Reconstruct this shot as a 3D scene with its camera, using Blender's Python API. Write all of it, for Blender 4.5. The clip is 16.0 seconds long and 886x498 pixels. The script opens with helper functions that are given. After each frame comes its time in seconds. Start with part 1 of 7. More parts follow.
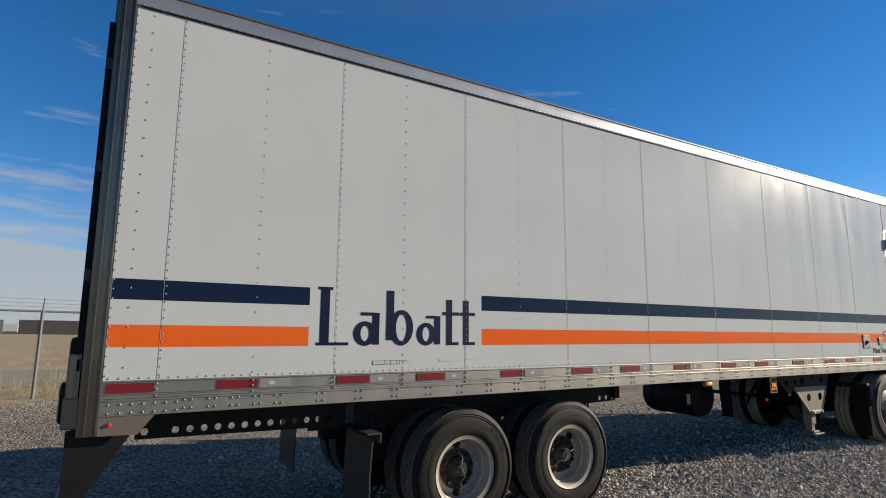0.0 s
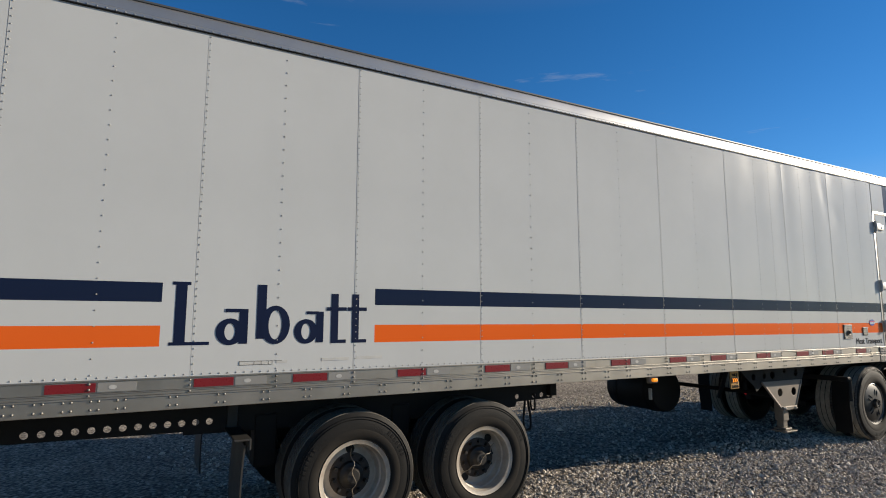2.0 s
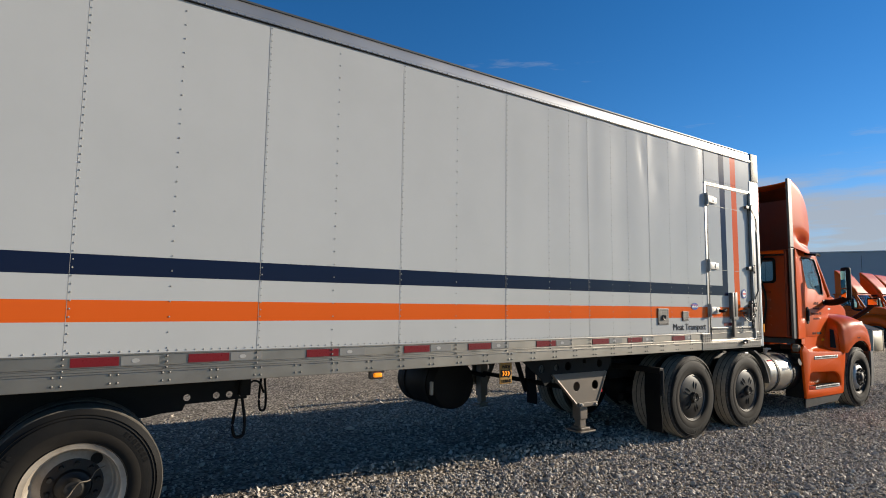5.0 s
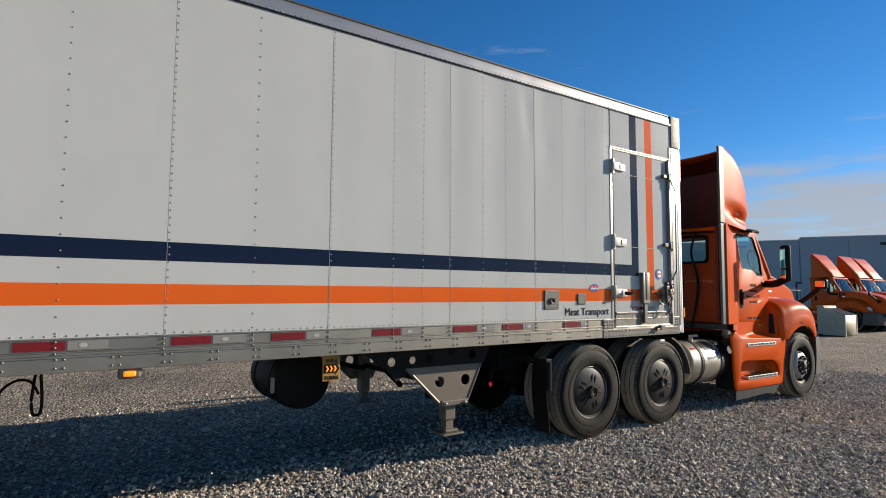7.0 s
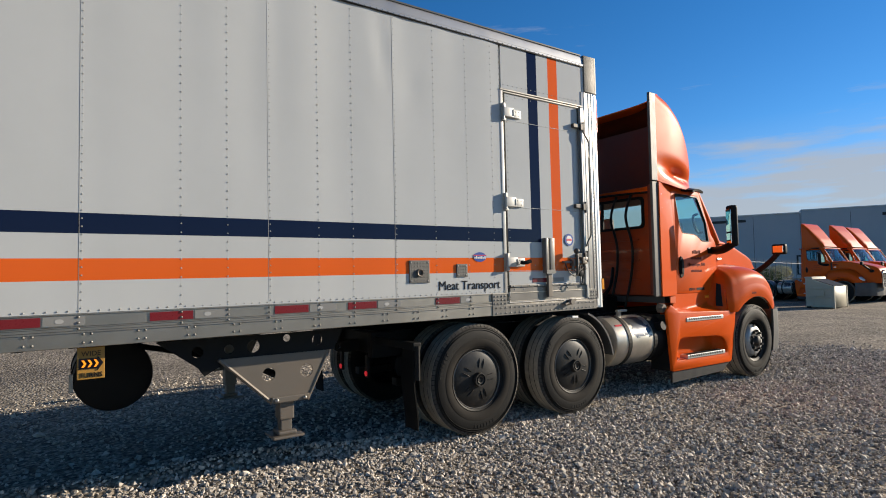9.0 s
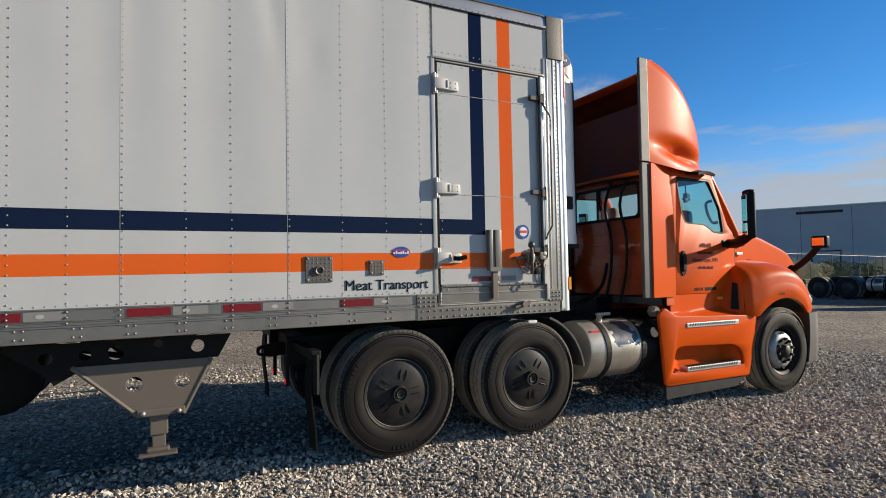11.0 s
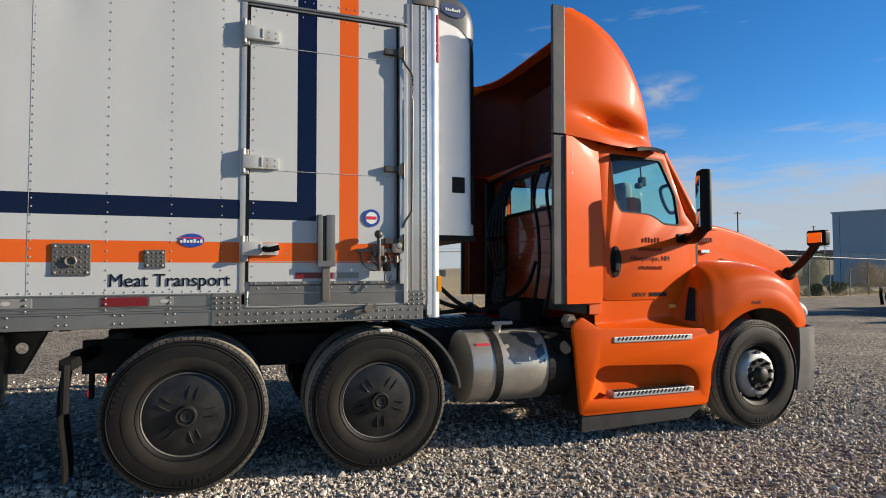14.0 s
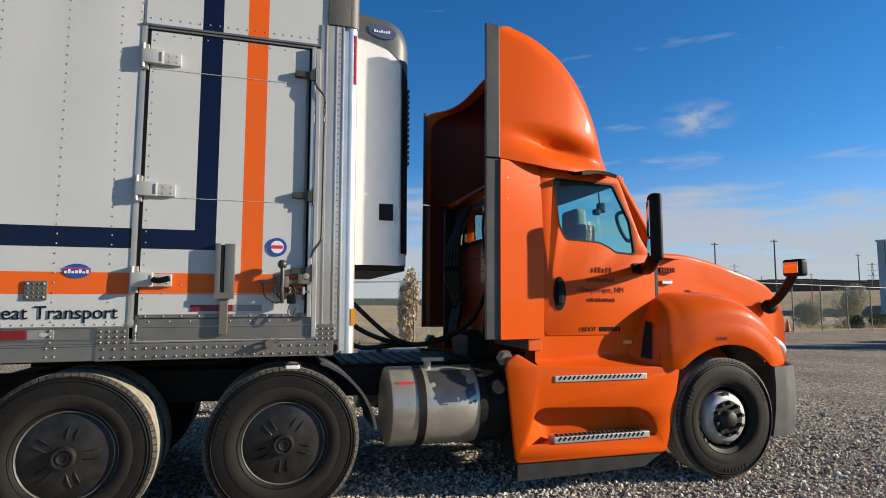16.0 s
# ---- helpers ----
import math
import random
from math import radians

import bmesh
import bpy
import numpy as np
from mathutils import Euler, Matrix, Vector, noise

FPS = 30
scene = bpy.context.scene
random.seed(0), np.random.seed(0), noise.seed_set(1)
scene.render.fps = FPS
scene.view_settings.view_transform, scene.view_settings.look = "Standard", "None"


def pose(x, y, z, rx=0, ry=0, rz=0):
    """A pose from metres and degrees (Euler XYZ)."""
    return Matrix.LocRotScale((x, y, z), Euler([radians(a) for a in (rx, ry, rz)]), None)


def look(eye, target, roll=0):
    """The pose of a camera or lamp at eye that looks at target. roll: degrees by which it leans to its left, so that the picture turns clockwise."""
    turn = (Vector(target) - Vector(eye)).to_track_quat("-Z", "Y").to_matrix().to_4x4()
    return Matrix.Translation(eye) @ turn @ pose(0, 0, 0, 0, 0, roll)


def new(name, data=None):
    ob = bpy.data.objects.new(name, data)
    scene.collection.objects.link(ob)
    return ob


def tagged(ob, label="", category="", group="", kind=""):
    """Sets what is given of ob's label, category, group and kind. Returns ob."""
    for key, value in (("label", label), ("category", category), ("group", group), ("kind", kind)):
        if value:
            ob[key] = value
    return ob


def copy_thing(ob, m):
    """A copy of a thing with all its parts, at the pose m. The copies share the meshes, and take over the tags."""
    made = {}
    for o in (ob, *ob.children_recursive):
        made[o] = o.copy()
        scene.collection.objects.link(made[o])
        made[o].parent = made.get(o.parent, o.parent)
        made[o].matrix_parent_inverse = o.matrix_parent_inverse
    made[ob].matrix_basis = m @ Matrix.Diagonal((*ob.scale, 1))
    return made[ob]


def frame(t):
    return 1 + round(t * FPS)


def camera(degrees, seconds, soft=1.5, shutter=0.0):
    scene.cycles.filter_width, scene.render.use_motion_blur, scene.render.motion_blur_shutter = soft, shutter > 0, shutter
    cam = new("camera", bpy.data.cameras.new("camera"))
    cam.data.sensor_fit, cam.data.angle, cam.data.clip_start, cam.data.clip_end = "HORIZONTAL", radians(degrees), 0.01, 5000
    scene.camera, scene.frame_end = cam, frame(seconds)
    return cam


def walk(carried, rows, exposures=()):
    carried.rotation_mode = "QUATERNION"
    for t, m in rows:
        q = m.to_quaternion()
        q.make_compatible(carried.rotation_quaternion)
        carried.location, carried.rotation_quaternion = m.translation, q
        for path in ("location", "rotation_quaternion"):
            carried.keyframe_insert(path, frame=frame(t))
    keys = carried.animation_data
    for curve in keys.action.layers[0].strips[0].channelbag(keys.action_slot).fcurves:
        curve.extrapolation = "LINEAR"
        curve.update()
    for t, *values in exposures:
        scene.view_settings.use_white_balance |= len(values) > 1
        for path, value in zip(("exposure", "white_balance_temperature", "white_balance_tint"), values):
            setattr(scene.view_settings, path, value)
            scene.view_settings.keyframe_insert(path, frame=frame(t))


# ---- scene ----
cam = camera(76.9, 16.0, soft=1.0)
# seconds, eye, a point it looks at, roll
ROWS = [
    (0.0, (0.075, 0.012, 1.56), (1.087, 1.71, 1.866), 0.8),
    (0.5, (0.29, -0.039, 1.593), (1.269, 1.681, 1.881), 0.6),
    (1.0, (0.538, -0.044, 1.61), (1.494, 1.69, 1.889), 0.4),
    (1.5, (0.875, -0.088, 1.616), (1.822, 1.652, 1.889), 0.4),
    (2.0, (1.23, -0.179, 1.654), (2.173, 1.566, 1.911), 0.5),
    (2.5, (1.587, -0.143, 1.702), (2.555, 1.592, 1.929), 0.8),
    (3.0, (2.015, -0.148, 1.714), (3.01, 1.575, 1.924), 0.8),
    (3.5, (2.458, -0.186, 1.701), (3.479, 1.522, 1.904), 0.6),
    (4.0, (2.944, -0.102, 1.671), (4.003, 1.583, 1.871), 0.9),
    (4.5, (3.429, -0.126, 1.648), (4.511, 1.544, 1.851), 1.2),
    (5.0, (3.916, -0.119, 1.637), (5.028, 1.531, 1.839), 1.1),
    (7.5, (6.142, -0.167, 1.585), (7.285, 1.47, 1.718), 0.4),
    (8.0, (6.59, -0.127, 1.551), (7.747, 1.5, 1.657), -0.2),
    (8.5, (7.028, -0.168, 1.509), (8.179, 1.464, 1.617), -0.7),
    (9.0, (7.443, -0.122, 1.501), (8.565, 1.531, 1.603), -0.9),
    (11.5, (9.327, -0.183, 1.528), (10.175, 1.626, 1.604), -0.5),
    (12.0, (9.678, -0.134, 1.513), (10.484, 1.696, 1.586), -0.3),
    (12.5, (10.041, -0.163, 1.48), (10.786, 1.691, 1.563), -0.1),
    (13.0, (10.385, -0.122, 1.466), (11.095, 1.745, 1.553), 0.1),
    (13.5, (10.744, -0.018, 1.476), (11.439, 1.856, 1.549), 0.2),
    (14.0, (11.046, 0.031, 1.474), (11.725, 1.91, 1.563), 0.2),
    (14.5, (11.297, 0.097, 1.502), (11.954, 1.983, 1.612), 0.1),
    (15.0, (11.546, 0.132, 1.528), (12.162, 2.031, 1.66), 0.4),
    (15.5, (11.79, 0.118, 1.525), (12.376, 2.024, 1.688), 0.4),
    (16.0, (11.951, 0.03, 1.505), (12.519, 1.938, 1.697), 0.4),
]
walk(cam, [(t, look(eye, aim, roll)) for t, eye, aim, roll in ROWS],
     exposures=[(0, 0.6), (5, 0.59), (9, 0.69), (12, 0.66), (13.5, 0.77), (16, 0.8)])

# ---- light ----
SUN_WAY = Vector((0.95, -0.31, 0.31)).normalized()
sun_el = math.asin(SUN_WAY.z)
sun_az = math.atan2(SUN_WAY.x, SUN_WAY.y)
world = bpy.data.worlds.new("world")
scene.world = world
world.use_nodes = True
wn, wl = world.node_tree.nodes, world.node_tree.links
wn.clear()
sky = wn.new("ShaderNodeTexSky")
sky.sky_type, sky.sun_disc = "NISHITA", False
sky.sun_elevation, sky.sun_rotation = sun_el, sun_az
sky.altitude, sky.air_density, sky.dust_density, sky.ozone_density = 1600, 1.0, 0.12, 3.0
tc = wn.new("ShaderNodeTexCoord")
sep = wn.new("ShaderNodeSeparateXYZ")
wl.new(tc.outputs["Generated"], sep.inputs[0])
cmap = wn.new("ShaderNodeMapping")
cmap.inputs["Scale"].default_value = (1.5, 1.5, 11.0)
wl.new(tc.outputs["Generated"], cmap.inputs[0])
cn = wn.new("ShaderNodeTexNoise")
cn.inputs["Scale"].default_value, cn.inputs["Detail"].default_value, cn.inputs["Roughness"].default_value = 2.4, 9.0, 0.58
wl.new(cmap.outputs[0], cn.inputs["Vector"])


def sky_range(v, f0, f1, t0, t1):
    r = wn.new("ShaderNodeMapRange")
    for k, x in zip(("From Min", "From Max", "To Min", "To Max"), (f0, f1, t0, t1)):
        r.inputs[k].default_value = x
    wl.new(v, r.inputs["Value"])
    return r.outputs[0]


def sky_math(op, a, c):
    p = wn.new("ShaderNodeMath")
    p.operation = op
    if op == "MULTIPLY_ADD":
        wl.new(sep.outputs["Y"], p.inputs[2])
    for s, v in zip(p.inputs, (a, c)):
        if isinstance(v, float):
            s.default_value = v
        else:
            wl.new(v, s)
    return p.outputs[0]


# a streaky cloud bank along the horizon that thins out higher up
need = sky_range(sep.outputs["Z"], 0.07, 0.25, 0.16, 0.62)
# bank and haze kept to the yard's far side, cutting sky fill from behind
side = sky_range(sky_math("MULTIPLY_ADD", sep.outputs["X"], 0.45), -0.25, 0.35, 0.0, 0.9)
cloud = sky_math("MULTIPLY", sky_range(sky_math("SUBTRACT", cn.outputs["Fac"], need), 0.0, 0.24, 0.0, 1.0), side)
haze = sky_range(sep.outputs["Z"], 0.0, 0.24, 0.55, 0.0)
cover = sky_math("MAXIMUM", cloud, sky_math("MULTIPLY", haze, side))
# one loose wisp above the bank
away = wn.new("ShaderNodeVectorMath")
away.operation = "DISTANCE"
away.inputs[1].default_value = (0.632, 0.716, 0.59)
flat = wn.new("ShaderNodeMapping")
flat.inputs["Scale"].default_value = (1.0, 1.0, 2.0)
wl.new(tc.outputs["Generated"], flat.inputs[0])
wl.new(flat.outputs[0], away.inputs[0])
wmap = wn.new("ShaderNodeMapping")
wmap.inputs["Scale"].default_value = (9.0, 9.0, 24.0)
wl.new(tc.outputs["Generated"], wmap.inputs[0])
wisp = wn.new("ShaderNodeTexNoise")
wisp.inputs["Scale"].default_value, wisp.inputs["Detail"].default_value, wisp.inputs["Distortion"].default_value = 1.7, 8.0, 0.8
wl.new(wmap.outputs[0], wisp.inputs["Vector"])
cover = sky_math("MAXIMUM", cover, sky_math("MULTIPLY", sky_range(away.outputs["Value"], 0.01, 0.066, 0.7, 0.0), sky_range(wisp.outputs["Fac"], 0.4, 0.62, 0.0, 1.0)))
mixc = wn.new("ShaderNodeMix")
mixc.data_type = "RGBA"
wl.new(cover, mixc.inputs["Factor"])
# sky made greyer and dimmer overhead, above the view, to cut fill light
sat = wn.new("ShaderNodeHueSaturation")
wl.new(sky_range(sep.outputs["Z"], 0.5, 0.85, 1.27, 0.55), sat.inputs["Saturation"])
wl.new(sky.outputs[0], sat.inputs["Color"])
wl.new(sky_range(sep.outputs["Z"], 0.52, 0.84, 1.5, 0.13), sat.inputs["Value"])
tint = wn.new("ShaderNodeMix")
tint.data_type, tint.blend_type = "RGBA", "MULTIPLY"
tint.inputs["Factor"].default_value = 1.0
tint.inputs["B"].default_value = (1.06, 1.13, 1.22, 1)
wl.new(sat.outputs[0], tint.inputs["A"])
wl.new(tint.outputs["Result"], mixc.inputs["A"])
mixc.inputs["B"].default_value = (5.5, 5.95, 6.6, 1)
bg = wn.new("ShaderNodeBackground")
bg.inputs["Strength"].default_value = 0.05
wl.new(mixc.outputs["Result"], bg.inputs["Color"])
wout = wn.new("ShaderNodeOutputWorld")
wl.new(bg.outputs[0], wout.inputs[0])

sun_data = bpy.data.lights.new("sun", "SUN")
sun_data.energy, sun_data.angle, sun_data.color = 5.0, radians(0.53), (1.0, 0.875, 0.7)
sun = new("sun", sun_data)
sun.matrix_world = look(SUN_WAY * 60, (0, 0, 0))


# ---- materials ----
def mat(name, base, rough=0.5, metal=0.0, grain=0.06, scale=8.0, bump=0.0, bump_scale=60.0, coat=0.0, dirt=None, dirt_amount=0.0, dirt_scale=2.0, spec=0.5, rough_var=0.1, per=None, per_amount=0.0):
    m = bpy.data.materials.new(name)
    m.use_nodes = True
    n, l = m.node_tree.nodes, m.node_tree.links
    b = n["Principled BSDF"]
    b.inputs["Roughness"].default_value, b.inputs["Metallic"].default_value = rough, metal
    b.inputs["Coat Weight"].default_value, b.inputs["Coat Roughness"].default_value = coat, 0.04
    b.inputs["Specular IOR Level"].default_value = spec
    co = n.new("ShaderNodeTexCoord")
    no = n.new("ShaderNodeTexNoise")
    no.inputs["Scale"].default_value, no.inputs["Detail"].default_value = scale, 6.0
    l.new(co.outputs["Object"], no.inputs["Vector"])
    ra = n.new("ShaderNodeMix")
    ra.data_type = "RGBA"
    ra.inputs["A"].default_value = (*[c * (1 - grain) for c in base], 1)
    ra.inputs["B"].default_value = (*[min(1, c * (1 + grain)) for c in base], 1)
    l.new(no.outputs["Fac"], ra.inputs["Factor"])
    out = ra.outputs["Result"]
    if per:
        src = n.new("ShaderNodeNewGeometry").outputs["Random Per Island"] if per == "island" else n.new("ShaderNodeObjectInfo").outputs["Random"]
        mr = n.new("ShaderNodeMapRange")
        mr.inputs["To Min"].default_value, mr.inputs["To Max"].default_value = 1 - per_amount, 1 + per_amount
        l.new(src, mr.inputs["Value"])
        mu = n.new("ShaderNodeMix")
        mu.data_type, mu.blend_type = "RGBA", "MULTIPLY"
        mu.inputs["Factor"].default_value = 1
        l.new(out, mu.inputs["A"])
        l.new(mr.outputs[0], mu.inputs["B"])
        out = mu.outputs["Result"]
    if dirt:
        nd = n.new("ShaderNodeTexNoise")
        nd.inputs["Scale"].default_value, nd.inputs["Detail"].default_value, nd.inputs["Roughness"].default_value = dirt_scale, 9.0, 0.65
        l.new(co.outputs["Object"], nd.inputs["Vector"])
        mr = n.new("ShaderNodeMapRange")
        mr.inputs["From Min"].default_value, mr.inputs["From Max"].default_value = 0.42, 0.72
        mr.inputs["To Max"].default_value = dirt_amount
        l.new(nd.outputs["Fac"], mr.inputs["Value"])
        mx = n.new("ShaderNodeMix")
        mx.data_type = "RGBA"
        mx.inputs["B"].default_value = (*dirt, 1)
        l.new(out, mx.inputs["A"])
        l.new(mr.outputs[0], mx.inputs["Factor"])
        out = mx.outputs["Result"]
    l.new(out, b.inputs["Base Color"])
    rr = n.new("ShaderNodeMapRange")
    rr.inputs["To Min"].default_value, rr.inputs["To Max"].default_value = max(0.02, rough - rough_var), min(1, rough + rough_var)
    l.new(no.outputs["Fac"], rr.inputs["Value"])
    l.new(rr.outputs[0], b.inputs["Roughness"])
    if bump:
        nb = n.new("ShaderNodeTexNoise")
        nb.inputs["Scale"].default_value, nb.inputs["Detail"].default_value = bump_scale, 4.0
        l.new(co.outputs["Object"], nb.inputs["Vector"])
        bp = n.new("ShaderNodeBump")
        bp.inputs["Strength"].default_value, bp.inputs["Distance"].default_value = bump, 0.01
        l.new(nb.outputs["Fac"], bp.inputs["Height"])
        l.new(bp.outputs[0], b.inputs["Normal"])
    return m


def glow(name, color, strength):
    m = mat(name, color, 0.3)
    b = m.node_tree.nodes["Principled BSDF"]
    b.inputs["Emission Color"].default_value, b.inputs["Emission Strength"].default_value = (*color, 1), strength
    return m


def glass_mat(name, tint, rough=0.0):
    m = bpy.data.materials.new(name)
    m.use_nodes = True
    n, l = m.node_tree.nodes, m.node_tree.links
    n.remove(n["Principled BSDF"])
    tr, gl, mx, fr = n.new("ShaderNodeBsdfTransparent"), n.new("ShaderNodeBsdfGlossy"), n.new("ShaderNodeMixShader"), n.new("ShaderNodeMath")
    lw, pw = n.new("ShaderNodeLayerWeight"), n.new("ShaderNodeMath")
    pw.operation, fr.operation = "POWER", "MULTIPLY_ADD"
    pw.inputs[1].default_value, fr.inputs[1].default_value, fr.inputs[2].default_value = 4.0, 0.7, 0.04
    l.new(lw.outputs["Facing"], pw.inputs[0])
    l.new(pw.outputs[0], fr.inputs[0])
    tr.inputs["Color"].default_value = (*tint, 1)
    gl.inputs["Roughness"].default_value = rough
    l.new(fr.outputs[0], mx.inputs[0])
    l.new(tr.outputs[0], mx.inputs[1])
    l.new(gl.outputs[0], mx.inputs[2])
    l.new(mx.outputs[0], n["Material Output"].inputs["Surface"])
    return m


WHITE = (0.488, 0.5, 0.497)
NAVY = (0.006, 0.011, 0.036)
ORANGE = (0.7, 0.115, 0.015)
M_navy = mat("navy_vinyl", NAVY, 0.4, grain=0.1, spec=0.15)
M_orange_vinyl = mat("orange_vinyl", ORANGE, 0.35, grain=0.04)
M_orange = mat("orange_paint", (0.6, 0.08, 0.004), 0.4, grain=0.04, scale=3, coat=0.36, spec=0.04, dirt=(0.45, 0.2, 0.1), dirt_amount=0.06, rough_var=0.06)
M_orange.node_tree.nodes["Principled BSDF"].inputs["Coat IOR"].default_value = 1.3
M_kick = mat("scuffed_grey_aluminium", (0.2, 0.188, 0.17), 0.42, 0.55, grain=0.15, scale=6, bump=0.05, bump_scale=200, dirt=(0.12, 0.108, 0.092), dirt_amount=0.5)
M_blue_grey = mat("greyed_blue_badge", (0.07, 0.085, 0.17), 0.35, grain=0.1)
M_darksteel = mat("dark_bare_steel", (0.07, 0.066, 0.06), 0.45, 0.5, grain=0.2, dirt=(0.12, 0.09, 0.06), dirt_amount=0.3)
M_bolt = mat("weathered_bolt_heads", (0.2, 0.19, 0.17), 0.5, 0.5, grain=0.2)
M_bracket = mat("dull_olive_bracket", (0.022, 0.0205, 0.018), 0.6, grain=0.15, bump=0.05)
# rear cab wall: dirty orange, also darkened to carry the wall's shade
M_orange_rear = mat("orange_paint_shaded_dirty", (0.36, 0.048, 0.007), 0.5, grain=0.08, scale=5, coat=0.4, spec=0.2, dirt=(0.16, 0.06, 0.03), dirt_amount=0.6, rough_var=0.1)
# cab orange darkened for fairing insides, their shade put into the colour
M_orange_in = mat("orange_paint_inner_shaded", (0.13, 0.021, 0.009), 0.5, grain=0.1, scale=5, spec=0.2, dirt=(0.05, 0.025, 0.02), dirt_amount=0.6, rough_var=0.1)
M_alu = mat("aluminium", (0.34, 0.312, 0.27), 0.4, 0.85, grain=0.1, scale=5, bump=0.05, bump_scale=200, dirt=(0.22, 0.2, 0.175), dirt_amount=0.45)
M_alu_bright = mat("polished_aluminium", (0.74, 0.735, 0.72), 0.36, 0.75, grain=0.06, scale=6, dirt=(0.45, 0.44, 0.42), dirt_amount=0.3)
M_steel = mat("worn_steel", (0.42, 0.4, 0.37), 0.5, 0.6, grain=0.15, bump=0.1, dirt=(0.2, 0.15, 0.1), dirt_amount=0.4)
M_galv = mat("painted_grey_steel", (0.165, 0.145, 0.121), 0.5, 0.4, grain=0.1, bump=0.05, dirt=(0.16, 0.12, 0.09), dirt_amount=0.5)
M_alu_mid = mat("brushed_aluminium", (0.52, 0.5, 0.465), 0.36, 0.55, grain=0.08, scale=5, bump=0.04, bump_scale=200, dirt=(0.34, 0.32, 0.29), dirt_amount=0.4)
M_alu_light = mat("pale_aluminium", (0.5, 0.49, 0.46), 0.5, 0.3, grain=0.08, scale=5, dirt=(0.26, 0.25, 0.23), dirt_amount=0.4)
M_post = mat("stainless_rear_post", (0.16, 0.145, 0.122), 0.36, 0.95, grain=0.15, scale=6, bump=0.05, dirt=(0.15, 0.13, 0.1), dirt_amount=0.5)
M_black = mat("black_chassis_paint", (0.0075, 0.0074, 0.0072), 0.6, grain=0.3, bump=0.1, dirt=(0.022, 0.02, 0.017), dirt_amount=0.3, spec=0.2)
M_plastic = mat("black_plastic", (0.009, 0.0092, 0.0095), 0.5, spec=0.1, grain=0.15, bump=0.05, bump_scale=300)
M_grey_plastic = mat("grey_bumper_plastic", (0.045, 0.045, 0.046), 0.5, grain=0.08, bump=0.06, bump_scale=300, dirt=(0.14, 0.13, 0.12), dirt_amount=0.3)
M_skirt = mat("dark_skirt_plastic", (0.026, 0.026, 0.027), 0.5, grain=0.15, spec=0.25, bump=0.06, bump_scale=300, dirt=(0.07, 0.064, 0.056), dirt_amount=0.35, dirt_scale=5)
M_rubber = mat("tyre_rubber", (0.0075, 0.0073, 0.007), 0.62, grain=0.2, bump=0.15, bump_scale=120, dirt=(0.02, 0.017, 0.014), dirt_amount=0.5, dirt_scale=5, spec=0.2)
M_tread = mat("dusty_tread", (0.03, 0.027, 0.024), 0.85, grain=0.25, bump=0.2, bump_scale=150, dirt=(0.16, 0.14, 0.11), dirt_amount=0.6, dirt_scale=6)
M_tread_mid = mat("worn_dusty_tread", (0.13, 0.115, 0.093), 0.9, grain=0.25, scale=14, dirt=(0.05, 0.044, 0.036), dirt_amount=0.6, dirt_scale=20)
M_tread_dust = mat("tan_dust_on_tread", (0.3, 0.265, 0.21), 0.9, grain=0.25, scale=14, dirt=(0.12, 0.105, 0.085), dirt_amount=0.6, dirt_scale=20)
M_flap = mat("dark_flap_rubber", (0.008, 0.008, 0.008), 0.7, grain=0.2, bump=0.05, spec=0.06, dirt=(0.03, 0.027, 0.022), dirt_amount=0.3)
M_rail = mat("weathered_aluminium_rail", (0.36, 0.365, 0.375), 0.42, 0.7, grain=0.08, scale=4, dirt=(0.3, 0.29, 0.27), dirt_amount=0.5)
M_cover = mat("dark_wheel_cover", (0.010, 0.0101, 0.0103), 0.42, spec=0.3, grain=0.1, scale=4, bump=0.04, dirt=(0.08, 0.07, 0.06), dirt_amount=0.35, dirt_scale=5)
M_cover_ring = mat("scuffed_grey_ring", (0.16, 0.155, 0.145), 0.4, 0.3, grain=0.2, dirt=(0.06, 0.055, 0.05), dirt_amount=0.6, dirt_scale=9)
M_dust = mat("dust_on_rubber", (0.019, 0.0165, 0.0138), 0.85, grain=0.3, scale=20, spec=0.2, dirt=(0.012, 0.011, 0.01), dirt_amount=0.6, dirt_scale=12)
M_rim = mat("white_steel_rim", (0.4, 0.355, 0.295), 0.5, 0.1, grain=0.1, bump=0.08, dirt=(0.17, 0.13, 0.095), dirt_amount=0.7, dirt_scale=6)
M_airhose = mat("tan_air_hose", (0.2, 0.165, 0.12), 0.6, grain=0.2)
M_rim_alu = mat("silver_rim", (0.42, 0.42, 0.41), 0.45, 0.4, grain=0.1, dirt=(0.2, 0.17, 0.14), dirt_amount=0.5, dirt_scale=6)
M_disc = mat("dusty_brown_wheel_disc", (0.04, 0.03, 0.023), 0.7, 0.1, grain=0.2, bump=0.1, dirt=(0.03, 0.025, 0.02), dirt_amount=0.7, dirt_scale=6)
M_hub = mat("greasy_hub", (0.02, 0.018, 0.016), 0.55, 0.3, grain=0.3, bump=0.2)
# heads toned grey, the small shadows of white rivets put into the colour
M_rivet = mat("rivet_heads", (0.3, 0.295, 0.28), 0.5, 0.1, grain=0.1)
M_red = mat("red_reflector", (0.17, 0.006, 0.011), 0.3, grain=0.25, scale=90, dirt=(0.11, 0.012, 0.012), dirt_amount=0.4)
M_faded = mat("faded_sticker_film", (0.47, 0.465, 0.44), 0.5, grain=0.1, dirt=(0.36, 0.35, 0.33), dirt_amount=0.6, dirt_scale=12)
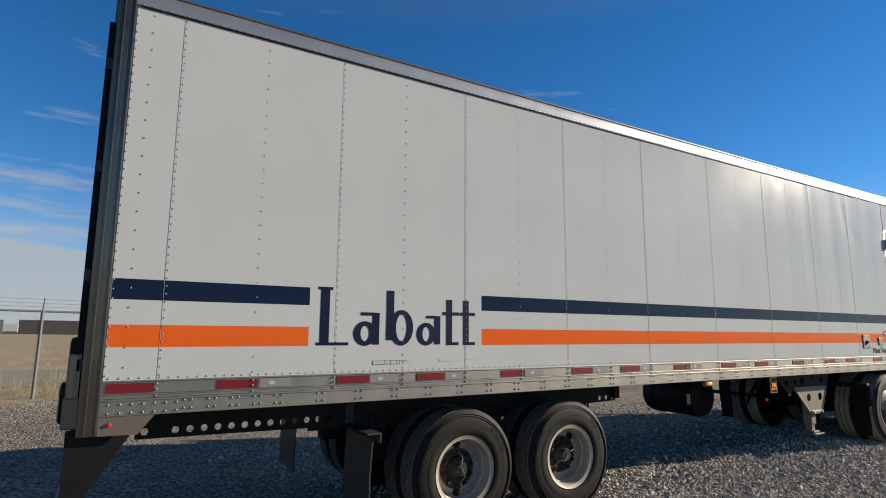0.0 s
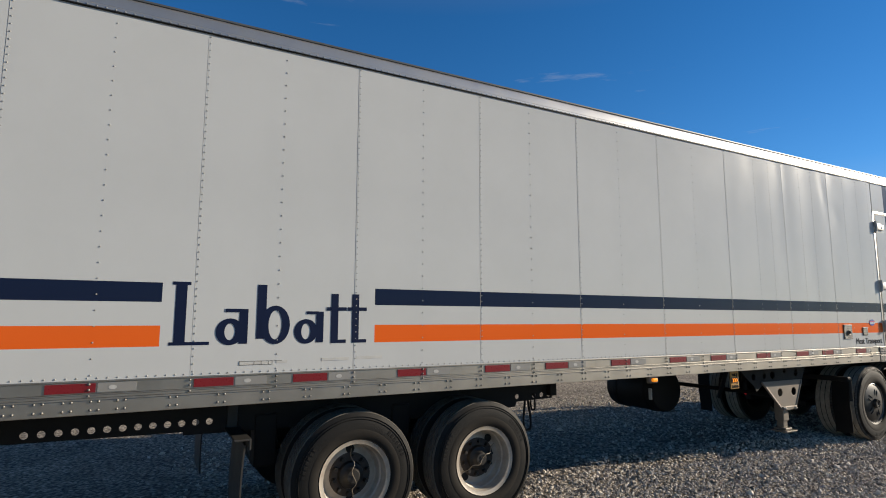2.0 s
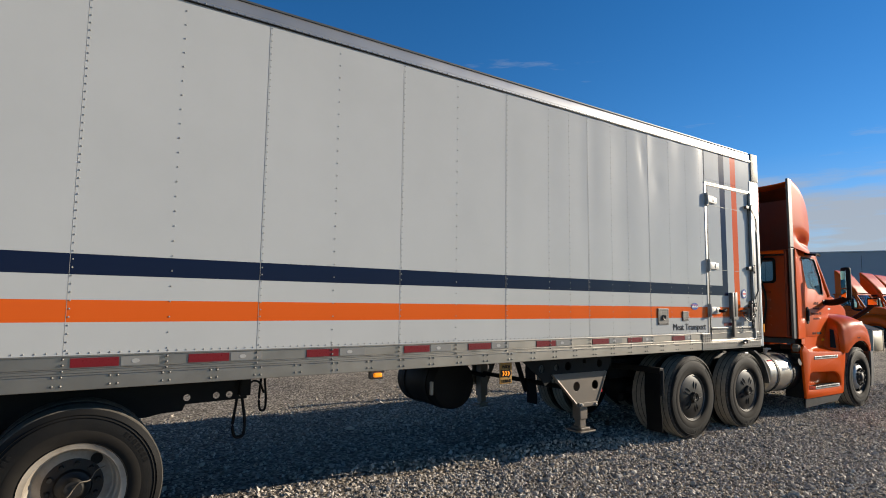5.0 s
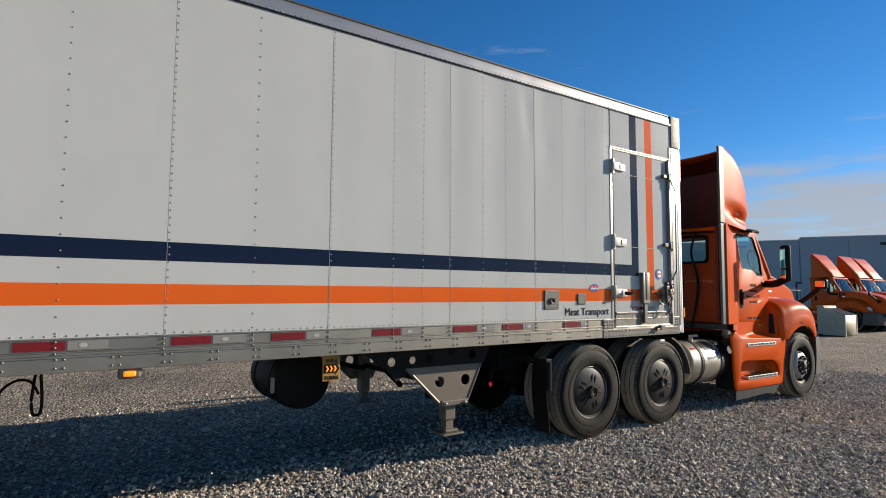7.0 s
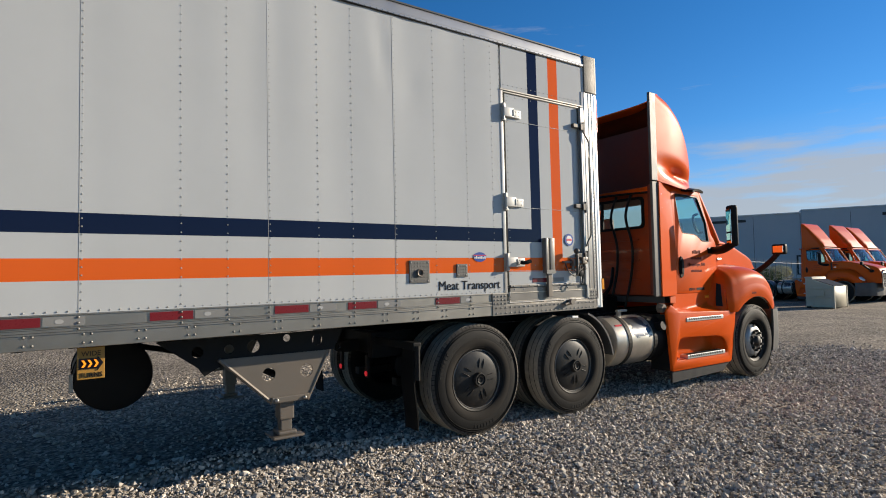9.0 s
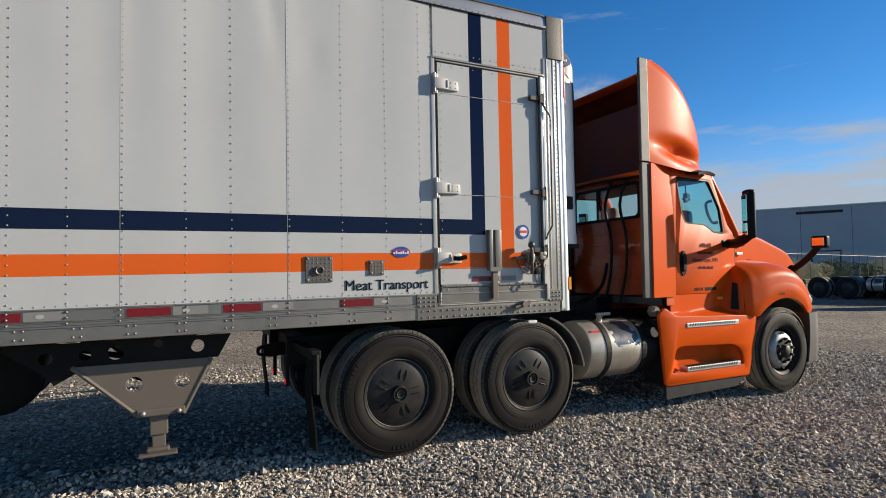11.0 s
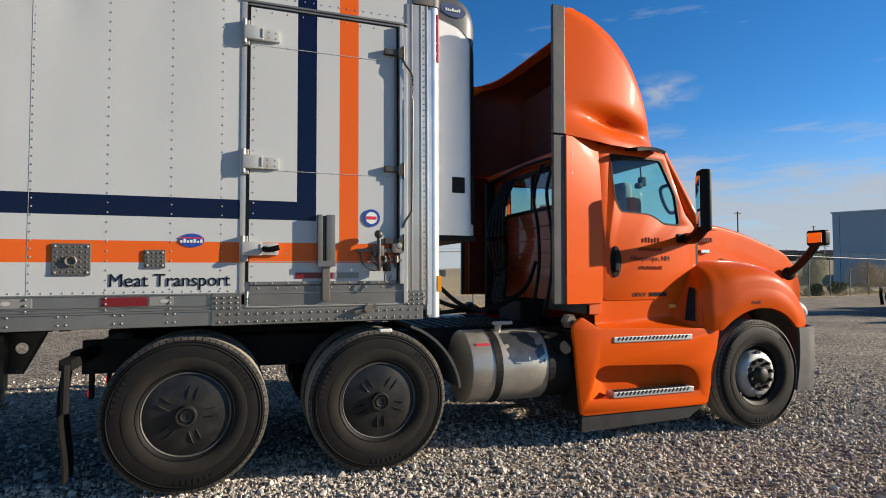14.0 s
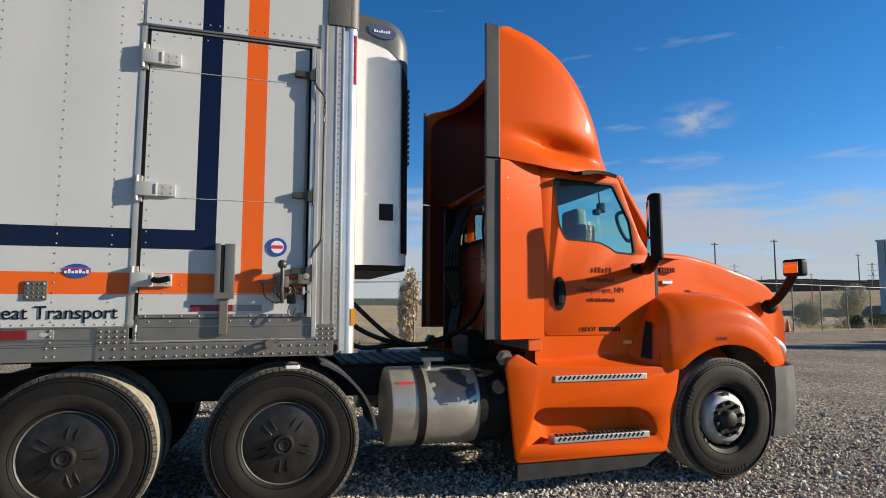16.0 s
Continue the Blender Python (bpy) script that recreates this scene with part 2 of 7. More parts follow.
M_oval = mat("worn_pale_print", (0.42, 0.415, 0.4), 0.5, grain=0.1, dirt=(0.27, 0.265, 0.25), dirt_amount=0.6, dirt_scale=40)
M_silver_tape = mat("silver_reflector", (0.22, 0.216, 0.205), 0.38, grain=0.1, scale=90, dirt=(0.2, 0.195, 0.18), dirt_amount=0.5)
M_label_white = mat("white_mark", (0.7, 0.7, 0.68), 0.5)
M_blue = mat("blue_emblem", (0.02, 0.06, 0.3), 0.35)
M_redink = mat("red_ink", (0.6, 0.03, 0.05), 0.4)
M_ink = mat("dark_lettering", (0.008, 0.009, 0.014), 0.5, spec=0.12)
M_maroon = mat("maroon_lettering", (0.17, 0.02, 0.01), 0.5, spec=0.1)
M_diamond = mat("diamond_plate", (0.115, 0.11, 0.1), 0.58, 0.35, grain=0.2, scale=30, bump=0.25, bump_scale=90)
M_amber = glow("amber_lamp_lit", (1.0, 0.3, 0.015), 0.42)
M_tail = glow("red_lamp_lit", (0.9, 0.03, 0.04), 0.25)
M_amber_dim = mat("amber_lens", (0.75, 0.28, 0.02), 0.2, grain=0.05)
M_redlens = mat("red_lens", (0.6, 0.02, 0.02), 0.15, grain=0.05)
M_yellow = mat("yellow_sign", (0.42, 0.21, 0.03), 0.45, grain=0.15, dirt=(0.2, 0.13, 0.05), dirt_amount=0.5)
M_hose = mat("black_hose", (0.01, 0.01, 0.01), 0.5, grain=0.2, spec=0.2)
M_tread_step = mat("perforated_step", (0.55, 0.55, 0.53), 0.4, 0.6, grain=0.1, dirt=(0.3, 0.28, 0.26), dirt_amount=0.4)
M_mirror = mat("mirror_glass", (0.9, 0.9, 0.9), 0.02, 1.0, grain=0.0, rough_var=0.0)
M_glass = glass_mat("cab_glass", (0.7, 0.93, 0.92))
M_glass_clear = glass_mat("clear_glass", (0.85, 0.9, 0.9))
M_interior = mat("grey_cab_interior", (0.055, 0.056, 0.058), 0.8, grain=0.15)
M_seat = mat("grey_seat_cloth", (0.3, 0.31, 0.31), 0.9, grain=0.15, scale=40)
M_unit_white = mat("white_unit_shell", (0.74, 0.735, 0.72), 0.22, grain=0.03, scale=3, dirt=(0.55, 0.53, 0.5), dirt_amount=0.25)
M_unit_dark = mat("dark_unit_top", (0.075, 0.08, 0.085), 0.45, grain=0.1, bump=0.04, bump_scale=200)
M_chrome = mat("chrome", (0.82, 0.82, 0.82), 0.12, 1.0, grain=0.02)
M_lens = mat("headlamp_lens", (0.75, 0.78, 0.8), 0.08, 0.3, grain=0.05)
M_cream = mat("cream_dumpster_paint", (0.4, 0.37, 0.28), 0.6, grain=0.1, bump=0.1, dirt=(0.3, 0.24, 0.16), dirt_amount=0.4)
M_tank = mat("dull_aluminium_tank", (0.52, 0.48, 0.415), 0.36, 0.6, grain=0.15, scale=5, dirt=(0.22, 0.2, 0.17), dirt_amount=0.55, dirt_scale=3)
M_wood = mat("pole_wood", (0.12, 0.09, 0.07), 0.85, grain=0.3)
M_fence = mat("galvanised_fence", (0.17, 0.17, 0.168), 0.6, 0.4, grain=0.1)
M_wall_far = mat("far_precast_wall", (0.42, 0.42, 0.43), 0.85, grain=0.06, scale=0.4, dirt=(0.28, 0.3, 0.34), dirt_amount=0.4, dirt_scale=0.2)
M_dark_far = mat("dark_slat_wall", (0.04, 0.038, 0.036), 0.9, grain=0.25, scale=0.8)
M_far_white = mat("far_white_wall", (0.6, 0.6, 0.58), 0.8, grain=0.05)
M_far_green = mat("far_green_panel", (0.09, 0.13, 0.10), 0.8, grain=0.1)
M_cone = mat("orange_cone", (0.75, 0.12, 0.02), 0.6)
M_sage = mat("sage_leaves", (0.44, 0.42, 0.28), 0.85, grain=0.2, per="island", per_amount=0.4)
M_green_bush = mat("green_bush_leaves", (0.05, 0.085, 0.025), 0.8, grain=0.2, per="island", per_amount=0.4)
M_dryweed = mat("dry_weed", (0.46, 0.37, 0.24), 0.9, grain=0.2, per="island", per_amount=0.4)
M_grass = mat("dry_grass", (0.42, 0.34, 0.19), 0.9, grain=0.2, per="island", per_amount=0.35)
M_pebble = mat("gravel_pebbles", (0.43, 0.385, 0.33), 0.85, grain=0.2, scale=30, per="island", per_amount=0.62)


def trailer_paint():
    """White side skin with the navy and orange bands laid on by place."""
    m = mat("trailer_side_paint", WHITE, 0.15, grain=0.025, scale=1.2, spec=0.15, dirt=(0.41, 0.42, 0.415), dirt_amount=0.35, dirt_scale=1.0, bump=0.015, bump_scale=3, rough_var=0.05)
    n, l = m.node_tree.nodes, m.node_tree.links
    b = n["Principled BSDF"]
    base = b.inputs["Base Color"].links[0].from_socket
    co = n.new("ShaderNodeTexCoord")
    sp = n.new("ShaderNodeSeparateXYZ")
    l.new(co.outputs["Object"], sp.inputs[0])

    def within(axis, a, c):
        g, k, p = n.new("ShaderNodeMath"), n.new("ShaderNodeMath"), n.new("ShaderNodeMath")
        g.operation, k.operation, p.operation = "GREATER_THAN", "LESS_THAN", "MULTIPLY"
        l.new(sp.outputs[axis], g.inputs[0])
        l.new(sp.outputs[axis], k.inputs[0])
        g.inputs[1].default_value, k.inputs[1].default_value = a, c
        l.new(g.outputs[0], p.inputs[0])
        l.new(k.outputs[0], p.inputs[1])
        return p.outputs[0]

    def combine(op, a, c):
        p = n.new("ShaderNodeMath")
        p.operation = op
        l.new(a, p.inputs[0])
        l.new(c, p.inputs[1])
        return p.outputs[0]

    def paint(base, mask, colour):
        mx = n.new("ShaderNodeMix")
        mx.data_type = "RGBA"
        l.new(mask, mx.inputs["Factor"])
        l.new(base, mx.inputs["A"])
        mx.inputs["B"].default_value = (*colour, 1)
        return mx.outputs["Result"]

    row = lambda z0, z1, x1: combine("MULTIPLY", within("Z", z0, z1), combine("MAXIMUM", within("X", 0.1, 1.377), within("X", 2.93, x1)))
    base = paint(base, row(1.457, 1.598, 12.2), ORANGE)
    base = paint(base, combine("MULTIPLY", within("X", 11.725, 11.865), within("Z", 1.457, 3.76)), ORANGE)
    base = paint(base, row(1.757, 1.89, 11.56), NAVY)
    base = paint(base, combine("MULTIPLY", within("X", 11.425, 11.56), within("Z", 1.757, 3.76)), NAVY)
    l.new(base, b.inputs["Base Color"])
    return m


M_side = trailer_paint()


def ground_paint():
    m = bpy.data.materials.new("gravel_and_field")
    m.use_nodes = True
    n, l = m.node_tree.nodes, m.node_tree.links
    b = n["Principled BSDF"]
    b.inputs["Roughness"].default_value, b.inputs["Specular IOR Level"].default_value = 0.95, 0.2
    co = n.new("ShaderNodeTexCoord")

    def noise_tex(scale, detail=6, rough=0.6):
        t = n.new("ShaderNodeTexNoise")
        t.inputs["Scale"].default_value, t.inputs["Detail"].default_value, t.inputs["Roughness"].default_value = scale, detail, rough
        l.new(co.outputs["Object"], t.inputs["Vector"])
        return t.outputs["Fac"]

    def ramp(fac, *stops):
        r = n.new("ShaderNodeValToRGB")
        while len(r.color_ramp.elements) < len(stops):
            r.color_ramp.elements.new(0.5)
        for e, (p, c) in zip(r.color_ramp.elements, stops):
            e.position, e.color = p, (*c, 1)
        l.new(fac, r.inputs[0])
        return r.outputs[0]

    def mix(f, a, c, blend="MIX"):
        x = n.new("ShaderNodeMix")
        x.data_type, x.blend_type = "RGBA", blend
        for s, v in ((x.inputs["Factor"], f), (x.inputs["A"], a), (x.inputs["B"], c)):
            if isinstance(v, (int, float)):
                s.default_value = v
            else:
                l.new(v, s)
        return x.outputs["Result"]

    vo = n.new("ShaderNodeTexVoronoi")
    vo.inputs["Scale"].default_value = 26
    l.new(co.outputs["Object"], vo.inputs["Vector"])
    stone = ramp(vo.outputs["Color"], (0.1, (0.15, 0.132, 0.11)), (0.5, (0.42, 0.375, 0.32)), (0.9, (0.68, 0.61, 0.525)))
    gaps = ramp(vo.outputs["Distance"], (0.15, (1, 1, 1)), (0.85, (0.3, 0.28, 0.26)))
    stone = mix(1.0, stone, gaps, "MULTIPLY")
    patches = ramp(noise_tex(0.45, 5), (0.35, (0.72, 0.71, 0.7)), (0.65, (1.1, 1.08, 1.03)))
    gravel = mix(1.0, stone, patches, "MULTIPLY")
    soil = ramp(noise_tex(0.25, 9, 0.65), (0.3, (0.30, 0.22, 0.14)), (0.5, (0.44, 0.34, 0.21)), (0.7, (0.54, 0.43, 0.26)))
    soil = mix(0.35, soil, ramp(noise_tex(9.0, 5), (0.3, (0.12, 0.09, 0.06)), (0.7, (0.5, 0.42, 0.28))))
    sp = n.new("ShaderNodeSeparateXYZ")
    l.new(co.outputs["Object"], sp.inputs[0])
    # distance across the fence line
    ax, ay, ad = n.new("ShaderNodeMath"), n.new("ShaderNodeMath"), n.new("ShaderNodeMath")
    ax.operation, ay.operation, ad.operation = "MULTIPLY_ADD", "ADD", "MULTIPLY_ADD"
    l.new(sp.outputs["X"], ax.inputs[0])
    ax.inputs[1].default_value, ax.inputs[2].default_value = -0.23, -16.08
    l.new(sp.outputs["Y"], ay.inputs[0])
    l.new(ax.outputs[0], ay.inputs[1])
    l.new(noise_tex(0.8, 4), ad.inputs[0])
    ad.inputs[1].default_value = 2.2
    l.new(ay.outputs[0], ad.inputs[2])
    edge = n.new("ShaderNodeMapRange")
    edge.inputs["From Min"].default_value, edge.inputs["From Max"].default_value = 0.6, 1.2
    l.new(ad.outputs[0], edge.inputs["Value"])
    road = ramp(noise_tex(3.0, 5), (0.3, (0.24, 0.21, 0.17)), (0.7, (0.34, 0.30, 0.24)))
    r0, r1, rm = n.new("ShaderNodeMapRange"), n.new("ShaderNodeMapRange"), n.new("ShaderNodeMath")
    r0.inputs["From Min"].default_value, r0.inputs["From Max"].default_value = 5.0, 6.0
    r1.inputs["From Min"].default_value, r1.inputs["From Max"].default_value = 14.0, 12.5
    rm.operation = "MULTIPLY"
    l.new(ad.outputs[0], r0.inputs["Value"])
    l.new(ad.outputs[0], r1.inputs["Value"])
    l.new(r0.outputs[0], rm.inputs[0])
    l.new(r1.outputs[0], rm.inputs[1])
    soil = mix(rm.outputs[0], soil, road)
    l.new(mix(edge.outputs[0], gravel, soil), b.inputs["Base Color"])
    bp = n.new("ShaderNodeBump")
    bp.inputs["Strength"].default_value, bp.inputs["Distance"].default_value = 0.55, 0.03
    inv = n.new("ShaderNodeMath")
    inv.operation = "MULTIPLY"
    inv.inputs[1].default_value = -1.0
    l.new(vo.outputs["Distance"], inv.inputs[0])
    l.new(inv.outputs[0], bp.inputs["Height"])
    l.new(bp.outputs[0], b.inputs["Normal"])
    return m


M_ground = ground_paint()


# ---- building tools ----
def bm_new():
    return bmesh.new()


def part(name, bm, material, parent=None, label="", smooth=0.0):
    """Links a bmesh (or a mesh) as one mesh object under a thing or a part."""
    if isinstance(bm, bpy.types.Mesh):
        me = bm
    else:
        me = bpy.data.meshes.new(name)
        bmesh.ops.recalc_face_normals(bm, faces=bm.faces)
        bm.to_mesh(me)
        bm.free()
    me.materials.append(material)
    if smooth:
        me.shade_smooth()
        me.set_sharp_from_angle(angle=radians(smooth))
    ob = new(name, me)
    if parent:
        ob.parent = parent
    if label:
        tagged(ob, label)
    if name in SMALL:
        tagged(ob, kind="stuff")
    return ob


SMALL = {"bolts", "screws", "sidewall_mark", "tread_studs", "door_rivets", "white_bars", "tread_slot", "door_lettering", "number_bars", "rivets", "post_rivets"}


def root(name, m, label, category, group="", kind=""):
    ob = new(name)
    ob.empty_display_size = 0.2
    ob.matrix_basis = m
    return tagged(ob, label, category, group, kind)


def box(bm, x0, x1, y0, y1, z0, z1, bev=0.0, seg=2):
    r = bmesh.ops.create_cube(bm, size=1.0, matrix=Matrix.LocRotScale(((x0 + x1) / 2, (y0 + y1) / 2, (z0 + z1) / 2), None, (abs(x1 - x0), abs(y1 - y0), abs(z1 - z0))))
    if bev:
        es = {e for v in r["verts"] for e in v.link_edges}
        bmesh.ops.bevel(bm, geom=list(es), offset=bev, segments=seg, affect="EDGES", profile=0.6)
    return bm


def cyl(bm, a, b, r, r2=None, n=16):
    a, b = Vector(a), Vector(b)
    d = b - a
    m = Matrix.Translation((a + b) / 2) @ d.to_track_quat("Z", "Y").to_matrix().to_4x4()
    bmesh.ops.create_cone(bm, cap_ends=True, segments=n, radius1=r, radius2=r if r2 is None else r2, depth=d.length, matrix=m)
    return bm


def lathe(bm, profile, centre, axis="y", n=40, closed=False):
    """Turns a profile of (radius, along) about an axis through centre."""
    c, rings = Vector(centre), []
    for r, t in profile:
        ring = []
        for i in range(n):
            a = 2 * math.pi * i / n
            p, q = r * math.cos(a), r * math.sin(a)
            v = {"y": Vector((p, t, q)), "x": Vector((t, p, q)), "z": Vector((p, q, t))}[axis]
            ring.append(bm.verts.new(c + v))
        rings.append(ring)
    pairs = list(zip(rings, rings[1:])) + ([(rings[-1], rings[0])] if closed else [])
    for p, q in pairs:
        for i in range(n):
            bm.faces.new((p[i], p[(i + 1) % n], q[(i + 1) % n], q[i]))
    if not closed:
        for ring in (rings[0], rings[-1]):
            bm.faces.new(ring)
    return bm


def tube(bm, pts, r, n=8, samples=6):
    """A round bar or hose along a smooth line through the points."""
    P = [Vector(p) for p in pts]
    line = []
    if len(P) > 2 and samples > 1:
        for i in range(len(P) - 1):
            p0, p1, p2, p3 = P[max(i - 1, 0)], P[i], P[i + 1], P[min(i + 2, len(P) - 1)]
            for k in range(samples):
                t = k / samples
                line.append(0.5 * ((2 * p1) + (p2 - p0) * t + (2 * p0 - 5 * p1 + 4 * p2 - p3) * t * t + (3 * p1 - p0 - 3 * p2 + p3) * t ** 3))
        line.append(P[-1])
    else:
        line = P
    rings = []
    for i, p in enumerate(line):
        d = (line[min(i + 1, len(line) - 1)] - line[max(i - 1, 0)]).normalized()
        q = d.to_track_quat("Z", "Y")
        rings.append([bm.verts.new(p + q @ Vector((r * math.cos(2 * math.pi * k / n), r * math.sin(2 * math.pi * k / n), 0))) for k in range(n)])
    for a, b in zip(rings, rings[1:]):
        for k in range(n):
            bm.faces.new((a[k], a[(k + 1) % n], b[(k + 1) % n], b[k]))
    bm.faces.new(rings[0])
    bm.faces.new(rings[-1])
    return bm


def circle(cx, cy, r, n=16):
    return [(cx + r * math.cos(2 * math.pi * i / n), cy + r * math.sin(2 * math.pi * i / n)) for i in range(n)]


def rounded(pts, r, n=4):
    """A closed outline with its corners rounded."""
    out = []
    for i, p in enumerate(pts):
        a, b, c = Vector(pts[i - 1]), Vector(p), Vector(pts[(i + 1) % len(pts)])
        d = min(r, (a - b).length * 0.45, (c - b).length * 0.45)
        s, e = b + (a - b).normalized() * d, b + (c - b).normalized() * d
        for k in range(n + 1):
            t = k / n
            out.append(tuple(s * (1 - t) ** 2 + b * 2 * t * (1 - t) + e * t * t))
    return out


def sheet(outlines, thick, at=0.0, plane="xz", bevel=0.0):
    """A flat plate with holes: outlines in its plane, the first the rim. Returns a mesh."""
    cu = bpy.data.curves.new("tmp", "CURVE")
    cu.dimensions, cu.fill_mode, cu.extrude, cu.bevel_depth, cu.bevel_resolution = "2D", "BOTH", max(thick / 2 - bevel, 1e-5), bevel, 1
    for pts in outlines:
        s = cu.splines.new("POLY")
        s.points.add(len(pts) - 1)
        for q, p in zip(s.points, pts):
            q.co = (p[0], p[1], 0, 1)
        s.use_cyclic_u = True
    return curve_mesh(cu, at, plane)


PLANES = {"xz": Matrix(((1, 0, 0, 0), (0, 0, 1, 0), (0, 1, 0, 0), (0, 0, 0, 1))), "yz": Matrix(((0, 0, 1, 0), (1, 0, 0, 0), (0, 1, 0, 0), (0, 0, 0, 1))), "xy": Matrix.Identity(4)}


def curve_mesh(cu, at, plane):
    tmp = bpy.data.objects.new("tmp", cu)
    scene.collection.objects.link(tmp)
    bpy.context.view_layer.update()
    me = bpy.data.meshes.new_from_object(tmp.evaluated_get(bpy.context.evaluated_depsgraph_get()))
    bpy.data.objects.remove(tmp)
    bpy.data.curves.remove(cu)
    me.transform(Matrix.Translation({"xz": (0, at, 0), "yz": (at, 0, 0), "xy": (0, 0, at)}[plane]) @ PLANES[plane])
    b = bmesh.new()
    b.from_mesh(me)
    bmesh.ops.remove_doubles(b, verts=b.verts, dist=1e-5)
    bmesh.ops.recalc_face_normals(b, faces=b.faces)
    b.to_mesh(me)
    b.free()
    me.materials.clear()
    return me


def words(body, x, z, size, at, width=None, deep=0.002, plane="xz", shear=0.0):
    cu = bpy.data.curves.new("tmp", "FONT")
    cu.body, cu.size, cu.extrude, cu.shear = body, size, deep, shear
    me = curve_mesh(cu, 0, plane)
    xs = [v.co.x for v in me.vertices]
    k = width / (max(xs) - min(xs)) if width else 1
    me.transform(Matrix.Translation((x, at, z)) @ Matrix.Diagonal((k, 1, 1, 1)) @ Matrix.Translation((-min(xs), 0, 0)))
    return me


def bars(bm, x0, x1, z, h, y, gap=0.3, n=8, deep=0.003):
    """A line of writing too small to read: short upright-cornered bars."""
    w = (x1 - x0) / n
    for i in range(n):
        k = 0.75 + 0.25 * math.sin(i * 2.3 + x0 * 7)
        box(bm, x0 + i * w, x0 + (i + 1 - gap) * w, y - deep, y, z, z + h * k)
    return bm


def grid(bm, f, nu, nv):
    """A sheet of faces from f(u, v), u and v from 0 to 1."""
    V = [[bm.verts.new(f(i / nu, j / nv)) for j in range(nv + 1)] for i in range(nu + 1)]
    for i in range(nu):
        for j in range(nv):
            bm.faces.new((V[i][j], V[i + 1][j], V[i + 1][j + 1], V[i][j + 1]))
    return bm


def thicken(ob, t, offset=-1.0):
    """Gives an open sheet its thickness, with crisp rims."""
    s = ob.modifiers.new("thickness", "SOLIDIFY")
    s.thickness, s.offset = t, offset
    bpy.context.view_layer.update()
    me = bpy.data.meshes.new_from_object(ob.evaluated_get(bpy.context.evaluated_depsgraph_get()))
    ob.modifiers.clear()
    ob.data = me
    me.shade_smooth()
    me.set_sharp_from_angle(angle=radians(48))
    return ob


def slab_of(bm, f, nu, nv, back):
    """A closed plate whose front is the sheet f(u, v), its back shifted by a vector."""
    back = Vector(back)
    A = [[bm.verts.new(f(i / nu, j / nv)) for j in range(nv + 1)] for i in range(nu + 1)]
    B = [[bm.verts.new(v.co + back) for v in (r[0], r[-1])] for r in A]
    C = [[bm.verts.new(v.co + back) for v in A[k]] for k in (0, -1)]
    for i in range(nu):
        for j in range(nv):
            bm.faces.new((A[i][j], A[i + 1][j], A[i + 1][j + 1], A[i][j + 1]))
        bm.faces.new((A[i][0], A[i + 1][0], B[i + 1][0], B[i][0]))
        bm.faces.new((A[i][nv], A[i + 1][nv], B[i + 1][1], B[i][1]))
    for k, i in ((0, 0), (1, nu)):
        for j in range(nv):
            bm.faces.new((A[i][j], A[i][j + 1], C[k][j + 1], C[k][j]))
    bm.faces.new((B[0][0], B[nu][0], B[nu][1], B[0][1]))
    bmesh.ops.remove_doubles(bm, verts=bm.verts, dist=1e-6)
    return bm


def hoop(v, w, t, zb, r):
    """A point of a rounded arch: side wall, corner, crown, corner, side wall. v from 0 to 1."""
    k = v if v <= 0.5 else 1 - v
    r = min(r, w * 0.95, (t - zb) * 0.95)
    if k < 0.26:
        y, z = -w, zb + (t - r - zb) * k / 0.26
    elif k < 0.40:
        a = (k - 0.26) / 0.14 * math.pi / 2
        y, z = -w + r * (1 - math.cos(a)), t - r + r * math.sin(a)
    else:
        f = (k - 0.40) / 0.10
        y, z = -(w - r) * (1 - f), t
    return (y if v <= 0.5 else -y), z


def interp(x, pts):
    return float(np.interp(x, [p[0] for p in pts], [p[1] for p in pts]))


def smooth(x, pts):
    """A soft line through the points that does not overshoot."""
    if x <= pts[0][0]:
        return pts[0][1]
    if x >= pts[-1][0]:
        return pts[-1][1]
    d = [(b[1] - a[1]) / (b[0] - a[0]) for a, b in zip(pts, pts[1:])]
    m = [d[0]] + [0.0 if p * q <= 0 else 2 * p * q / (p + q) for p, q in zip(d, d[1:])] + [d[-1]]
    i = max(k for k in range(len(pts) - 1) if pts[k][0] <= x)
    h = pts[i + 1][0] - pts[i][0]
    t = (x - pts[i][0]) / h
    return (2 * t ** 3 - 3 * t ** 2 + 1) * pts[i][1] + (t ** 3 - 2 * t ** 2 + t) * h * m[i] + (3 * t ** 2 - 2 * t ** 3) * pts[i + 1][1] + (t ** 3 - t ** 2) * h * m[i + 1]


def studs(places, r=0.009, h=0.006, n=6):
    """Many round rivet heads on a side face that looks towards -y, as one mesh."""
    vs, fs = [], []
    for x, y, z in places:
        o = len(vs)
        for rr, hh in ((r, 0), (r * 0.7, h * 0.75)):
            for k in range(n):
                a = 2 * math.pi * k / n
                vs.append((x + rr * math.cos(a), y - hh, z + rr * math.sin(a)))
        vs.append((x, y - h, z))
        for k in range(n):
            q = (k + 1) % n
            fs.append((o + k, o + q, o + n + q, o + n + k))
            fs.append((o + n + k, o + n + q, o + 2 * n))
    me = bpy.data.meshes.new("rivets")
    me.from_pydata(vs, [], fs)
    me.shade_smooth()
    return me


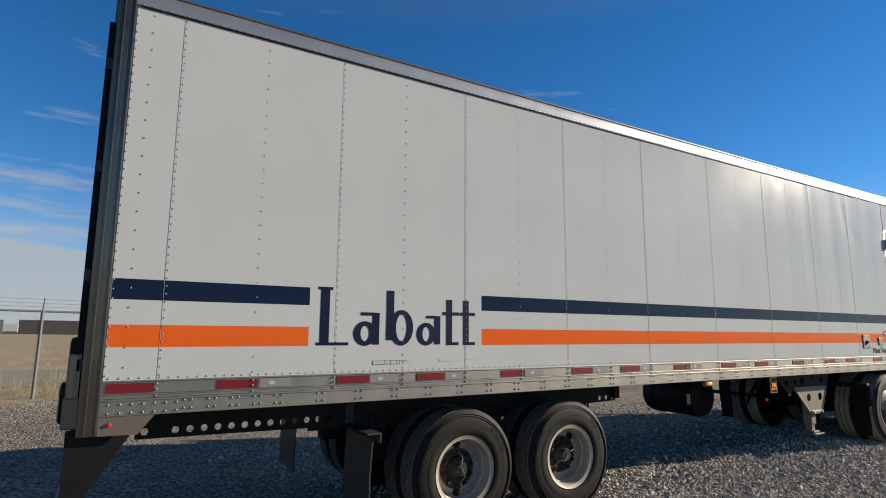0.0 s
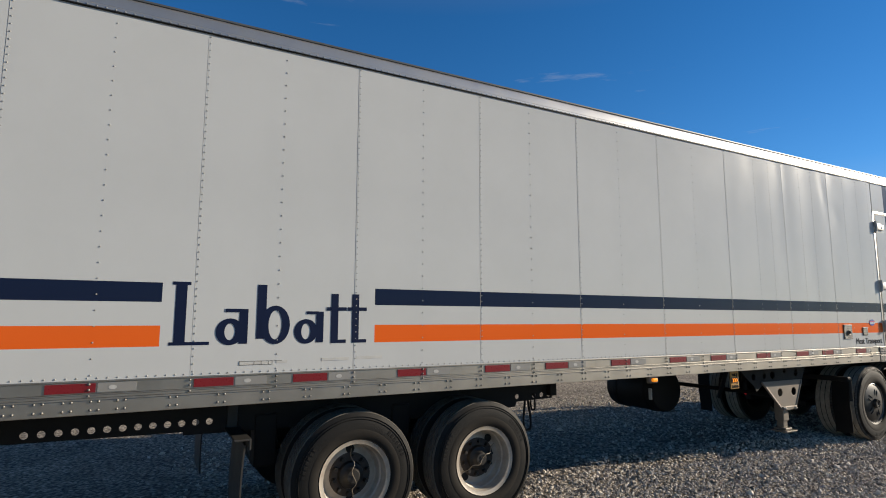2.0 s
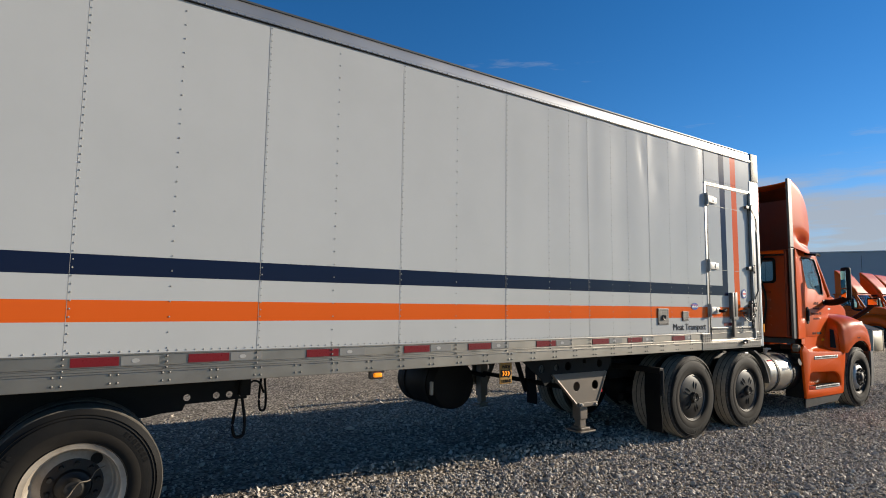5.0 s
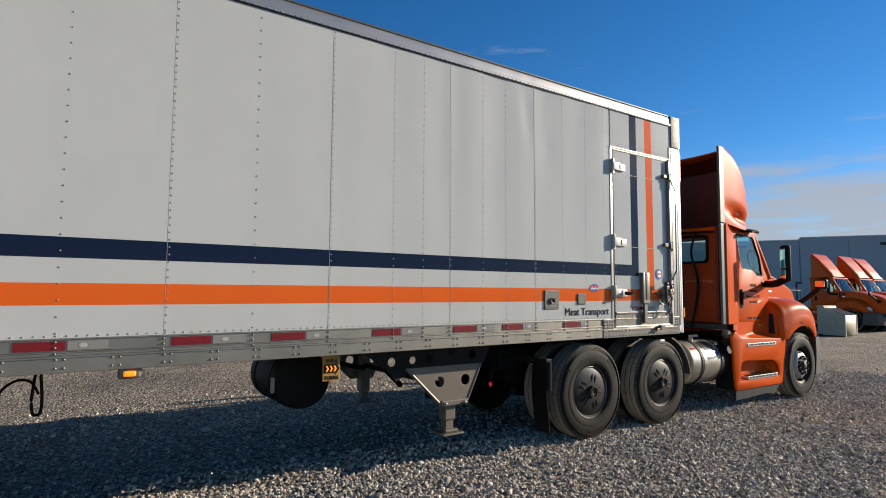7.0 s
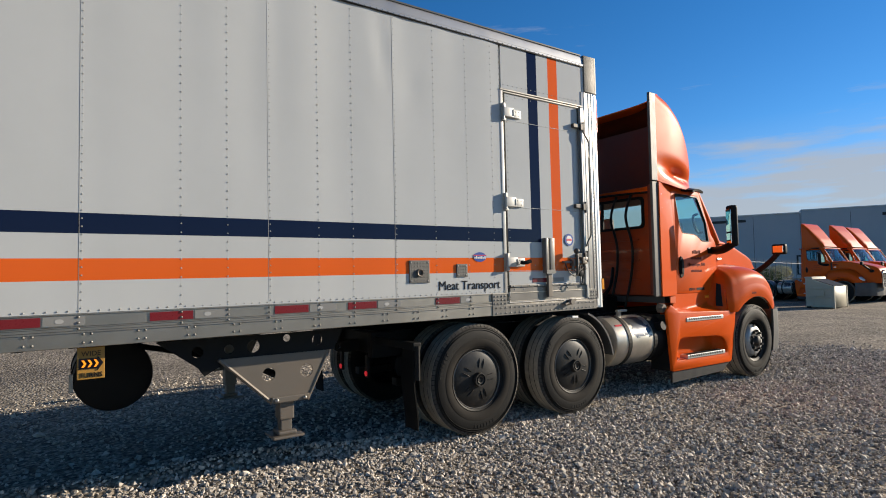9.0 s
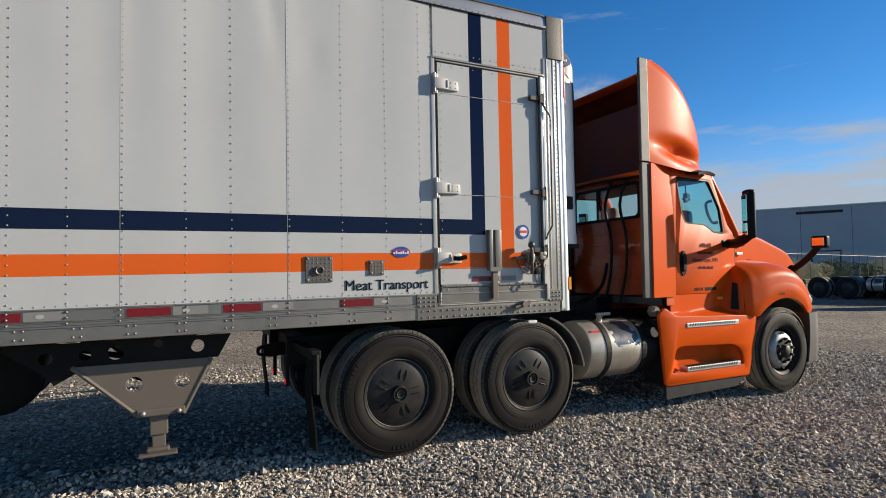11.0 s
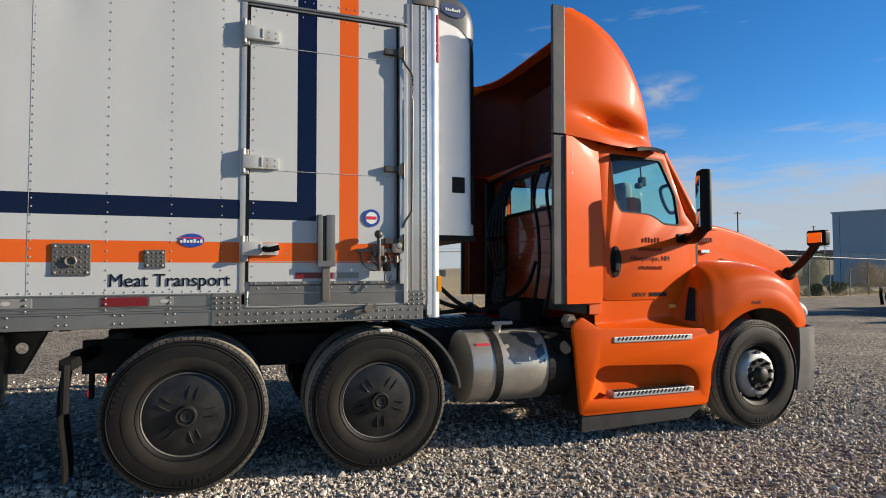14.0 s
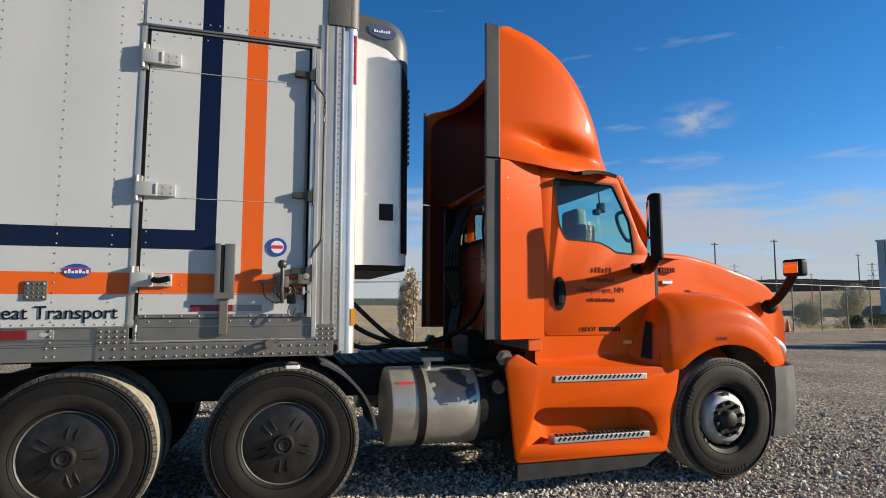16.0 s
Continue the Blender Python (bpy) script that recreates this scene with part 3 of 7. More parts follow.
# ---- ground ----
def height(x, y):
    near = math.exp(-((x - 8) / 40) ** 2 - ((y - 5) / 40) ** 2)
    # a low ridge of scraped gravel with a rut beside it
    along = max(0.0, min(1.0, (x - 6.0) / 0.8, (10.4 - x) / 0.9))
    across = y - (5.2 - 0.2 * (x - 6.4) + 0.05 * math.sin(x * 3.1))
    ridge = along * (0.055 * math.exp(-(across / 0.11) ** 2) - 0.03 * math.exp(-((across + 0.24) / 0.12) ** 2))
    far = max(0.0, min(1.0, (x - 105) / 110)) * max(0.0, min(1.0, (y + 60) / 60))
    rise = 7.0 * far * far * (3 - 2 * far)
    # the yard falls away a little towards the trailer's tail and beyond it
    k = max(0.0, min(1.0, (9.8 - x) / 5.5))
    back = max(0.0, min(1.0, (x + 40.0) / 25.0)) * k * k * (3 - 2 * k)
    u = max(0.0, min(1.0, (y - 4.5) / 6.0))
    far_side = max(0.0, min(1.0, (15.5 - y) / 4.0))
    dip = -(0.095 + 0.15 * u * u * (3 - 2 * u)) * back * far_side
    return rise + dip + near * (0.03 * noise.noise((x * 0.35, y * 0.5, 0)) + 0.014 * noise.noise((x * 1.3, y * 1.7, 3.1))) + ridge


def build_ground():
    bm = bm_new()
    xs = [-4000, -900, -300, -120, -60, -35, -20] + [(-14 + 0.5 * i) for i in range(1, 77)] + [26, 29, 33, 38, 44, 52, 62, 80, 100, 120, 145, 170, 200, 240, 320, 900, 4000]
    ys = [-4000, -900, -300, -100, -40, -18] + [(-10 + 0.5 * i) for i in range(1, 61)] + [21, 22.5, 24.5, 27, 30, 35, 42, 55, 80, 130, 300, 900, 4000]
    xs = sorted(set(xs) | {5.5 + 0.125 * i for i in range(44)})
    ys = sorted(set(ys) | {3.8 + 0.07 * i for i in range(28)})
    V = [[bm.verts.new((x, y, height(x, y))) for y in ys] for x in xs]
    for i in range(len(xs) - 1):
        for j in range(len(ys) - 1):
            bm.faces.new((V[i][j], V[i + 1][j], V[i + 1][j + 1], V[i][j + 1]))
    tagged(part("ground", bm, M_ground, smooth=60), "grey crushed gravel yard running out into dry tan field", "ground", kind="structure")


build_ground()


# ---- wheels ----
def tyre_profile(R, w, rim):
    """Radius and place across for a truck tyre of width w, from the inner bead round to the outer."""
    h = w / 2
    p = [(rim, h * 0.72), (rim + 0.02, h * 0.9), ((R + rim) / 2 - 0.02, h), (R - 0.06, h * 0.95), (R - 0.028, h * 0.88), (R - 0.008, h * 0.8)]
    tread = [(R, h * 0.78), (R, h * 0.5), (R - 0.012, h * 0.49), (R - 0.012, h * 0.45), (R + 0.002, h * 0.44), (R + 0.002, h * 0.16), (R - 0.012, h * 0.15), (R - 0.012, h * 0.11), (R + 0.002, h * 0.1)]
    half = p + tread
    return half, [(r, -t) for r, t in reversed(half)]


def wheel(parent, x, y_face, z, R, side, kind, dual=True, w=0.27):
    """A wheel with the tyre's outer face at y_face; side -1 looks to -y. kind: 'deep', 'cover', 'steer'."""
    s = side
    rim = 0.285
    rimbm = bm_new()
    yc = y_face - s * w / 2
    # profile along points outwards as +s
    flip = lambda prof: [(r, s * t) for r, t in prof]
    if kind == "deep":
        rp = [(0.165, -0.022), (0.2, -0.03), (0.222, -0.04), (0.232, -0.035), (0.24, -0.01), (0.244, 0.02), (0.256, 0.028), (0.258, 0.1), (0.264, 0.115), (0.288, 0.12), (0.297, 0.125), (0.297, 0.105), (0.275, 0.095), (0.268, -0.06), (0.2, -0.06), (0.165, -0.05)]
    elif kind == "steer":
        rp = [(0.05, 0.135), (0.15, 0.135), (0.168, 0.13), (0.2, 0.1), (0.24, 0.04), (0.258, 0.03), (0.266, 0.1), (0.29, 0.117), (0.297, 0.12), (0.297, 0.1), (0.277, 0.09), (0.272, -0.06), (0.2, -0.06), (0.05, -0.02)]
    else:
        rp = [(0.05, 0.02), (0.2, 0.02), (0.26, 0.04), (0.27, 0.1), (0.288, 0.115), (0.297, 0.12), (0.297, 0.1), (0.277, 0.09), (0.272, -0.06), (0.05, -0.06)]
    lathe(rimbm, flip(rp), (x, yc, z), n=40, closed=kind == "deep")
    label = {"deep": "white steel rim, deeply dished and rust-streaked", "steer": "dark steel rim with a silver centre", "cover": "dark rim"}[kind]
    wh = part("wheel", rimbm, {"deep": M_rim, "steer": M_black, "cover": M_black}[kind], parent, label, smooth=40)
    if kind == "deep":
        bm = bm_new()
        lathe(bm, flip([(0.001, -0.015), (0.16, -0.015), (0.172, -0.02), (0.176, -0.03), (0.001, -0.05)]), (x, yc, z), n=36)
        part("wheel_disc", bm, M_disc, wh, "dusty brown wheel disc", smooth=40)
    if kind == "steer":
        bm = bm_new()
        lathe(bm, flip([(0.05, 0.13), (0.155, 0.134), (0.19, 0.126), (0.216, 0.104), (0.232, 0.06), (0.22, 0.05), (0.05, 0.09)]), (x, yc, z), n=40, closed=True)
        part("wheel_disc", bm, M_rim_alu, wh, "silver wheel centre, convex", smooth=40)
    for k in ([0, 1] if dual else [0]):
        yk = yc - s * k * (w + 0.05)
        a, b = tyre_profile(R, w, rim)
        bm = bm_new()
        lathe(bm, [(r, t) for r, t in a + b], (x, yk, z), n=56, closed=True)
        part("tyre", bm, M_rubber, wh, "black rubber truck tyre, dusty sidewall", smooth=50)
        # raised shoulder blocks
        vs, fs = [], []
        nb = 0 if kind == "deep" else 72
        for e in (-1, 1):
            for i in range(nb):
                a0, a1 = 2 * math.pi * (i + 0.06) / nb, 2 * math.pi * (i + 0.9) / nb
                o = len(vs)
                for rr, tt in ((R + 0.002, 0.78), (R - 0.022, 0.89), (R - 0.03, 0.7)):
                    for an in (a0, a1):
                        vs.append((x + rr * math.cos(an), yk + e * tt * w / 2, z + rr * math.sin(an)))
                fs += [(o, o + 1, o + 3, o + 2), (o + 2, o + 3, o + 5, o + 4), (o + 4, o + 5, o + 1, o), (o, o + 2, o + 4), (o + 1, o + 5, o + 3)]
        if nb:
            bm = bm_new()
            for q in (-0.5, 0.0, 0.5):
                lathe(bm, [(R - 0.004, (q - 0.225) * w / 2), (R + 0.004, (q - 0.21) * w / 2), (R + 0.004, (q + 0.21) * w / 2), (R - 0.004, (q + 0.225) * w / 2)], (x, yk, z), n=56, closed=True)
            part("tread_face", bm, M_tread_dust, wh, "dusty tan tread face", smooth=40)
            me = bpy.data.meshes.new("tread_blocks")
            me.from_pydata(vs, [], fs)
            tagged(part("tread", me, M_tread, wh), kind="stuff")
        else:
            bm = bm_new()
            for q in (-0.62, -0.31, 0.0, 0.31, 0.62):
                lathe(bm, [(R - 0.006, (q - 0.12) * w / 2), (R + 0.007, (q - 0.1) * w / 2), (R + 0.007, (q + 0.1) * w / 2), (R - 0.006, (q + 0.12) * w / 2)], (x, yk, z), n=56, closed=True)
            part("tread", bm, M_tread_mid, wh, "worn ribbed tread, dusty", smooth=40)
        if k == 0:
            # raised ring and lettering-sized bars on the sidewall
            bm = bm_new()
            for base in (0.35, 2.5, 4.6):
                for i in range(7):
                    an = base + i * 0.085
                    c, sn = math.cos(an), math.sin(an)
                    rr = R - 0.085
                    M = Matrix.Translation((x + rr * c, yk + s * (w / 2 - 0.003), z + rr * sn)) @ Matrix.Rotation(-an + math.pi / 2, 4, "Y")
                    bmesh.ops.create_cube(bm, size=1, matrix=M @ Matrix.Diagonal((0.022, 0.003, 0.03, 1)))
            part("sidewall_mark", bm, M_rubber, wh)
            # brown dust settled on the lower sidewall, and fine raised rings
            h = w / 2
            bm = bm_new()
            lathe(bm, flip([(rim + 0.012, h * 0.84), (rim + 0.022, h * 0.9 + 0.0022), ((R + rim) / 2 - 0.022, h + 0.0022), ((R + rim) / 2 - 0.01, h - 0.004)]), (x, yk, z), n=56, closed=True)
            part("dust_band", bm, M_dust, wh, "brown dust on the sidewall", smooth=60)
            for rr, aa in ((rim + 0.016, 0.9), (R - 0.052, 0.953), (R - 0.034, 0.915)):
                bm = bm_new()
                lathe(bm, flip([(rr - 0.003, h * aa - 0.002), (rr, h * aa + 0.004), (rr + 0.003, h * aa - 0.002)]), (x, yk, z), n=56, closed=True)
                part("sidewall_ring", bm, M_rubber, wh, smooth=60)
    if kind == "cover":
        bm = bm_new()
        lathe(bm, flip([(0.0005, 0.150), (0.03, 0.150), (0.032, 0.146), (0.05, 0.146), (0.06, 0.128), (0.12, 0.126), (0.2, 0.118), (0.262, 0.1), (0.283, 0.092), (0.286, 0.098), (0.292, 0.1), (0.296, 0.095), (0.296, 0.07), (0.0005, 0.06)]), (x, yc, z), n=48)
        part("wheel_cover", bm, M_cover, wh, "dark grey plastic wheel cover with five scoops", smooth=35)
        bm = bm_new()
        lathe(bm, flip([(0.269, 0.1), (0.275, 0.112), (0.282, 0.108), (0.278, 0.094)]), (x, yc, z), n=56, closed=True)
        part("cover_ring", bm, M_cover_ring, wh, "thin raised ring", smooth=60)
        bm = bm_new()
        lathe(bm, flip([(0.0005, 0.152), (0.024, 0.152), (0.027, 0.16), (0.034, 0.162), (0.038, 0.152), (0.05, 0.152), (0.054, 0.166), (0.062, 0.166), (0.07, 0.13)]), (x, yc, z), n=24)
        part("cover_boss", bm, M_hub, wh, "worn round hub boss")
        # five shallow scoops, each between two raised lips
        for i in range(5):
            an = radians(4 if x < 11.5 else 56) + i * 2 * math.pi / 5
            for e in (-1, 1):
                bm = bm_new()
                rings = []
                for rr, tt, hi, wd in ((0.1, 0.021, 0.001, 0.004), (0.13, 0.024, 0.011, 0.006), (0.17, 0.026, 0.014, 0.006), (0.2, 0.024, 0.001, 0.004)):
                    base = interp(rr, [(0.06, 0.128), (0.12, 0.126), (0.2, 0.118), (0.262, 0.1)]) - 0.004
                    ring = []
                    for dt, dh in ((-wd, 0), (wd * 0.2 * e, hi * 0.75 + 0.004), (wd, 0)):
                        q = e * tt + dt
                        ring.append(bm.verts.new((x + rr * math.cos(an) - q * math.sin(an), yc + s * (base + dh), z + rr * math.sin(an) + q * math.cos(an))))
                    rings.append(ring)
                for p, q in zip(rings, rings[1:]):
                    for k in range(2):
                        bm.faces.new((p[k], p[k + 1], q[k + 1], q[k]))
                    bm.faces.new((p[2], p[0], q[0], q[2]))
                bm.faces.new(rings[0])
                bm.faces.new(rings[-1])
                part("cover_rib", bm, M_cover, wh)
    else:
        bm = bm_new()
        if kind == "deep":
            lathe(bm, flip([(0.0005, 0.07), (0.05, 0.068), (0.062, 0.05), (0.075, 0.03), (0.1, 0.02), (0.11, -0.01), (0.0005, -0.02)]), (x, yc, z), n=24)
        else:
            lathe(bm, flip([(0.0005, 0.185), (0.05, 0.183), (0.066, 0.172), (0.074, 0.145), (0.084, 0.136), (0.0005, 0.12)]), (x, yc, z), n=24)
        part("hub", bm, M_hub, wh, "greasy black hub", smooth=40)
        y0 = -0.016 if kind == "deep" else 0.135
        rn = 0.143 if kind == "deep" else 0.137
        nut = bm_new()
        cyl(nut, (0, 0, 0), (0, s * 0.035, 0), 0.019, 0.015, 6)
        nut_me = bpy.data.meshes.new("lug_nut")
        nut.to_mesh(nut_me)
        nut.free()
        nut_me.materials.append(M_hub)
        for i in range(10):
            an = 2 * math.pi * i / 10 + 0.2
            o = new("lug_nut", nut_me)
            o.parent = wh
            o.location = (x + rn * math.cos(an), yc + s * y0, z + rn * math.sin(an))
        for i in range(2):
            hole = bm_new()
            an = (1.57 if x < 3.4 else 0.9) + i * math.pi if kind == "deep" else 1.57 + i * math.pi
            rr = 0.2 if kind == "deep" else 0.19
            yy = yc + s * (-0.028 if kind == "deep" else 0.117)
            lathe(hole, [(0.036, -0.006), (0.036, 0.008), (0.026, 0.008), (0.0005, 0.006)], (x + rr * math.cos(an), yy, z + rr * math.sin(an)), n=14)
            part("hand_hole", hole, M_black, wh)
        if kind == "deep" and side < 0:
            bm = bm_new()
            # the hose runs from the hub cap to a valve each way, turned differently on each wheel
            turn = 1.57 if x < 3.4 else 0.55
            for e in (1, -1):
                pts = []
                for r, q, d in ((0.0, 0.0, 0.072), (0.05, 0.018, 0.085), (0.1, -0.008, 0.065), (0.15, 0.012, 0.03), (0.205, 0.0, 0.0)):
                    pts.append((x + e * (r * math.cos(turn) - q * math.sin(turn)), yc + s * d, z + e * (r * math.sin(turn) + q * math.cos(turn))))
                tube(bm, pts, 0.0035, 6)
            part("inflation_hose", bm, M_airhose, wh, "thin dusty tan air hose")
    return wh


# ---- trailer ----
LEN, WID, TOP, BASE, ROOF = 12.39, 2.56, 3.776, 1.252, 3.888
trailer = root("semi_trailer", pose(0, 4.1, 0, 0, -0.46, 0), "white refrigerated box trailer with navy and orange bands, coupled to tractor", "trailer")
SEAMS = [0.098, 0.396, 1.58, 2.757, 3.945, 5.13, 6.33, 7.53, 8.73, 9.825, 11.045]
MIDS = [0.992, 2.16, 3.365, 4.53, 5.72, 6.93, 8.125, 8.435, 9.13, 9.43, 10.25, 10.62, 10.93]


def dents(x, z):
    """Slow ripples in the skin, stronger towards the nose, and one creased dent."""
    k = 0.0005 + 0.0038 * max(0.0, min(1.0, (x - 6.8) / 2.6)) * (0.35 + 0.65 * max(0, min(1, (z - 1.9) / 1.4)))
    r = math.sin(x * 10.3 + 0.6 * noise.noise((x * 0.9, z * 0.6, 0))) * 0.5 + noise.noise((x * 2.3, z * 0.45, 7.0)) + 0.35 * noise.noise((x * 4.5, z * 2.2, 2.0))
    d = k * r
    g = abs((x - 9.72) - 0.16 * (3.45 - z)) / 0.06
    d += 0.006 * math.exp(-g * g) * math.exp(-((z - 3.45) / 0.28) ** 2)
    d += 0.004 * math.exp(-((x - 10.02) / 0.08) ** 2 - ((z - 3.15) / 0.12) ** 2)
    return d


def side_panels():
    for i, (a, b) in enumerate(zip(SEAMS, SEAMS[1:])):
        z1 = TOP
        bm = bm_new()
        n = max(4, int((b - a) / 0.045)) if a > 6 else max(4, int((b - a) / 0.1))
        lap = 0.0006 * (i % 2)
        slab_of(bm, lambda u, v: (a + (b - a) * u, dents(a + (b - a) * u, BASE + (z1 - BASE) * v) * min(1, 12 * u, 12 * (1 - u)) - lap, BASE + (z1 - BASE) * v), n, 40 if a > 6 else 14, (0, 0.02, 0))
        part("side_panel", bm, M_side, trailer, smooth=45)
    # over and beside the door
    bm = bm_new()
    slab_of(bm, lambda u, v: (11.07 + 1.22 * u, 0.0, 3.305 + (TOP - 3.305) * v), 12, 6, (0, 0.02, 0))
    part("side_panel", bm, M_side, trailer, smooth=45)
    bm = bm_new()
    for x in SEAMS[1:-1]:
        box(bm, x - 0.0011, x + 0.0011, -0.0014, 0.004, BASE, TOP)
    part("panel_seam", bm, mat("seam_sealant", (0.36, 0.355, 0.335), 0.8), trailer)


def trailer_rivets():
    pl = []
    def col(x, z0, z1, step, y=-0.001):
        z = z0
        while z <= z1:
            pl.append((x, y + (dents(x, z) if x > 6 else 0), z))
            z += step
    for i, x in enumerate(SEAMS[1:-1]):
        col(x + 0.014, BASE + 0.03, TOP - 0.02, 0.052)
    for x in MIDS:
        col(x, BASE + 0.03, TOP - 0.02, 0.104 if x < 8 else 0.062)
    col(0.108, BASE + 0.03, TOP - 0.03, 0.06)
    col(0.206, BASE + 0.08, TOP - 0.06, 0.125)
    col(11.045, BASE + 0.03, TOP - 0.02, 0.06)
    x = 0.13
    while x < 11.05:
        pl.append((x, -0.001, BASE + 0.013))
        pl.append((x, -0.012, TOP - 0.012))
        x += 0.0565
    x = 11.1
    while x < 12.26:
        pl.append((x, -0.001, 3.345))
        pl.append((x, -0.012, TOP - 0.012))
        x += 0.062
    me = studs(pl, 0.006, 0.0038)
    tagged(part("rivets", me, M_rivet, trailer), "small rivet heads along the panel seams", kind="stuff")
    pl = []
    x = 0.587
    while x < 10.8:
        for dx in (-0.022, 0.022):
            for z in (1.066, 1.119):
                pl.append((x + dx, -0.012, z))
        x += 0.1475 if x < 1.1 else 0.3048
    for i in range(7):
        pl += [(0.137 + 0.064 * i, -0.012, 1.055), (0.137 + 0.064 * i, -0.012, 1.107)]
    for i in range(24):
        pl += [(10.92 + 0.0605 * i, -0.019, 1.055), (10.92 + 0.0605 * i, -0.019, 1.108)]
    for x in [10.9 + 0.045 * i for i in range(4)] + [12.24 + 0.04 * i for i in range(4)]:
        for z in (1.15, 1.185, 1.22):
            pl.append((x, -0.019, z))
    for x in SEAMS[1:-1] + MIDS:
        pl += [(x, -0.011, 1.228), (x, -0.011, 1.155), (x, -0.011, 1.192)]
    me = studs(pl, 0.0095, 0.008)
    tagged(part("bolts", me, M_bolt, trailer), "paired round bolt heads along the lower rail", kind="stuff")


def trailer_box():
    bm = bm_new()
    # body core behind the skin: far side, nose, floor
    box(bm, 0.05, LEN - 0.02, 0.03, WID - 0.02, 1.10, 3.74)
    part("body", bm, M_unit_white, trailer)
    bm = bm_new()
    box(bm, 0.06, LEN, 0.02, WID, 1.052, 1.10)
    part("floor_pan", bm, M_black, trailer)
    for i in range(40):
        x = 0.5 + i * 0.3048
        bm = bm_new()
        box(bm, x - 0.03, x + 0.03, 0.32, WID - 0.32, 1.0, 1.056)
        part("crossmember", bm, M_black, trailer)
    # lower rail: a flat web, a lip and an upper band
    rail = part("lower_rail", box(bm_new(), 0.09, LEN - 0.1, -0.012, 0.03, 1.036, 1.128, 0.004), M_alu, trailer, "dull aluminium lower side rail")
    for y, z0, z1 in ((-0.017, 1.128, 1.14), (-0.01, 1.1415, 1.16), (-0.0145, 1.16, 1.167), (-0.006, 1.1685, 1.242), (-0.013, 1.242, 1.252)):
        part("rail_band", box(bm_new(), 0.09, LEN - 0.1, y, 0.03, z0, z1, 0.0015), M_alu, rail)
    # top rail with a rolled edge
    bm = bm_new()
    prof = [(-0.008, TOP - 0.022), (-0.012, TOP - 0.018), (-0.012, TOP), (-0.005, TOP + 0.008), (-0.003, ROOF - 0.045), (0.0, ROOF - 0.028), (0.012, ROOF - 0.014), (0.04, ROOF - 0.004), (0.12, ROOF), (0.12, TOP - 0.022)]
    def railf(x0, x1):
        A = [bm.verts.new((x0, y, z)) for y, z in prof]
        B = [bm.verts.new((x1, y, z)) for y, z in prof]
        for i in range(len(prof)):
            j = (i + 1) % len(prof)
            bm.faces.new((A[i], A[j], B[j], B[i]))
        bm.faces.new(A)
        bm.faces.new(B)
    railf(0.0, LEN - 0.1)
    tp = part("top_rail", bm, M_rail, trailer, "weathered aluminium top rail", smooth=30)
    part("rail_seal", box(bm_new(), 0.12, LEN - 0.12, -0.012, -0.002, TOP - 0.03, TOP - 0.021), M_plastic, tp)
    part("roof_edge", box(bm_new(), 0.02, LEN - 0.12, 0.012, 0.1, ROOF - 0.006, ROOF + 0.01, 0.003), M_unit_dark, tp)
    bm = bm_new()
    box(bm, 0.02, LEN - 0.05, 0.1, WID - 0.02, ROOF - 0.16, ROOF + 0.003, 0.02)
    part("roof", bm, M_unit_white, trailer, "white flat trailer roof")
    # reflective tape
    reds = [(0.117, 0.383), (0.759, 1.029), (1.605, 1.865), (2.285, 2.545), (3.135, 3.395), (3.985, 4.25), (4.665, 4.935), (5.51, 5.775), (6.38, 6.64), (7.07, 7.335), (7.93, 8.2), (8.77, 9.035), (9.37, 9.63), (10.225, 10.49)]
    for i, (a, b) in enumerate(reds):
        bm = bm_new()
        box(bm, a, b, -0.011, -0.005, 1.176, 1.234, 0.001)
        part("red_reflective_strip", bm, M_red, trailer, "red reflective tape on the rail")
        if i:
            bm = bm_new()
            box(bm, b + 0.01, min(b + 0.23, 10.64 if i == 13 else 99), -0.0105, -0.005, 1.176, 1.234, 0.001)
            st = part("silver_reflective_strip", bm, M_silver_tape, trailer, "silver reflective tape")
            bm = bm_new()
            lathe(bm, [(0.014, -0.012), (0.014, -0.009)], (0, 0, 0), n=18)
            bmesh.ops.transform(bm, matrix=Matrix.Translation((b + 0.095, 0, 1.205)) @ Matrix.Diagonal((1.7, 1, 1, 1)), verts=bm.verts)
            part("oval_mark", bm, M_oval, st, "pale oval print")
    # nose corner: ribbed flat post and round bright post
    bm = bm_new()
    box(bm, 12.235, 12.41, -0.008, 0.06, 1.14, 3.46, 0.004)
    post = part("corner_post", bm, M_alu_mid, trailer, "dull aluminium front corner post", smooth=30)
    for x in (12.278, 12.352, 12.4):
        bm = bm_new()
        box(bm, x - 0.006, x + 0.006, -0.013, -0.004, 1.14, 3.46, 0.003)
        part("post_rib", bm, M_alu_mid, post, smooth=30)
    bm = bm_new()
    cyl(bm, (12.46, 0.05, 1.04), (12.46, 0.05, 3.5), 0.052, n=32)
    box(bm, 12.40, 12.47, 0.002, 0.06, 1.06, 3.44)
    part("round_post", bm, M_alu_bright, trailer, "bright round front corner post", smooth=40)
    part("post_rivets", studs([(12.378, -0.008, 1.2 + 0.045 * i) for i in range(50)], 0.006, 0.006), M_rivet, trailer)
    bm = bm_new()
    box(bm, 12.285, 12.455, -0.016, 0.1, 3.468, 3.885, 0.006)
    cyl(bm, (12.455, 0.05, 3.468), (12.455, 0.05, 3.885), 0.066, n=24)
    part("corner_cap", bm, M_diamond, trailer, "patterned metal corner guard", smooth=40)
    bm = bm_new()
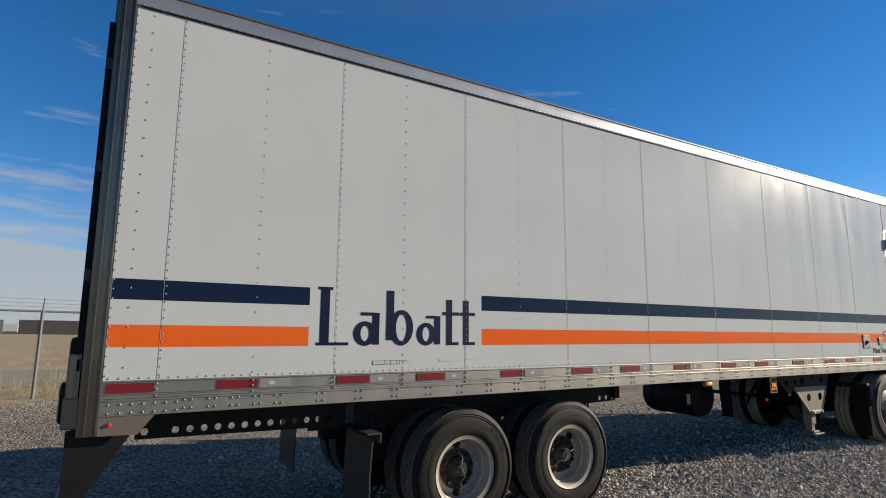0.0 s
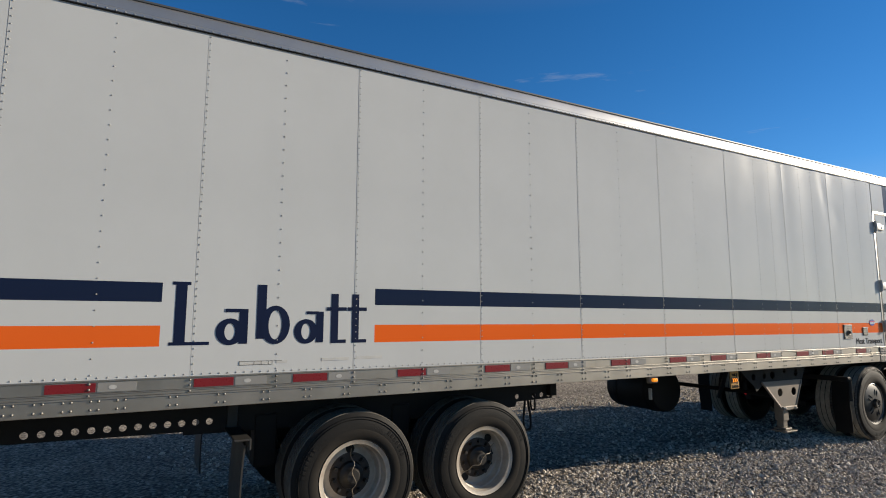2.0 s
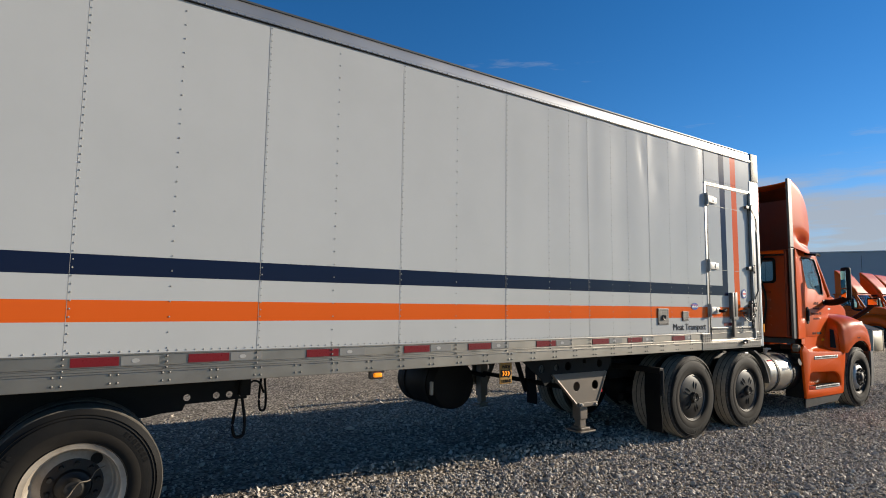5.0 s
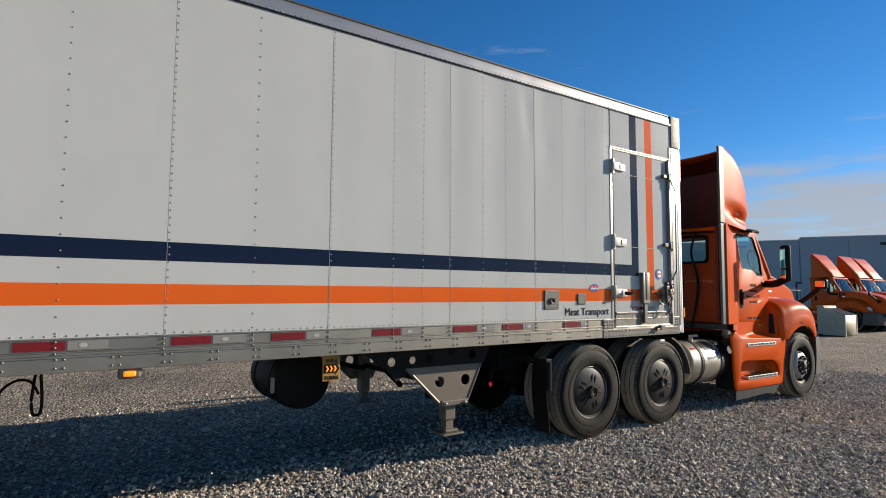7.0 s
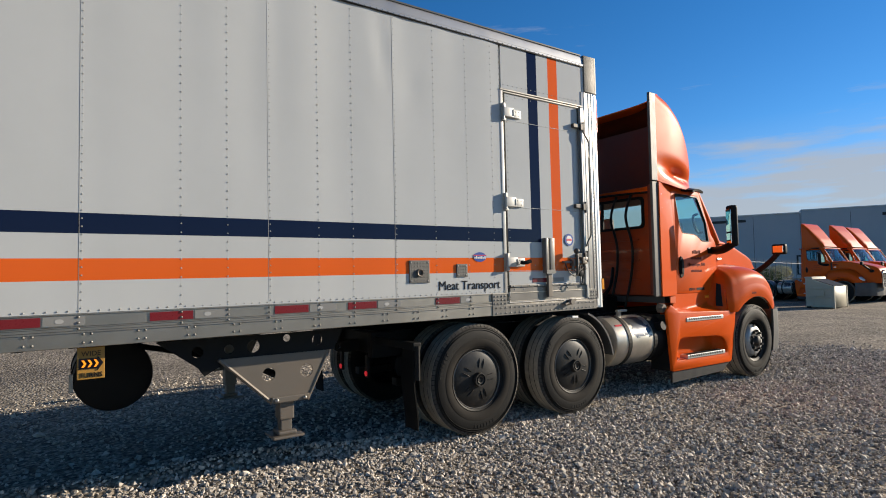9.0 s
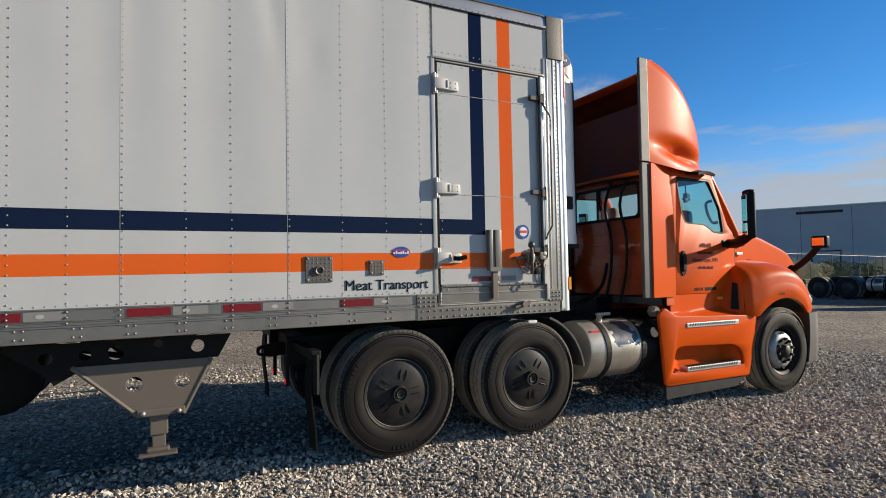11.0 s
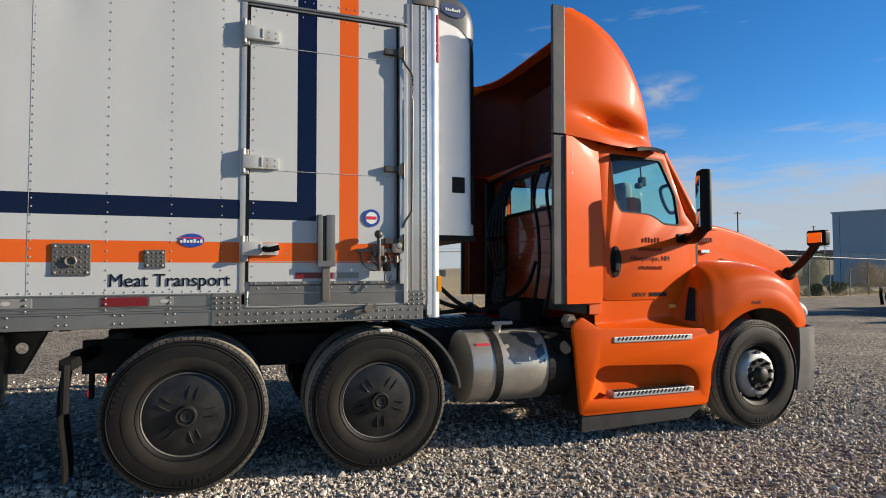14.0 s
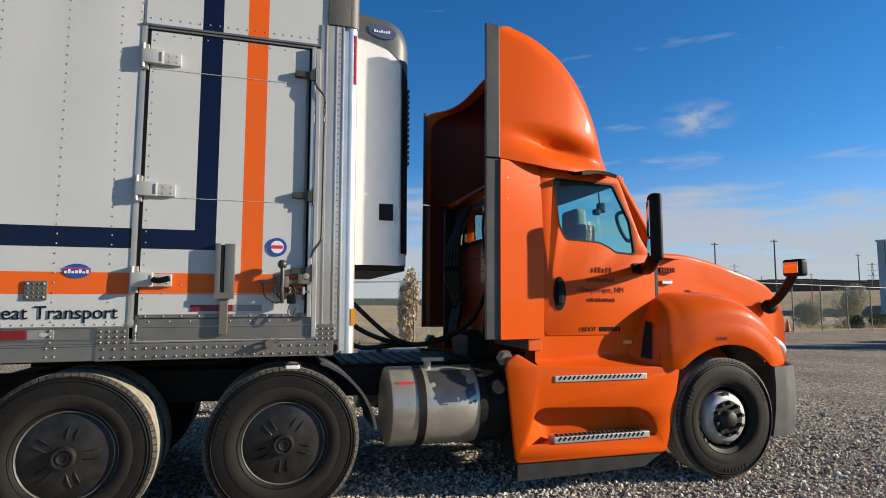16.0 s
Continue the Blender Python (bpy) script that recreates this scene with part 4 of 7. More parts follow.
    box(bm, LEN - 0.03, LEN + 0.03, 0.06, WID - 0.05, 1.06, 3.82, 0.01)
    part("nose_wall", bm, M_unit_white, trailer)
    for i in range(5):
        bm = bm_new()
        box(bm, 12.482, 12.5, -0.002, 0.02, 3.03 + i * 0.078, 3.104 + i * 0.078, 0.003)
        part("red_mark", bm, M_redink, trailer)
    bm = bm_new()
    box(bm, 12.482, 12.515, -0.004, 0.03, 1.24, 1.36)
    part("amber_reflector", bm, M_amber_dim, trailer)


def emblem(x, z, w, h, y, name="blue_emblem", bands=True, ring=False):
    bm = bm_new()
    lathe(bm, [(0.5, -0.003), (0.5, 0.0)], (0, 0, 0), n=32)
    bmesh.ops.transform(bm, matrix=Matrix.Translation((x, y, z)) @ Matrix.Diagonal((w, 1, h, 1)), verts=bm.verts)
    e = part(name, bm, M_blue, trailer, "small blue oval emblem")
    if ring:
        bm = bm_new()
        lathe(bm, [(0.34, -0.0045), (0.34, 0.0)], (0, 0, 0), n=28)
        bmesh.ops.transform(bm, matrix=Matrix.Translation((x, y, z)) @ Matrix.Diagonal((w, 1, h, 1)), verts=bm.verts)
        part("white_disc", bm, M_label_white, e)
        bm = bm_new()
        box(bm, x - w * 0.3, x + w * 0.3, y - 0.006, y, z - h * 0.09, z + h * 0.09)
        part("red_bar", bm, M_redink, e)
    elif bands:
        bm = bm_new()
        box(bm, x - w * 0.5, x + w * 0.5, y - 0.004, y, z + h * 0.14, z + h * 0.22)
        part("red_bar", bm, M_redink, e)
        bm = bm_new()
        bars(bm, x - w * 0.45, x + w * 0.47, z - h * 0.17, h * 0.28, y - 0.003, n=7)
        part("white_bars", bm, M_label_white, e)
    return e


def side_shapes():
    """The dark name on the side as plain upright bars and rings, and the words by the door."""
    def slab(x0, x1, z0, z1, proud=0.0025):
        bm = bm_new()
        box(bm, x0, x1, -proud, 0.004, z0, z1)
        part("navy_bar", bm, M_navy, trailer, "plain navy bar on the white side")
    def ring(cx, cz, w, h, t):
        out = [(cx + w / 2 * math.cos(a), cz + h / 2 * math.sin(a)) for a in np.linspace(0, 2 * math.pi, 28, endpoint=False)]
        inn = [(cx + (w / 2 - t) * math.cos(a), cz + (h / 2 - t * 0.62) * math.sin(a)) for a in np.linspace(0, 2 * math.pi, 28, endpoint=False)]
        part("navy_ring", sheet([out, inn], 0.004, -0.001), M_navy, trailer, "plain navy ring on the white side")
    slab(1.462, 1.533, 1.484, 1.878)
    slab(1.44, 1.556, 1.878, 1.9)
    slab(1.434, 1.69, 1.462, 1.484)
    ring(1.825, 1.552, 0.19, 0.19, 0.058)
    slab(1.887, 1.947, 1.466, 1.715)
    slab(1.79, 1.905, 1.692, 1.716, 0.0038)
    slab(2.375, 2.47, 1.68, 1.702, 0.0038)
    slab(2.008, 2.074, 1.5, 1.895)
    ring(2.142, 1.6, 0.215, 0.285, 0.058)
    ring(2.372, 1.55, 0.178, 0.186, 0.054)
    slab(2.45, 2.508, 1.466, 1.7)
    for x in (2.568, 2.738):
        slab(x, x + 0.057, 1.484, 1.84)
        slab(x - 0.035, x + 0.122, 1.709, 1.736, 0.0038)
        slab(x, x + 0.122, 1.458, 1.484)
    part("lettering", words("Meat Transport", 10.27, 1.302, 0.118, -0.003, 0.72), M_ink, trailer, "dark lettering reading Meat Transport")
    emblem(10.745, 1.605, 0.155, 0.092, -0.002)
    emblem(11.962, 1.79, 0.13, 0.13, -0.009, ring=True)
    # faded sticker residue low on the side
    for a, b, z in ((1.9, 2.13, 1.315), (2.16, 2.24, 1.32), (2.5, 2.72, 1.325), (2.78, 3.0, 1.33)):
        part("faded_sticker", box(bm_new(), a, b, -0.0022, 0.002, z, z + 0.022), M_faded, trailer, "faded sticker remains")
    for a, b, z in ((1.9, 2.13, 1.3385), (1.9, 2.13, 1.3125), (2.14, 2.2, 1.337)):
        part("sticker_edge", box(bm_new(), a, b, -0.0026, 0.002, z, z + 0.0022), M_darksteel, trailer, "grimy edge of a peeled sticker")
    for x in (1.898, 2.0, 2.05, 2.1, 2.128):
        part("sticker_edge", box(bm_new(), x, x + 0.003, -0.003, 0.002, 1.312, 1.341), M_darksteel, trailer)
    # vent plates
    for x0, x1, z0, z1, ringed in ((9.955, 10.165, 1.375, 1.575, True), (10.465, 10.59, 1.42, 1.54, False)):
        bm = bm_new()
        box(bm, x0, x1, -0.012, 0.002, z0, z1, 0.004)
        pl = part("vent_plate", bm, M_diamond, trailer, "square patterned metal plate with corner screws")
        me = studs([(x, -0.012, z) for x in (x0 + 0.018, x1 - 0.018) for z in (z0 + 0.018, z1 - 0.018)], 0.009, 0.006)
        part("screws", me, M_rivet, pl)
        vs = []
        for i in range(6 if ringed else 4):
            for j in range(6 if ringed else 4):
                vs.append((x0 + (i + 0.7) * (x1 - x0) / (6.4 if ringed else 4.4), -0.012, z0 + (j + 0.7) * (z1 - z0) / (6.4 if ringed else 4.4)))
        part("tread_studs", studs(vs, 0.008, 0.003, 5), M_diamond, pl)
        if ringed:
            bm = bm_new()
            lathe(bm, [(0.03, -0.03), (0.034, -0.026), (0.034, -0.01), (0.022, -0.01), (0.022, -0.026)], ((x0 + x1) / 2 + 0.0, 0, (z0 + z1) / 2 - 0.01), n=20, closed=True)
            part("recessed_ring", bm, M_galv, pl)


def side_door():
    x0, x1 = 11.085, 12.17
    # frame channels
    bm = bm_new()
    box(bm, 11.045, 11.082, -0.006, 0.03, 1.16, 3.30, 0.002)
    fr = part("door_frame", bm, M_alu_mid, trailer, "dull aluminium door frame", smooth=30)
    bm = bm_new()
    box(bm, 11.045, 12.235, -0.012, 0.03, 3.285, 3.30, 0.003)
    box(bm, 11.09, 12.18, -0.008, 0.03, 3.264, 3.278, 0.003)
    part("frame_head", bm, M_alu, fr)
    bm = bm_new()
    box(bm, 12.17, 12.2, -0.043, 0.03, 1.3, 3.262, 0.004)
    box(bm, 12.204, 12.235, -0.03, 0.03, 1.16, 3.26, 0.004)
    box(bm, 12.17, 12.204, -0.006, 0.03, 1.16, 1.298, 0.003)
    part("frame_jamb", bm, M_alu_mid, fr)
    bm = bm_new()
    box(bm, 11.11, 12.2, -0.009, 0.03, 1.165, 1.298, 0.003)
    box(bm, 11.11, 12.14, -0.018, 0.03, 1.302, 1.326, 0.004)
    kp = part("kick_plate", bm, M_kick, fr)
    part("screws", studs([(11.15 + 0.108 * i, -0.018, 1.314) for i in range(10)] + [(11.17 + 0.125 * i, -0.009, 1.28) for i in range(8)], 0.007, 0.005), M_rivet, kp)
    part("sill_lip", tube(bm_new(), [(11.1, -0.012, 1.26), (11.1, -0.012, 1.17), (11.13, -0.012, 1.152), (11.6, -0.012, 1.152), (12.19, -0.012, 1.152), (12.225, -0.012, 1.17), (12.235, -0.012, 1.26)], 0.007, 6, 4), M_alu_mid, fr)
    # leaf
    bm = bm_new()
    slab_of(bm, lambda u, v: (x0 + 0.008 + (x1 - x0 - 0.016) * u, -0.005 + 0.0014 * noise.noise((u * 4, v * 5, 1.0)), 1.325 + (3.262 - 1.325) * v), 8, 12, (0, 0.018, 0))
    leaf = part("side_door", bm, M_side, trailer, "white side door with the navy and orange bands running up it", smooth=45)
    bm = bm_new()
    for a, b, c, d in ((x0, x0 + 0.02, 1.325, 3.262), (x1 - 0.015, x1, 1.325, 3.262), (x0, x1, 3.252, 3.262)):
        box(bm, a, b, -0.0075, -0.002, c, d)
    part("door_edge", bm, M_plastic, leaf)
    pl = []
    for z in (2.985, 2.105, 1.52, 1.465, 3.23):
        for i in range(10):
            pl.append((x0 + 0.06 + i * 0.105, -0.005, z))
    for i in range(26):
        pl += [(x0 + 0.045, -0.005, 1.36 + i * 0.073)]
    part("door_rivets", studs(pl, 0.006, 0.004), M_rivet, leaf)
    rib_paint = mat("rib_line", (0.45, 0.45, 0.43), 0.5)
    for z in (2.985, 2.105, 1.465):
        part("door_rib", box(bm_new(), x0 + 0.03, x1 - 0.05, -0.008, -0.003, z - 0.0015, z + 0.0015), rib_paint, leaf)
    for a, b, m, nm in ((11.417, 11.68, M_red, "red_reflective_strip"), (11.685, 11.87, M_silver_tape, "silver_reflective_strip")):
        bm = bm_new()
        box(bm, a, b, -0.009, -0.003, 1.345, 1.388)
        part(nm, bm, m, leaf)
    for z in (3.055, 2.15, 1.55):
        bm = bm_new()
        box(bm, 11.06, 11.19, -0.05, -0.004, z - 0.045, z + 0.05, 0.008)
        box(bm, 11.18, 11.3, -0.03, -0.004, z - 0.042, z + 0.042, 0.006)
        box(bm, 11.178, 11.19, -0.056, -0.03, z - 0.03, z + 0.035, 0.003)
        hg = part("hinge", bm, M_alu_light, trailer, "pale strap hinge", smooth=30)
        bm = bm_new()
        cyl(bm, (11.065, -0.034, z - 0.075), (11.065, -0.034, z + 0.09), 0.013, n=12)
        box(bm, 11.05, 11.1, -0.03, -0.004, z + 0.05, z + 0.09, 0.006)
        box(bm, 11.05, 11.1, -0.03, -0.004, z - 0.085, z - 0.045, 0.006)
        part("hinge_pin", bm, M_steel, hg)
        part("screws", studs([(11.225 + 0.05 * i, -0.03, z + s * 0.02) for i in range(2) for s in (-1, 1)], 0.006, 0.004), M_rivet, hg)
    bm = bm_new()
    tube(bm, [(11.2, -0.07, 1.55), (11.24, -0.1, 1.545), (11.3, -0.11, 1.56)], 0.02, 10)
    part("door_stop", bm, M_plastic, trailer, "black rubber door stop")
    # tall ramp holder on the leaf
    bm = bm_new()
    box(bm, 11.565, 11.6, -0.062, -0.006, 1.44, 1.80, 0.004)
    box(bm, 11.625, 11.69, -0.062, -0.006, 1.43, 1.80, 0.006)
    box(bm, 11.565, 11.69, -0.067, -0.058, 1.43, 1.47)
    hd = part("bracket_box", bm, M_kick, trailer, "upright aluminium holder on the door", smooth=30)
    bm = bm_new()
    box(bm, 11.6, 11.655, -0.05, -0.019, 1.19, 1.44, 0.004)
    part("drop_strap", bm, M_galv, hd)
    bm = bm_new()
    box(bm, 11.602, 11.622, -0.058, -0.008, 1.47, 1.79)
    part("slot", bm, M_black, hd)
    # lock rod, guides and latch
    bm = bm_new()
    cyl(bm, (12.145, -0.022, 1.42), (12.145, -0.022, 3.06), 0.008, n=10)
    rod = part("lock_rod", bm, M_galv, trailer, "thin steel lock rod", smooth=40)
    for z in (3.05, 2.16, 1.62):
        bm = bm_new()
        box(bm, 12.055, 12.17, -0.045, -0.006, z - 0.022, z + 0.022, 0.006)
        box(bm, 12.155, 12.212, -0.058, -0.03, z - 0.045, z + 0.03, 0.006)
        cyl(bm, (12.2, -0.052, z - 0.07), (12.2, -0.052, z + 0.05), 0.009, n=8)
        part("rod_guide", bm, M_darksteel, rod)
    bm = bm_new()
    tube(bm, [(12.195, -0.05, 3.0), (12.215, -0.06, 2.95), (12.262, -0.06, 2.89), (12.268, -0.06, 2.8), (12.266, -0.06, 2.3), (12.262, -0.06, 1.9), (12.25, -0.06, 1.83), (12.21, -0.055, 1.77), (12.195, -0.05, 1.72)], 0.0085, 8, 4)
    part("grab_wire", bm, M_darksteel, trailer, "thin bent steel grab rod", smooth=40)
    # hasp: a slotted bar, an upright lever with a ball end, a padlock and a slack chain
    bm = bm_new()
    box(bm, 11.845, 11.975, -0.045, -0.006, 1.537, 1.56, 0.004)
    box(bm, 12.03, 12.2, -0.055, -0.012, 1.53, 1.562, 0.005)
    box(bm, 11.965, 12.045, -0.075, -0.006, 1.505, 1.585, 0.01)
    box(bm, 12.105, 12.15, -0.07, -0.006, 1.53, 1.6, 0.006)
    lk = part("latch", bm, M_galv, trailer, "worn steel lock hasp and padlock", smooth=30)
    bm = bm_new()
    tube(bm, [(12.005, -0.07, 1.4), (12.0, -0.085, 1.48), (12.002, -0.085, 1.6), (12.0, -0.08, 1.65)], 0.015, 8)
    bmesh.ops.create_uvsphere(bm, u_segments=12, v_segments=8, radius=0.032, matrix=Matrix.Translation((12.0, -0.08, 1.665)))
    part("lever", bm, M_darksteel, lk, "dull lever with a round end", smooth=50)
    bm = bm_new()
    box(bm, 12.035, 12.095, -0.085, -0.05, 1.395, 1.455, 0.008)
    tube(bm, [(12.045, -0.068, 1.45), (12.045, -0.068, 1.495), (12.065, -0.068, 1.515), (12.085, -0.068, 1.495), (12.085, -0.068, 1.45)], 0.007, 6)
    part("padlock", bm, M_plastic, lk, "small dark padlock", smooth=40)
    bm = bm_new()
    box(bm, 11.93, 12.19, -0.05, -0.03, 1.468, 1.486, 0.004)
    for q in (11.96, 12.05, 12.14):
        cyl(bm, (q, -0.06, 1.46), (q, -0.06, 1.51), 0.016, n=8)
    part("hasp_bar", bm, M_galv, lk)
    for pts in ([(11.87, -0.03, 1.545), (11.89, -0.06, 1.45), (11.96, -0.08, 1.4), (12.02, -0.08, 1.43), (12.06, -0.07, 1.5)], [(12.06, -0.07, 1.4), (12.045, -0.085, 1.335), (12.075, -0.08, 1.31), (12.1, -0.07, 1.37)], [(11.95, -0.05, 1.5), (11.985, -0.08, 1.44), (12.05, -0.075, 1.46), (12.12, -0.06, 1.49)]):
        part("chain", tube(bm_new(), pts, 0.006, 6), M_darksteel, lk)
    part("lock_knob", lathe(bm_new(), [(0.001, -0.075), (0.02, -0.072), (0.024, -0.06), (0.024, 0.0)], (12.16, 0, 1.585), n=14), M_steel, lk, smooth=40)
    bm = bm_new()
    box(bm, 10.875, 12.36, -0.019, 0.02, 1.033, 1.13, 0.003)
    box(bm, 10.875, 11.06, -0.019, 0.02, 1.13, 1.248, 0.003)
    box(bm, 12.24, 12.36, -0.019, 0.02, 1.13, 1.25, 0.003)
    part("door_sill_plate", bm, M_kick, trailer, "riveted aluminium plate under the door")
    bm = bm_new()
    cyl(bm, (11.83, -0.05, 1.10), (11.99, -0.05, 1.145), 0.014, n=8)
    lathe(bm, [(0.03, -0.07), (0.03, -0.015)], (11.93, 0, 1.125), n=14)
    part("glad_latch", bm, M_galv, trailer)


def rear_end():
    # corner post, header and door leaves seen edge-on
    bm = bm_new()
    box(bm, -0.016, 0.094, -0.014, 0.10, 0.925, 3.86, 0.008)
    rp = part("rear_post", bm, M_post, trailer, "tall stainless rear corner post", smooth=30)
    for x in (0.022, 0.08):
        part("post_fold", box(bm_new(), x, x + 0.009, -0.02, -0.012, 0.93, 3.85, 0.002), M_post, rp)
    bm = bm_new()
    box(bm, -0.016, 0.094, WID - 0.1, WID + 0.014, 0.925, 3.86, 0.008)
    part("rear_post", bm, M_post, trailer, smooth=30)
    bm = bm_new()
    box(bm, -0.03, 0.09, 0.1, WID - 0.1, 3.55, 3.87, 0.01)
    part("rear_header", bm, M_post, trailer)
    for k in (0, 1):
        bm = bm_new()
        box(bm, -0.015, 0.05, 0.12 + k * 1.17, 1.27 + k * 1.17, 1.12, 3.53, 0.006)
        part("rear_door", bm, M_post, trailer, "grey rear door leaf")
    for y in (0.35, 1.0, 1.55, 2.2):
        bm = bm_new()
        cyl(bm, (-0.05, y, 1.1), (-0.05, y, 3.55), 0.018, n=10)
        part("lock_rod", bm, M_steel, trailer)
    bm = bm_new()
    box(bm, -0.055, -0.018, 0.02, 0.06, 1.2, 3.6, 0.004)
    part("door_seal", bm, M_plastic, trailer)
    for z in (1.35, 1.9, 2.6, 3.3):
        bm = bm_new()
        box(bm, -0.05, 0.0, 0.0, 0.2, z - 0.04, z + 0.04, 0.006)
        part("rear_hinge", bm, M_bracket, trailer)
    # bumper and dock seal guards
    bm = bm_new()
    box(bm, -0.10, 0.02, 0.02, WID - 0.02, 0.97, 1.16, 0.012)
    part("dock_bumper", bm, M_post, trailer)
    bm = bm_new()
    box(bm, -0.09, -0.02, 0.03, 0.2, 1.2, 1.52, 0.03)
    box(bm, -0.12, -0.03, 0.03, 0.16, 1.0, 1.25, 0.03)
    part("rubber_dock_block", bm, M_plastic, trailer, "black rubber dock buffer")
    part("latch_bracket", box(bm_new(), -0.09, -0.02, 0.0, 0.05, 1.15, 1.42, 0.012), M_post, trailer)
    me = sheet([[(0.094, 1.034), (0.4, 1.034), (0.35, 0.97), (0.312, 0.92), (0.094, 0.925)]], 0.012, -0.004)
    pl = part("rear_gusset", me, M_galv, trailer, "grey steel plate with a red marker lamp")
    bm = bm_new()
    lathe(bm, [(0.001, -0.024), (0.01, -0.022), (0.014, -0.01), (0.014, 0)], (0.153, 0, 0.988), n=14)
    part("marker_lamp", bm, M_redlens, pl, "round red marker lamp", smooth=40)
    # underride guard: slanted struts and crossbar
    for y in (0.1, 0.9, 1.6, WID - 0.2):
        me = sheet([[(-0.07, 0.95), (0.30, 0.95), (0.05, 0.56), (-0.07, 0.5)]], 0.09, y)
        part("guard_strut", me, M_black, trailer, "black underride guard strut")
    bm = bm_new()
    box(bm, -0.09, 0.02, 0.02, WID - 0.02, 0.46, 0.57, 0.012)
    part("guard_bar", bm, M_galv, trailer, "grey underride guard bar")


def running_gear():
    # slider rails with a row of round holes
    xs = [0.39] + [0.594 + 0.0995 * i for i in range(13)] + [1.985]
    holes = [circle(x, 0.836, 0.0255, 14) for x in xs] + [circle(x, 0.84, 0.027, 12) for x in (4.78, 5.0, 5.1, 5.2)]
    for y in (0.62, WID - 0.62):
        me = sheet([[(0.33, 1.05), (5.24, 1.05), (5.24, 0.8), (4.77, 0.79), (4.75, 0.742), (4.6, 0.735), (4.5, 0.715), (1.6, 0.745), (1.6, 0.77), (0.33, 0.787)]] + holes, 0.012, y)
        part("slider_rail", me, M_black, trailer, "black steel slider rail with a row of round holes")
    bm = bm_new()
    for x in (1.75, 2.2, 3.37, 4.2):
        box(bm, x - 0.06, x + 0.06, 0.63, WID - 0.63, 0.86, 0.985, 0.008)
    part("slider_crossbar", bm, M_black, trailer)
    for x in (2.838, 4.055):
        bm = bm_new()
        cyl(bm, (x, 0.25, 0.387), (x, WID - 0.25, 0.387), 0.075, n=18)
        box(bm, x - 0.14, x + 0.14, 0.55, 0.85, 0.5, 0.62, 0.02)
        box(bm, x - 0.14, x + 0.14, WID - 0.85, WID - 0.55, 0.5, 0.62, 0.02)
        ax = part("axle", bm, M_black, trailer, "black trailer axle", smooth=40)
        for y in (0.7, WID - 0.7):
            part("air_spring", cyl(bm_new(), (x + 0.12, y, 0.6), (x + 0.12, y, 0.84), 0.12, n=16), M_flap, ax, smooth=40)
            part("trailing_arm", box(bm_new(), x - 0.62, x, y - 0.06, y + 0.06, 0.44, 0.56, 0.015), M_black, ax)
            part("arm_hanger", box(bm_new(), x - 0.7, x - 0.52, y - 0.1, y + 0.1, 0.44, 0.86, 0.015), M_black, ax)
        for s, yf in ((-1, 0.1), (1, WID - 0.1)):
            wheel(trailer, x, yf, 0.387, 0.51, s, "deep")
    # mud flaps behind the tandem, each below a folded crosswise arm
    for y0, y1, xf in ((0.17, 0.72, 2.0), (WID - 0.2, WID - 0.75, 1.88)):
        bm = bm_new()
        grid(bm, lambda u, v: (xf - 0.02 * math.sin(v * 2.4), y0 + (y1 - y0) * u, 0.72 - 0.57 * v), 3, 8)
        thicken(part("mud_flap", bm, M_bracket, trailer, "black rubber mud flap", smooth=60), 0.012)
        s = 1 if y1 > y0 else -1
        bm = bm_new()
        box(bm, xf - 0.1, xf + 0.02, min(y0 - s * 0.1, y1), max(y0 - s * 0.1, y1), 0.765, 0.78, 0.004)
        box(bm, xf + 0.005, xf + 0.02, min(y0 - s * 0.1, y1), max(y0 - s * 0.1, y1), 0.7, 0.77, 0.004)
        box(bm, xf - 0.08, xf, min(y1 - s * 0.12, y1 - s * 0.02), max(y1 - s * 0.12, y1 - s * 0.02), 0.77, 0.95, 0.006)
        part("flap_bracket", bm, M_bracket, trailer, "folded steel arm above the mud flap")
    # looped cables hanging ahead of the slider
    for x, y, z, w, r in ((5.335, 1.19, 0.36, 0.055, 0.014), (5.62, 1.45, 0.53, 0.035, 0.012)):
        bm = bm_new()
        tube(bm, [(x - 0.05, y, 1.12), (x - 0.01, y, 0.9), (x - w * 0.6, y, z + 0.3), (x - w, y, z + 0.12), (x - w * 0.7, y, z + 0.02), (x, y, z), (x + w * 0.8, y, z + 0.02), (x + w, y + 0.01, z + 0.13), (x + w * 0.6, y + 0.02, z + 0.3), (x + 0.02, y + 0.02, z + 0.4), (x + 0.01, y, 1.12)], r, 8)
        part("hanging_cable", bm, M_hose, trailer, "looped black cable", smooth=60)
    bm = bm_new()
    tube(bm, [(5.36, 1.2, 0.72), (5.42, 1.27, 0.8), (5.5, 1.35, 0.835), (5.58, 1.42, 0.8), (5.63, 1.45, 0.7)], 0.011, 8)
    part("hanging_cable", bm, M_hose, trailer, "looped black cable", smooth=60)
    bm = bm_new()
    box(bm, 5.17, 5.255, 0.55, 0.64, 0.83, 1.06, 0.01)
    part("slider_stop", bm, M_black, trailer)
    # marker lamp under the rail
    bm = bm_new()
    box(bm, 6.07, 6.21, 0.01, 0.06, 0.965, 1.05, 0.024, 4)
    ml = part("side_marker", bm, M_galv, trailer, "side turn lamp hanging below the rail")
    bm = bm_new()
    box(bm, 6.10, 6.175, -0.012, 0.02, 0.983, 1.02, 0.014, 4)
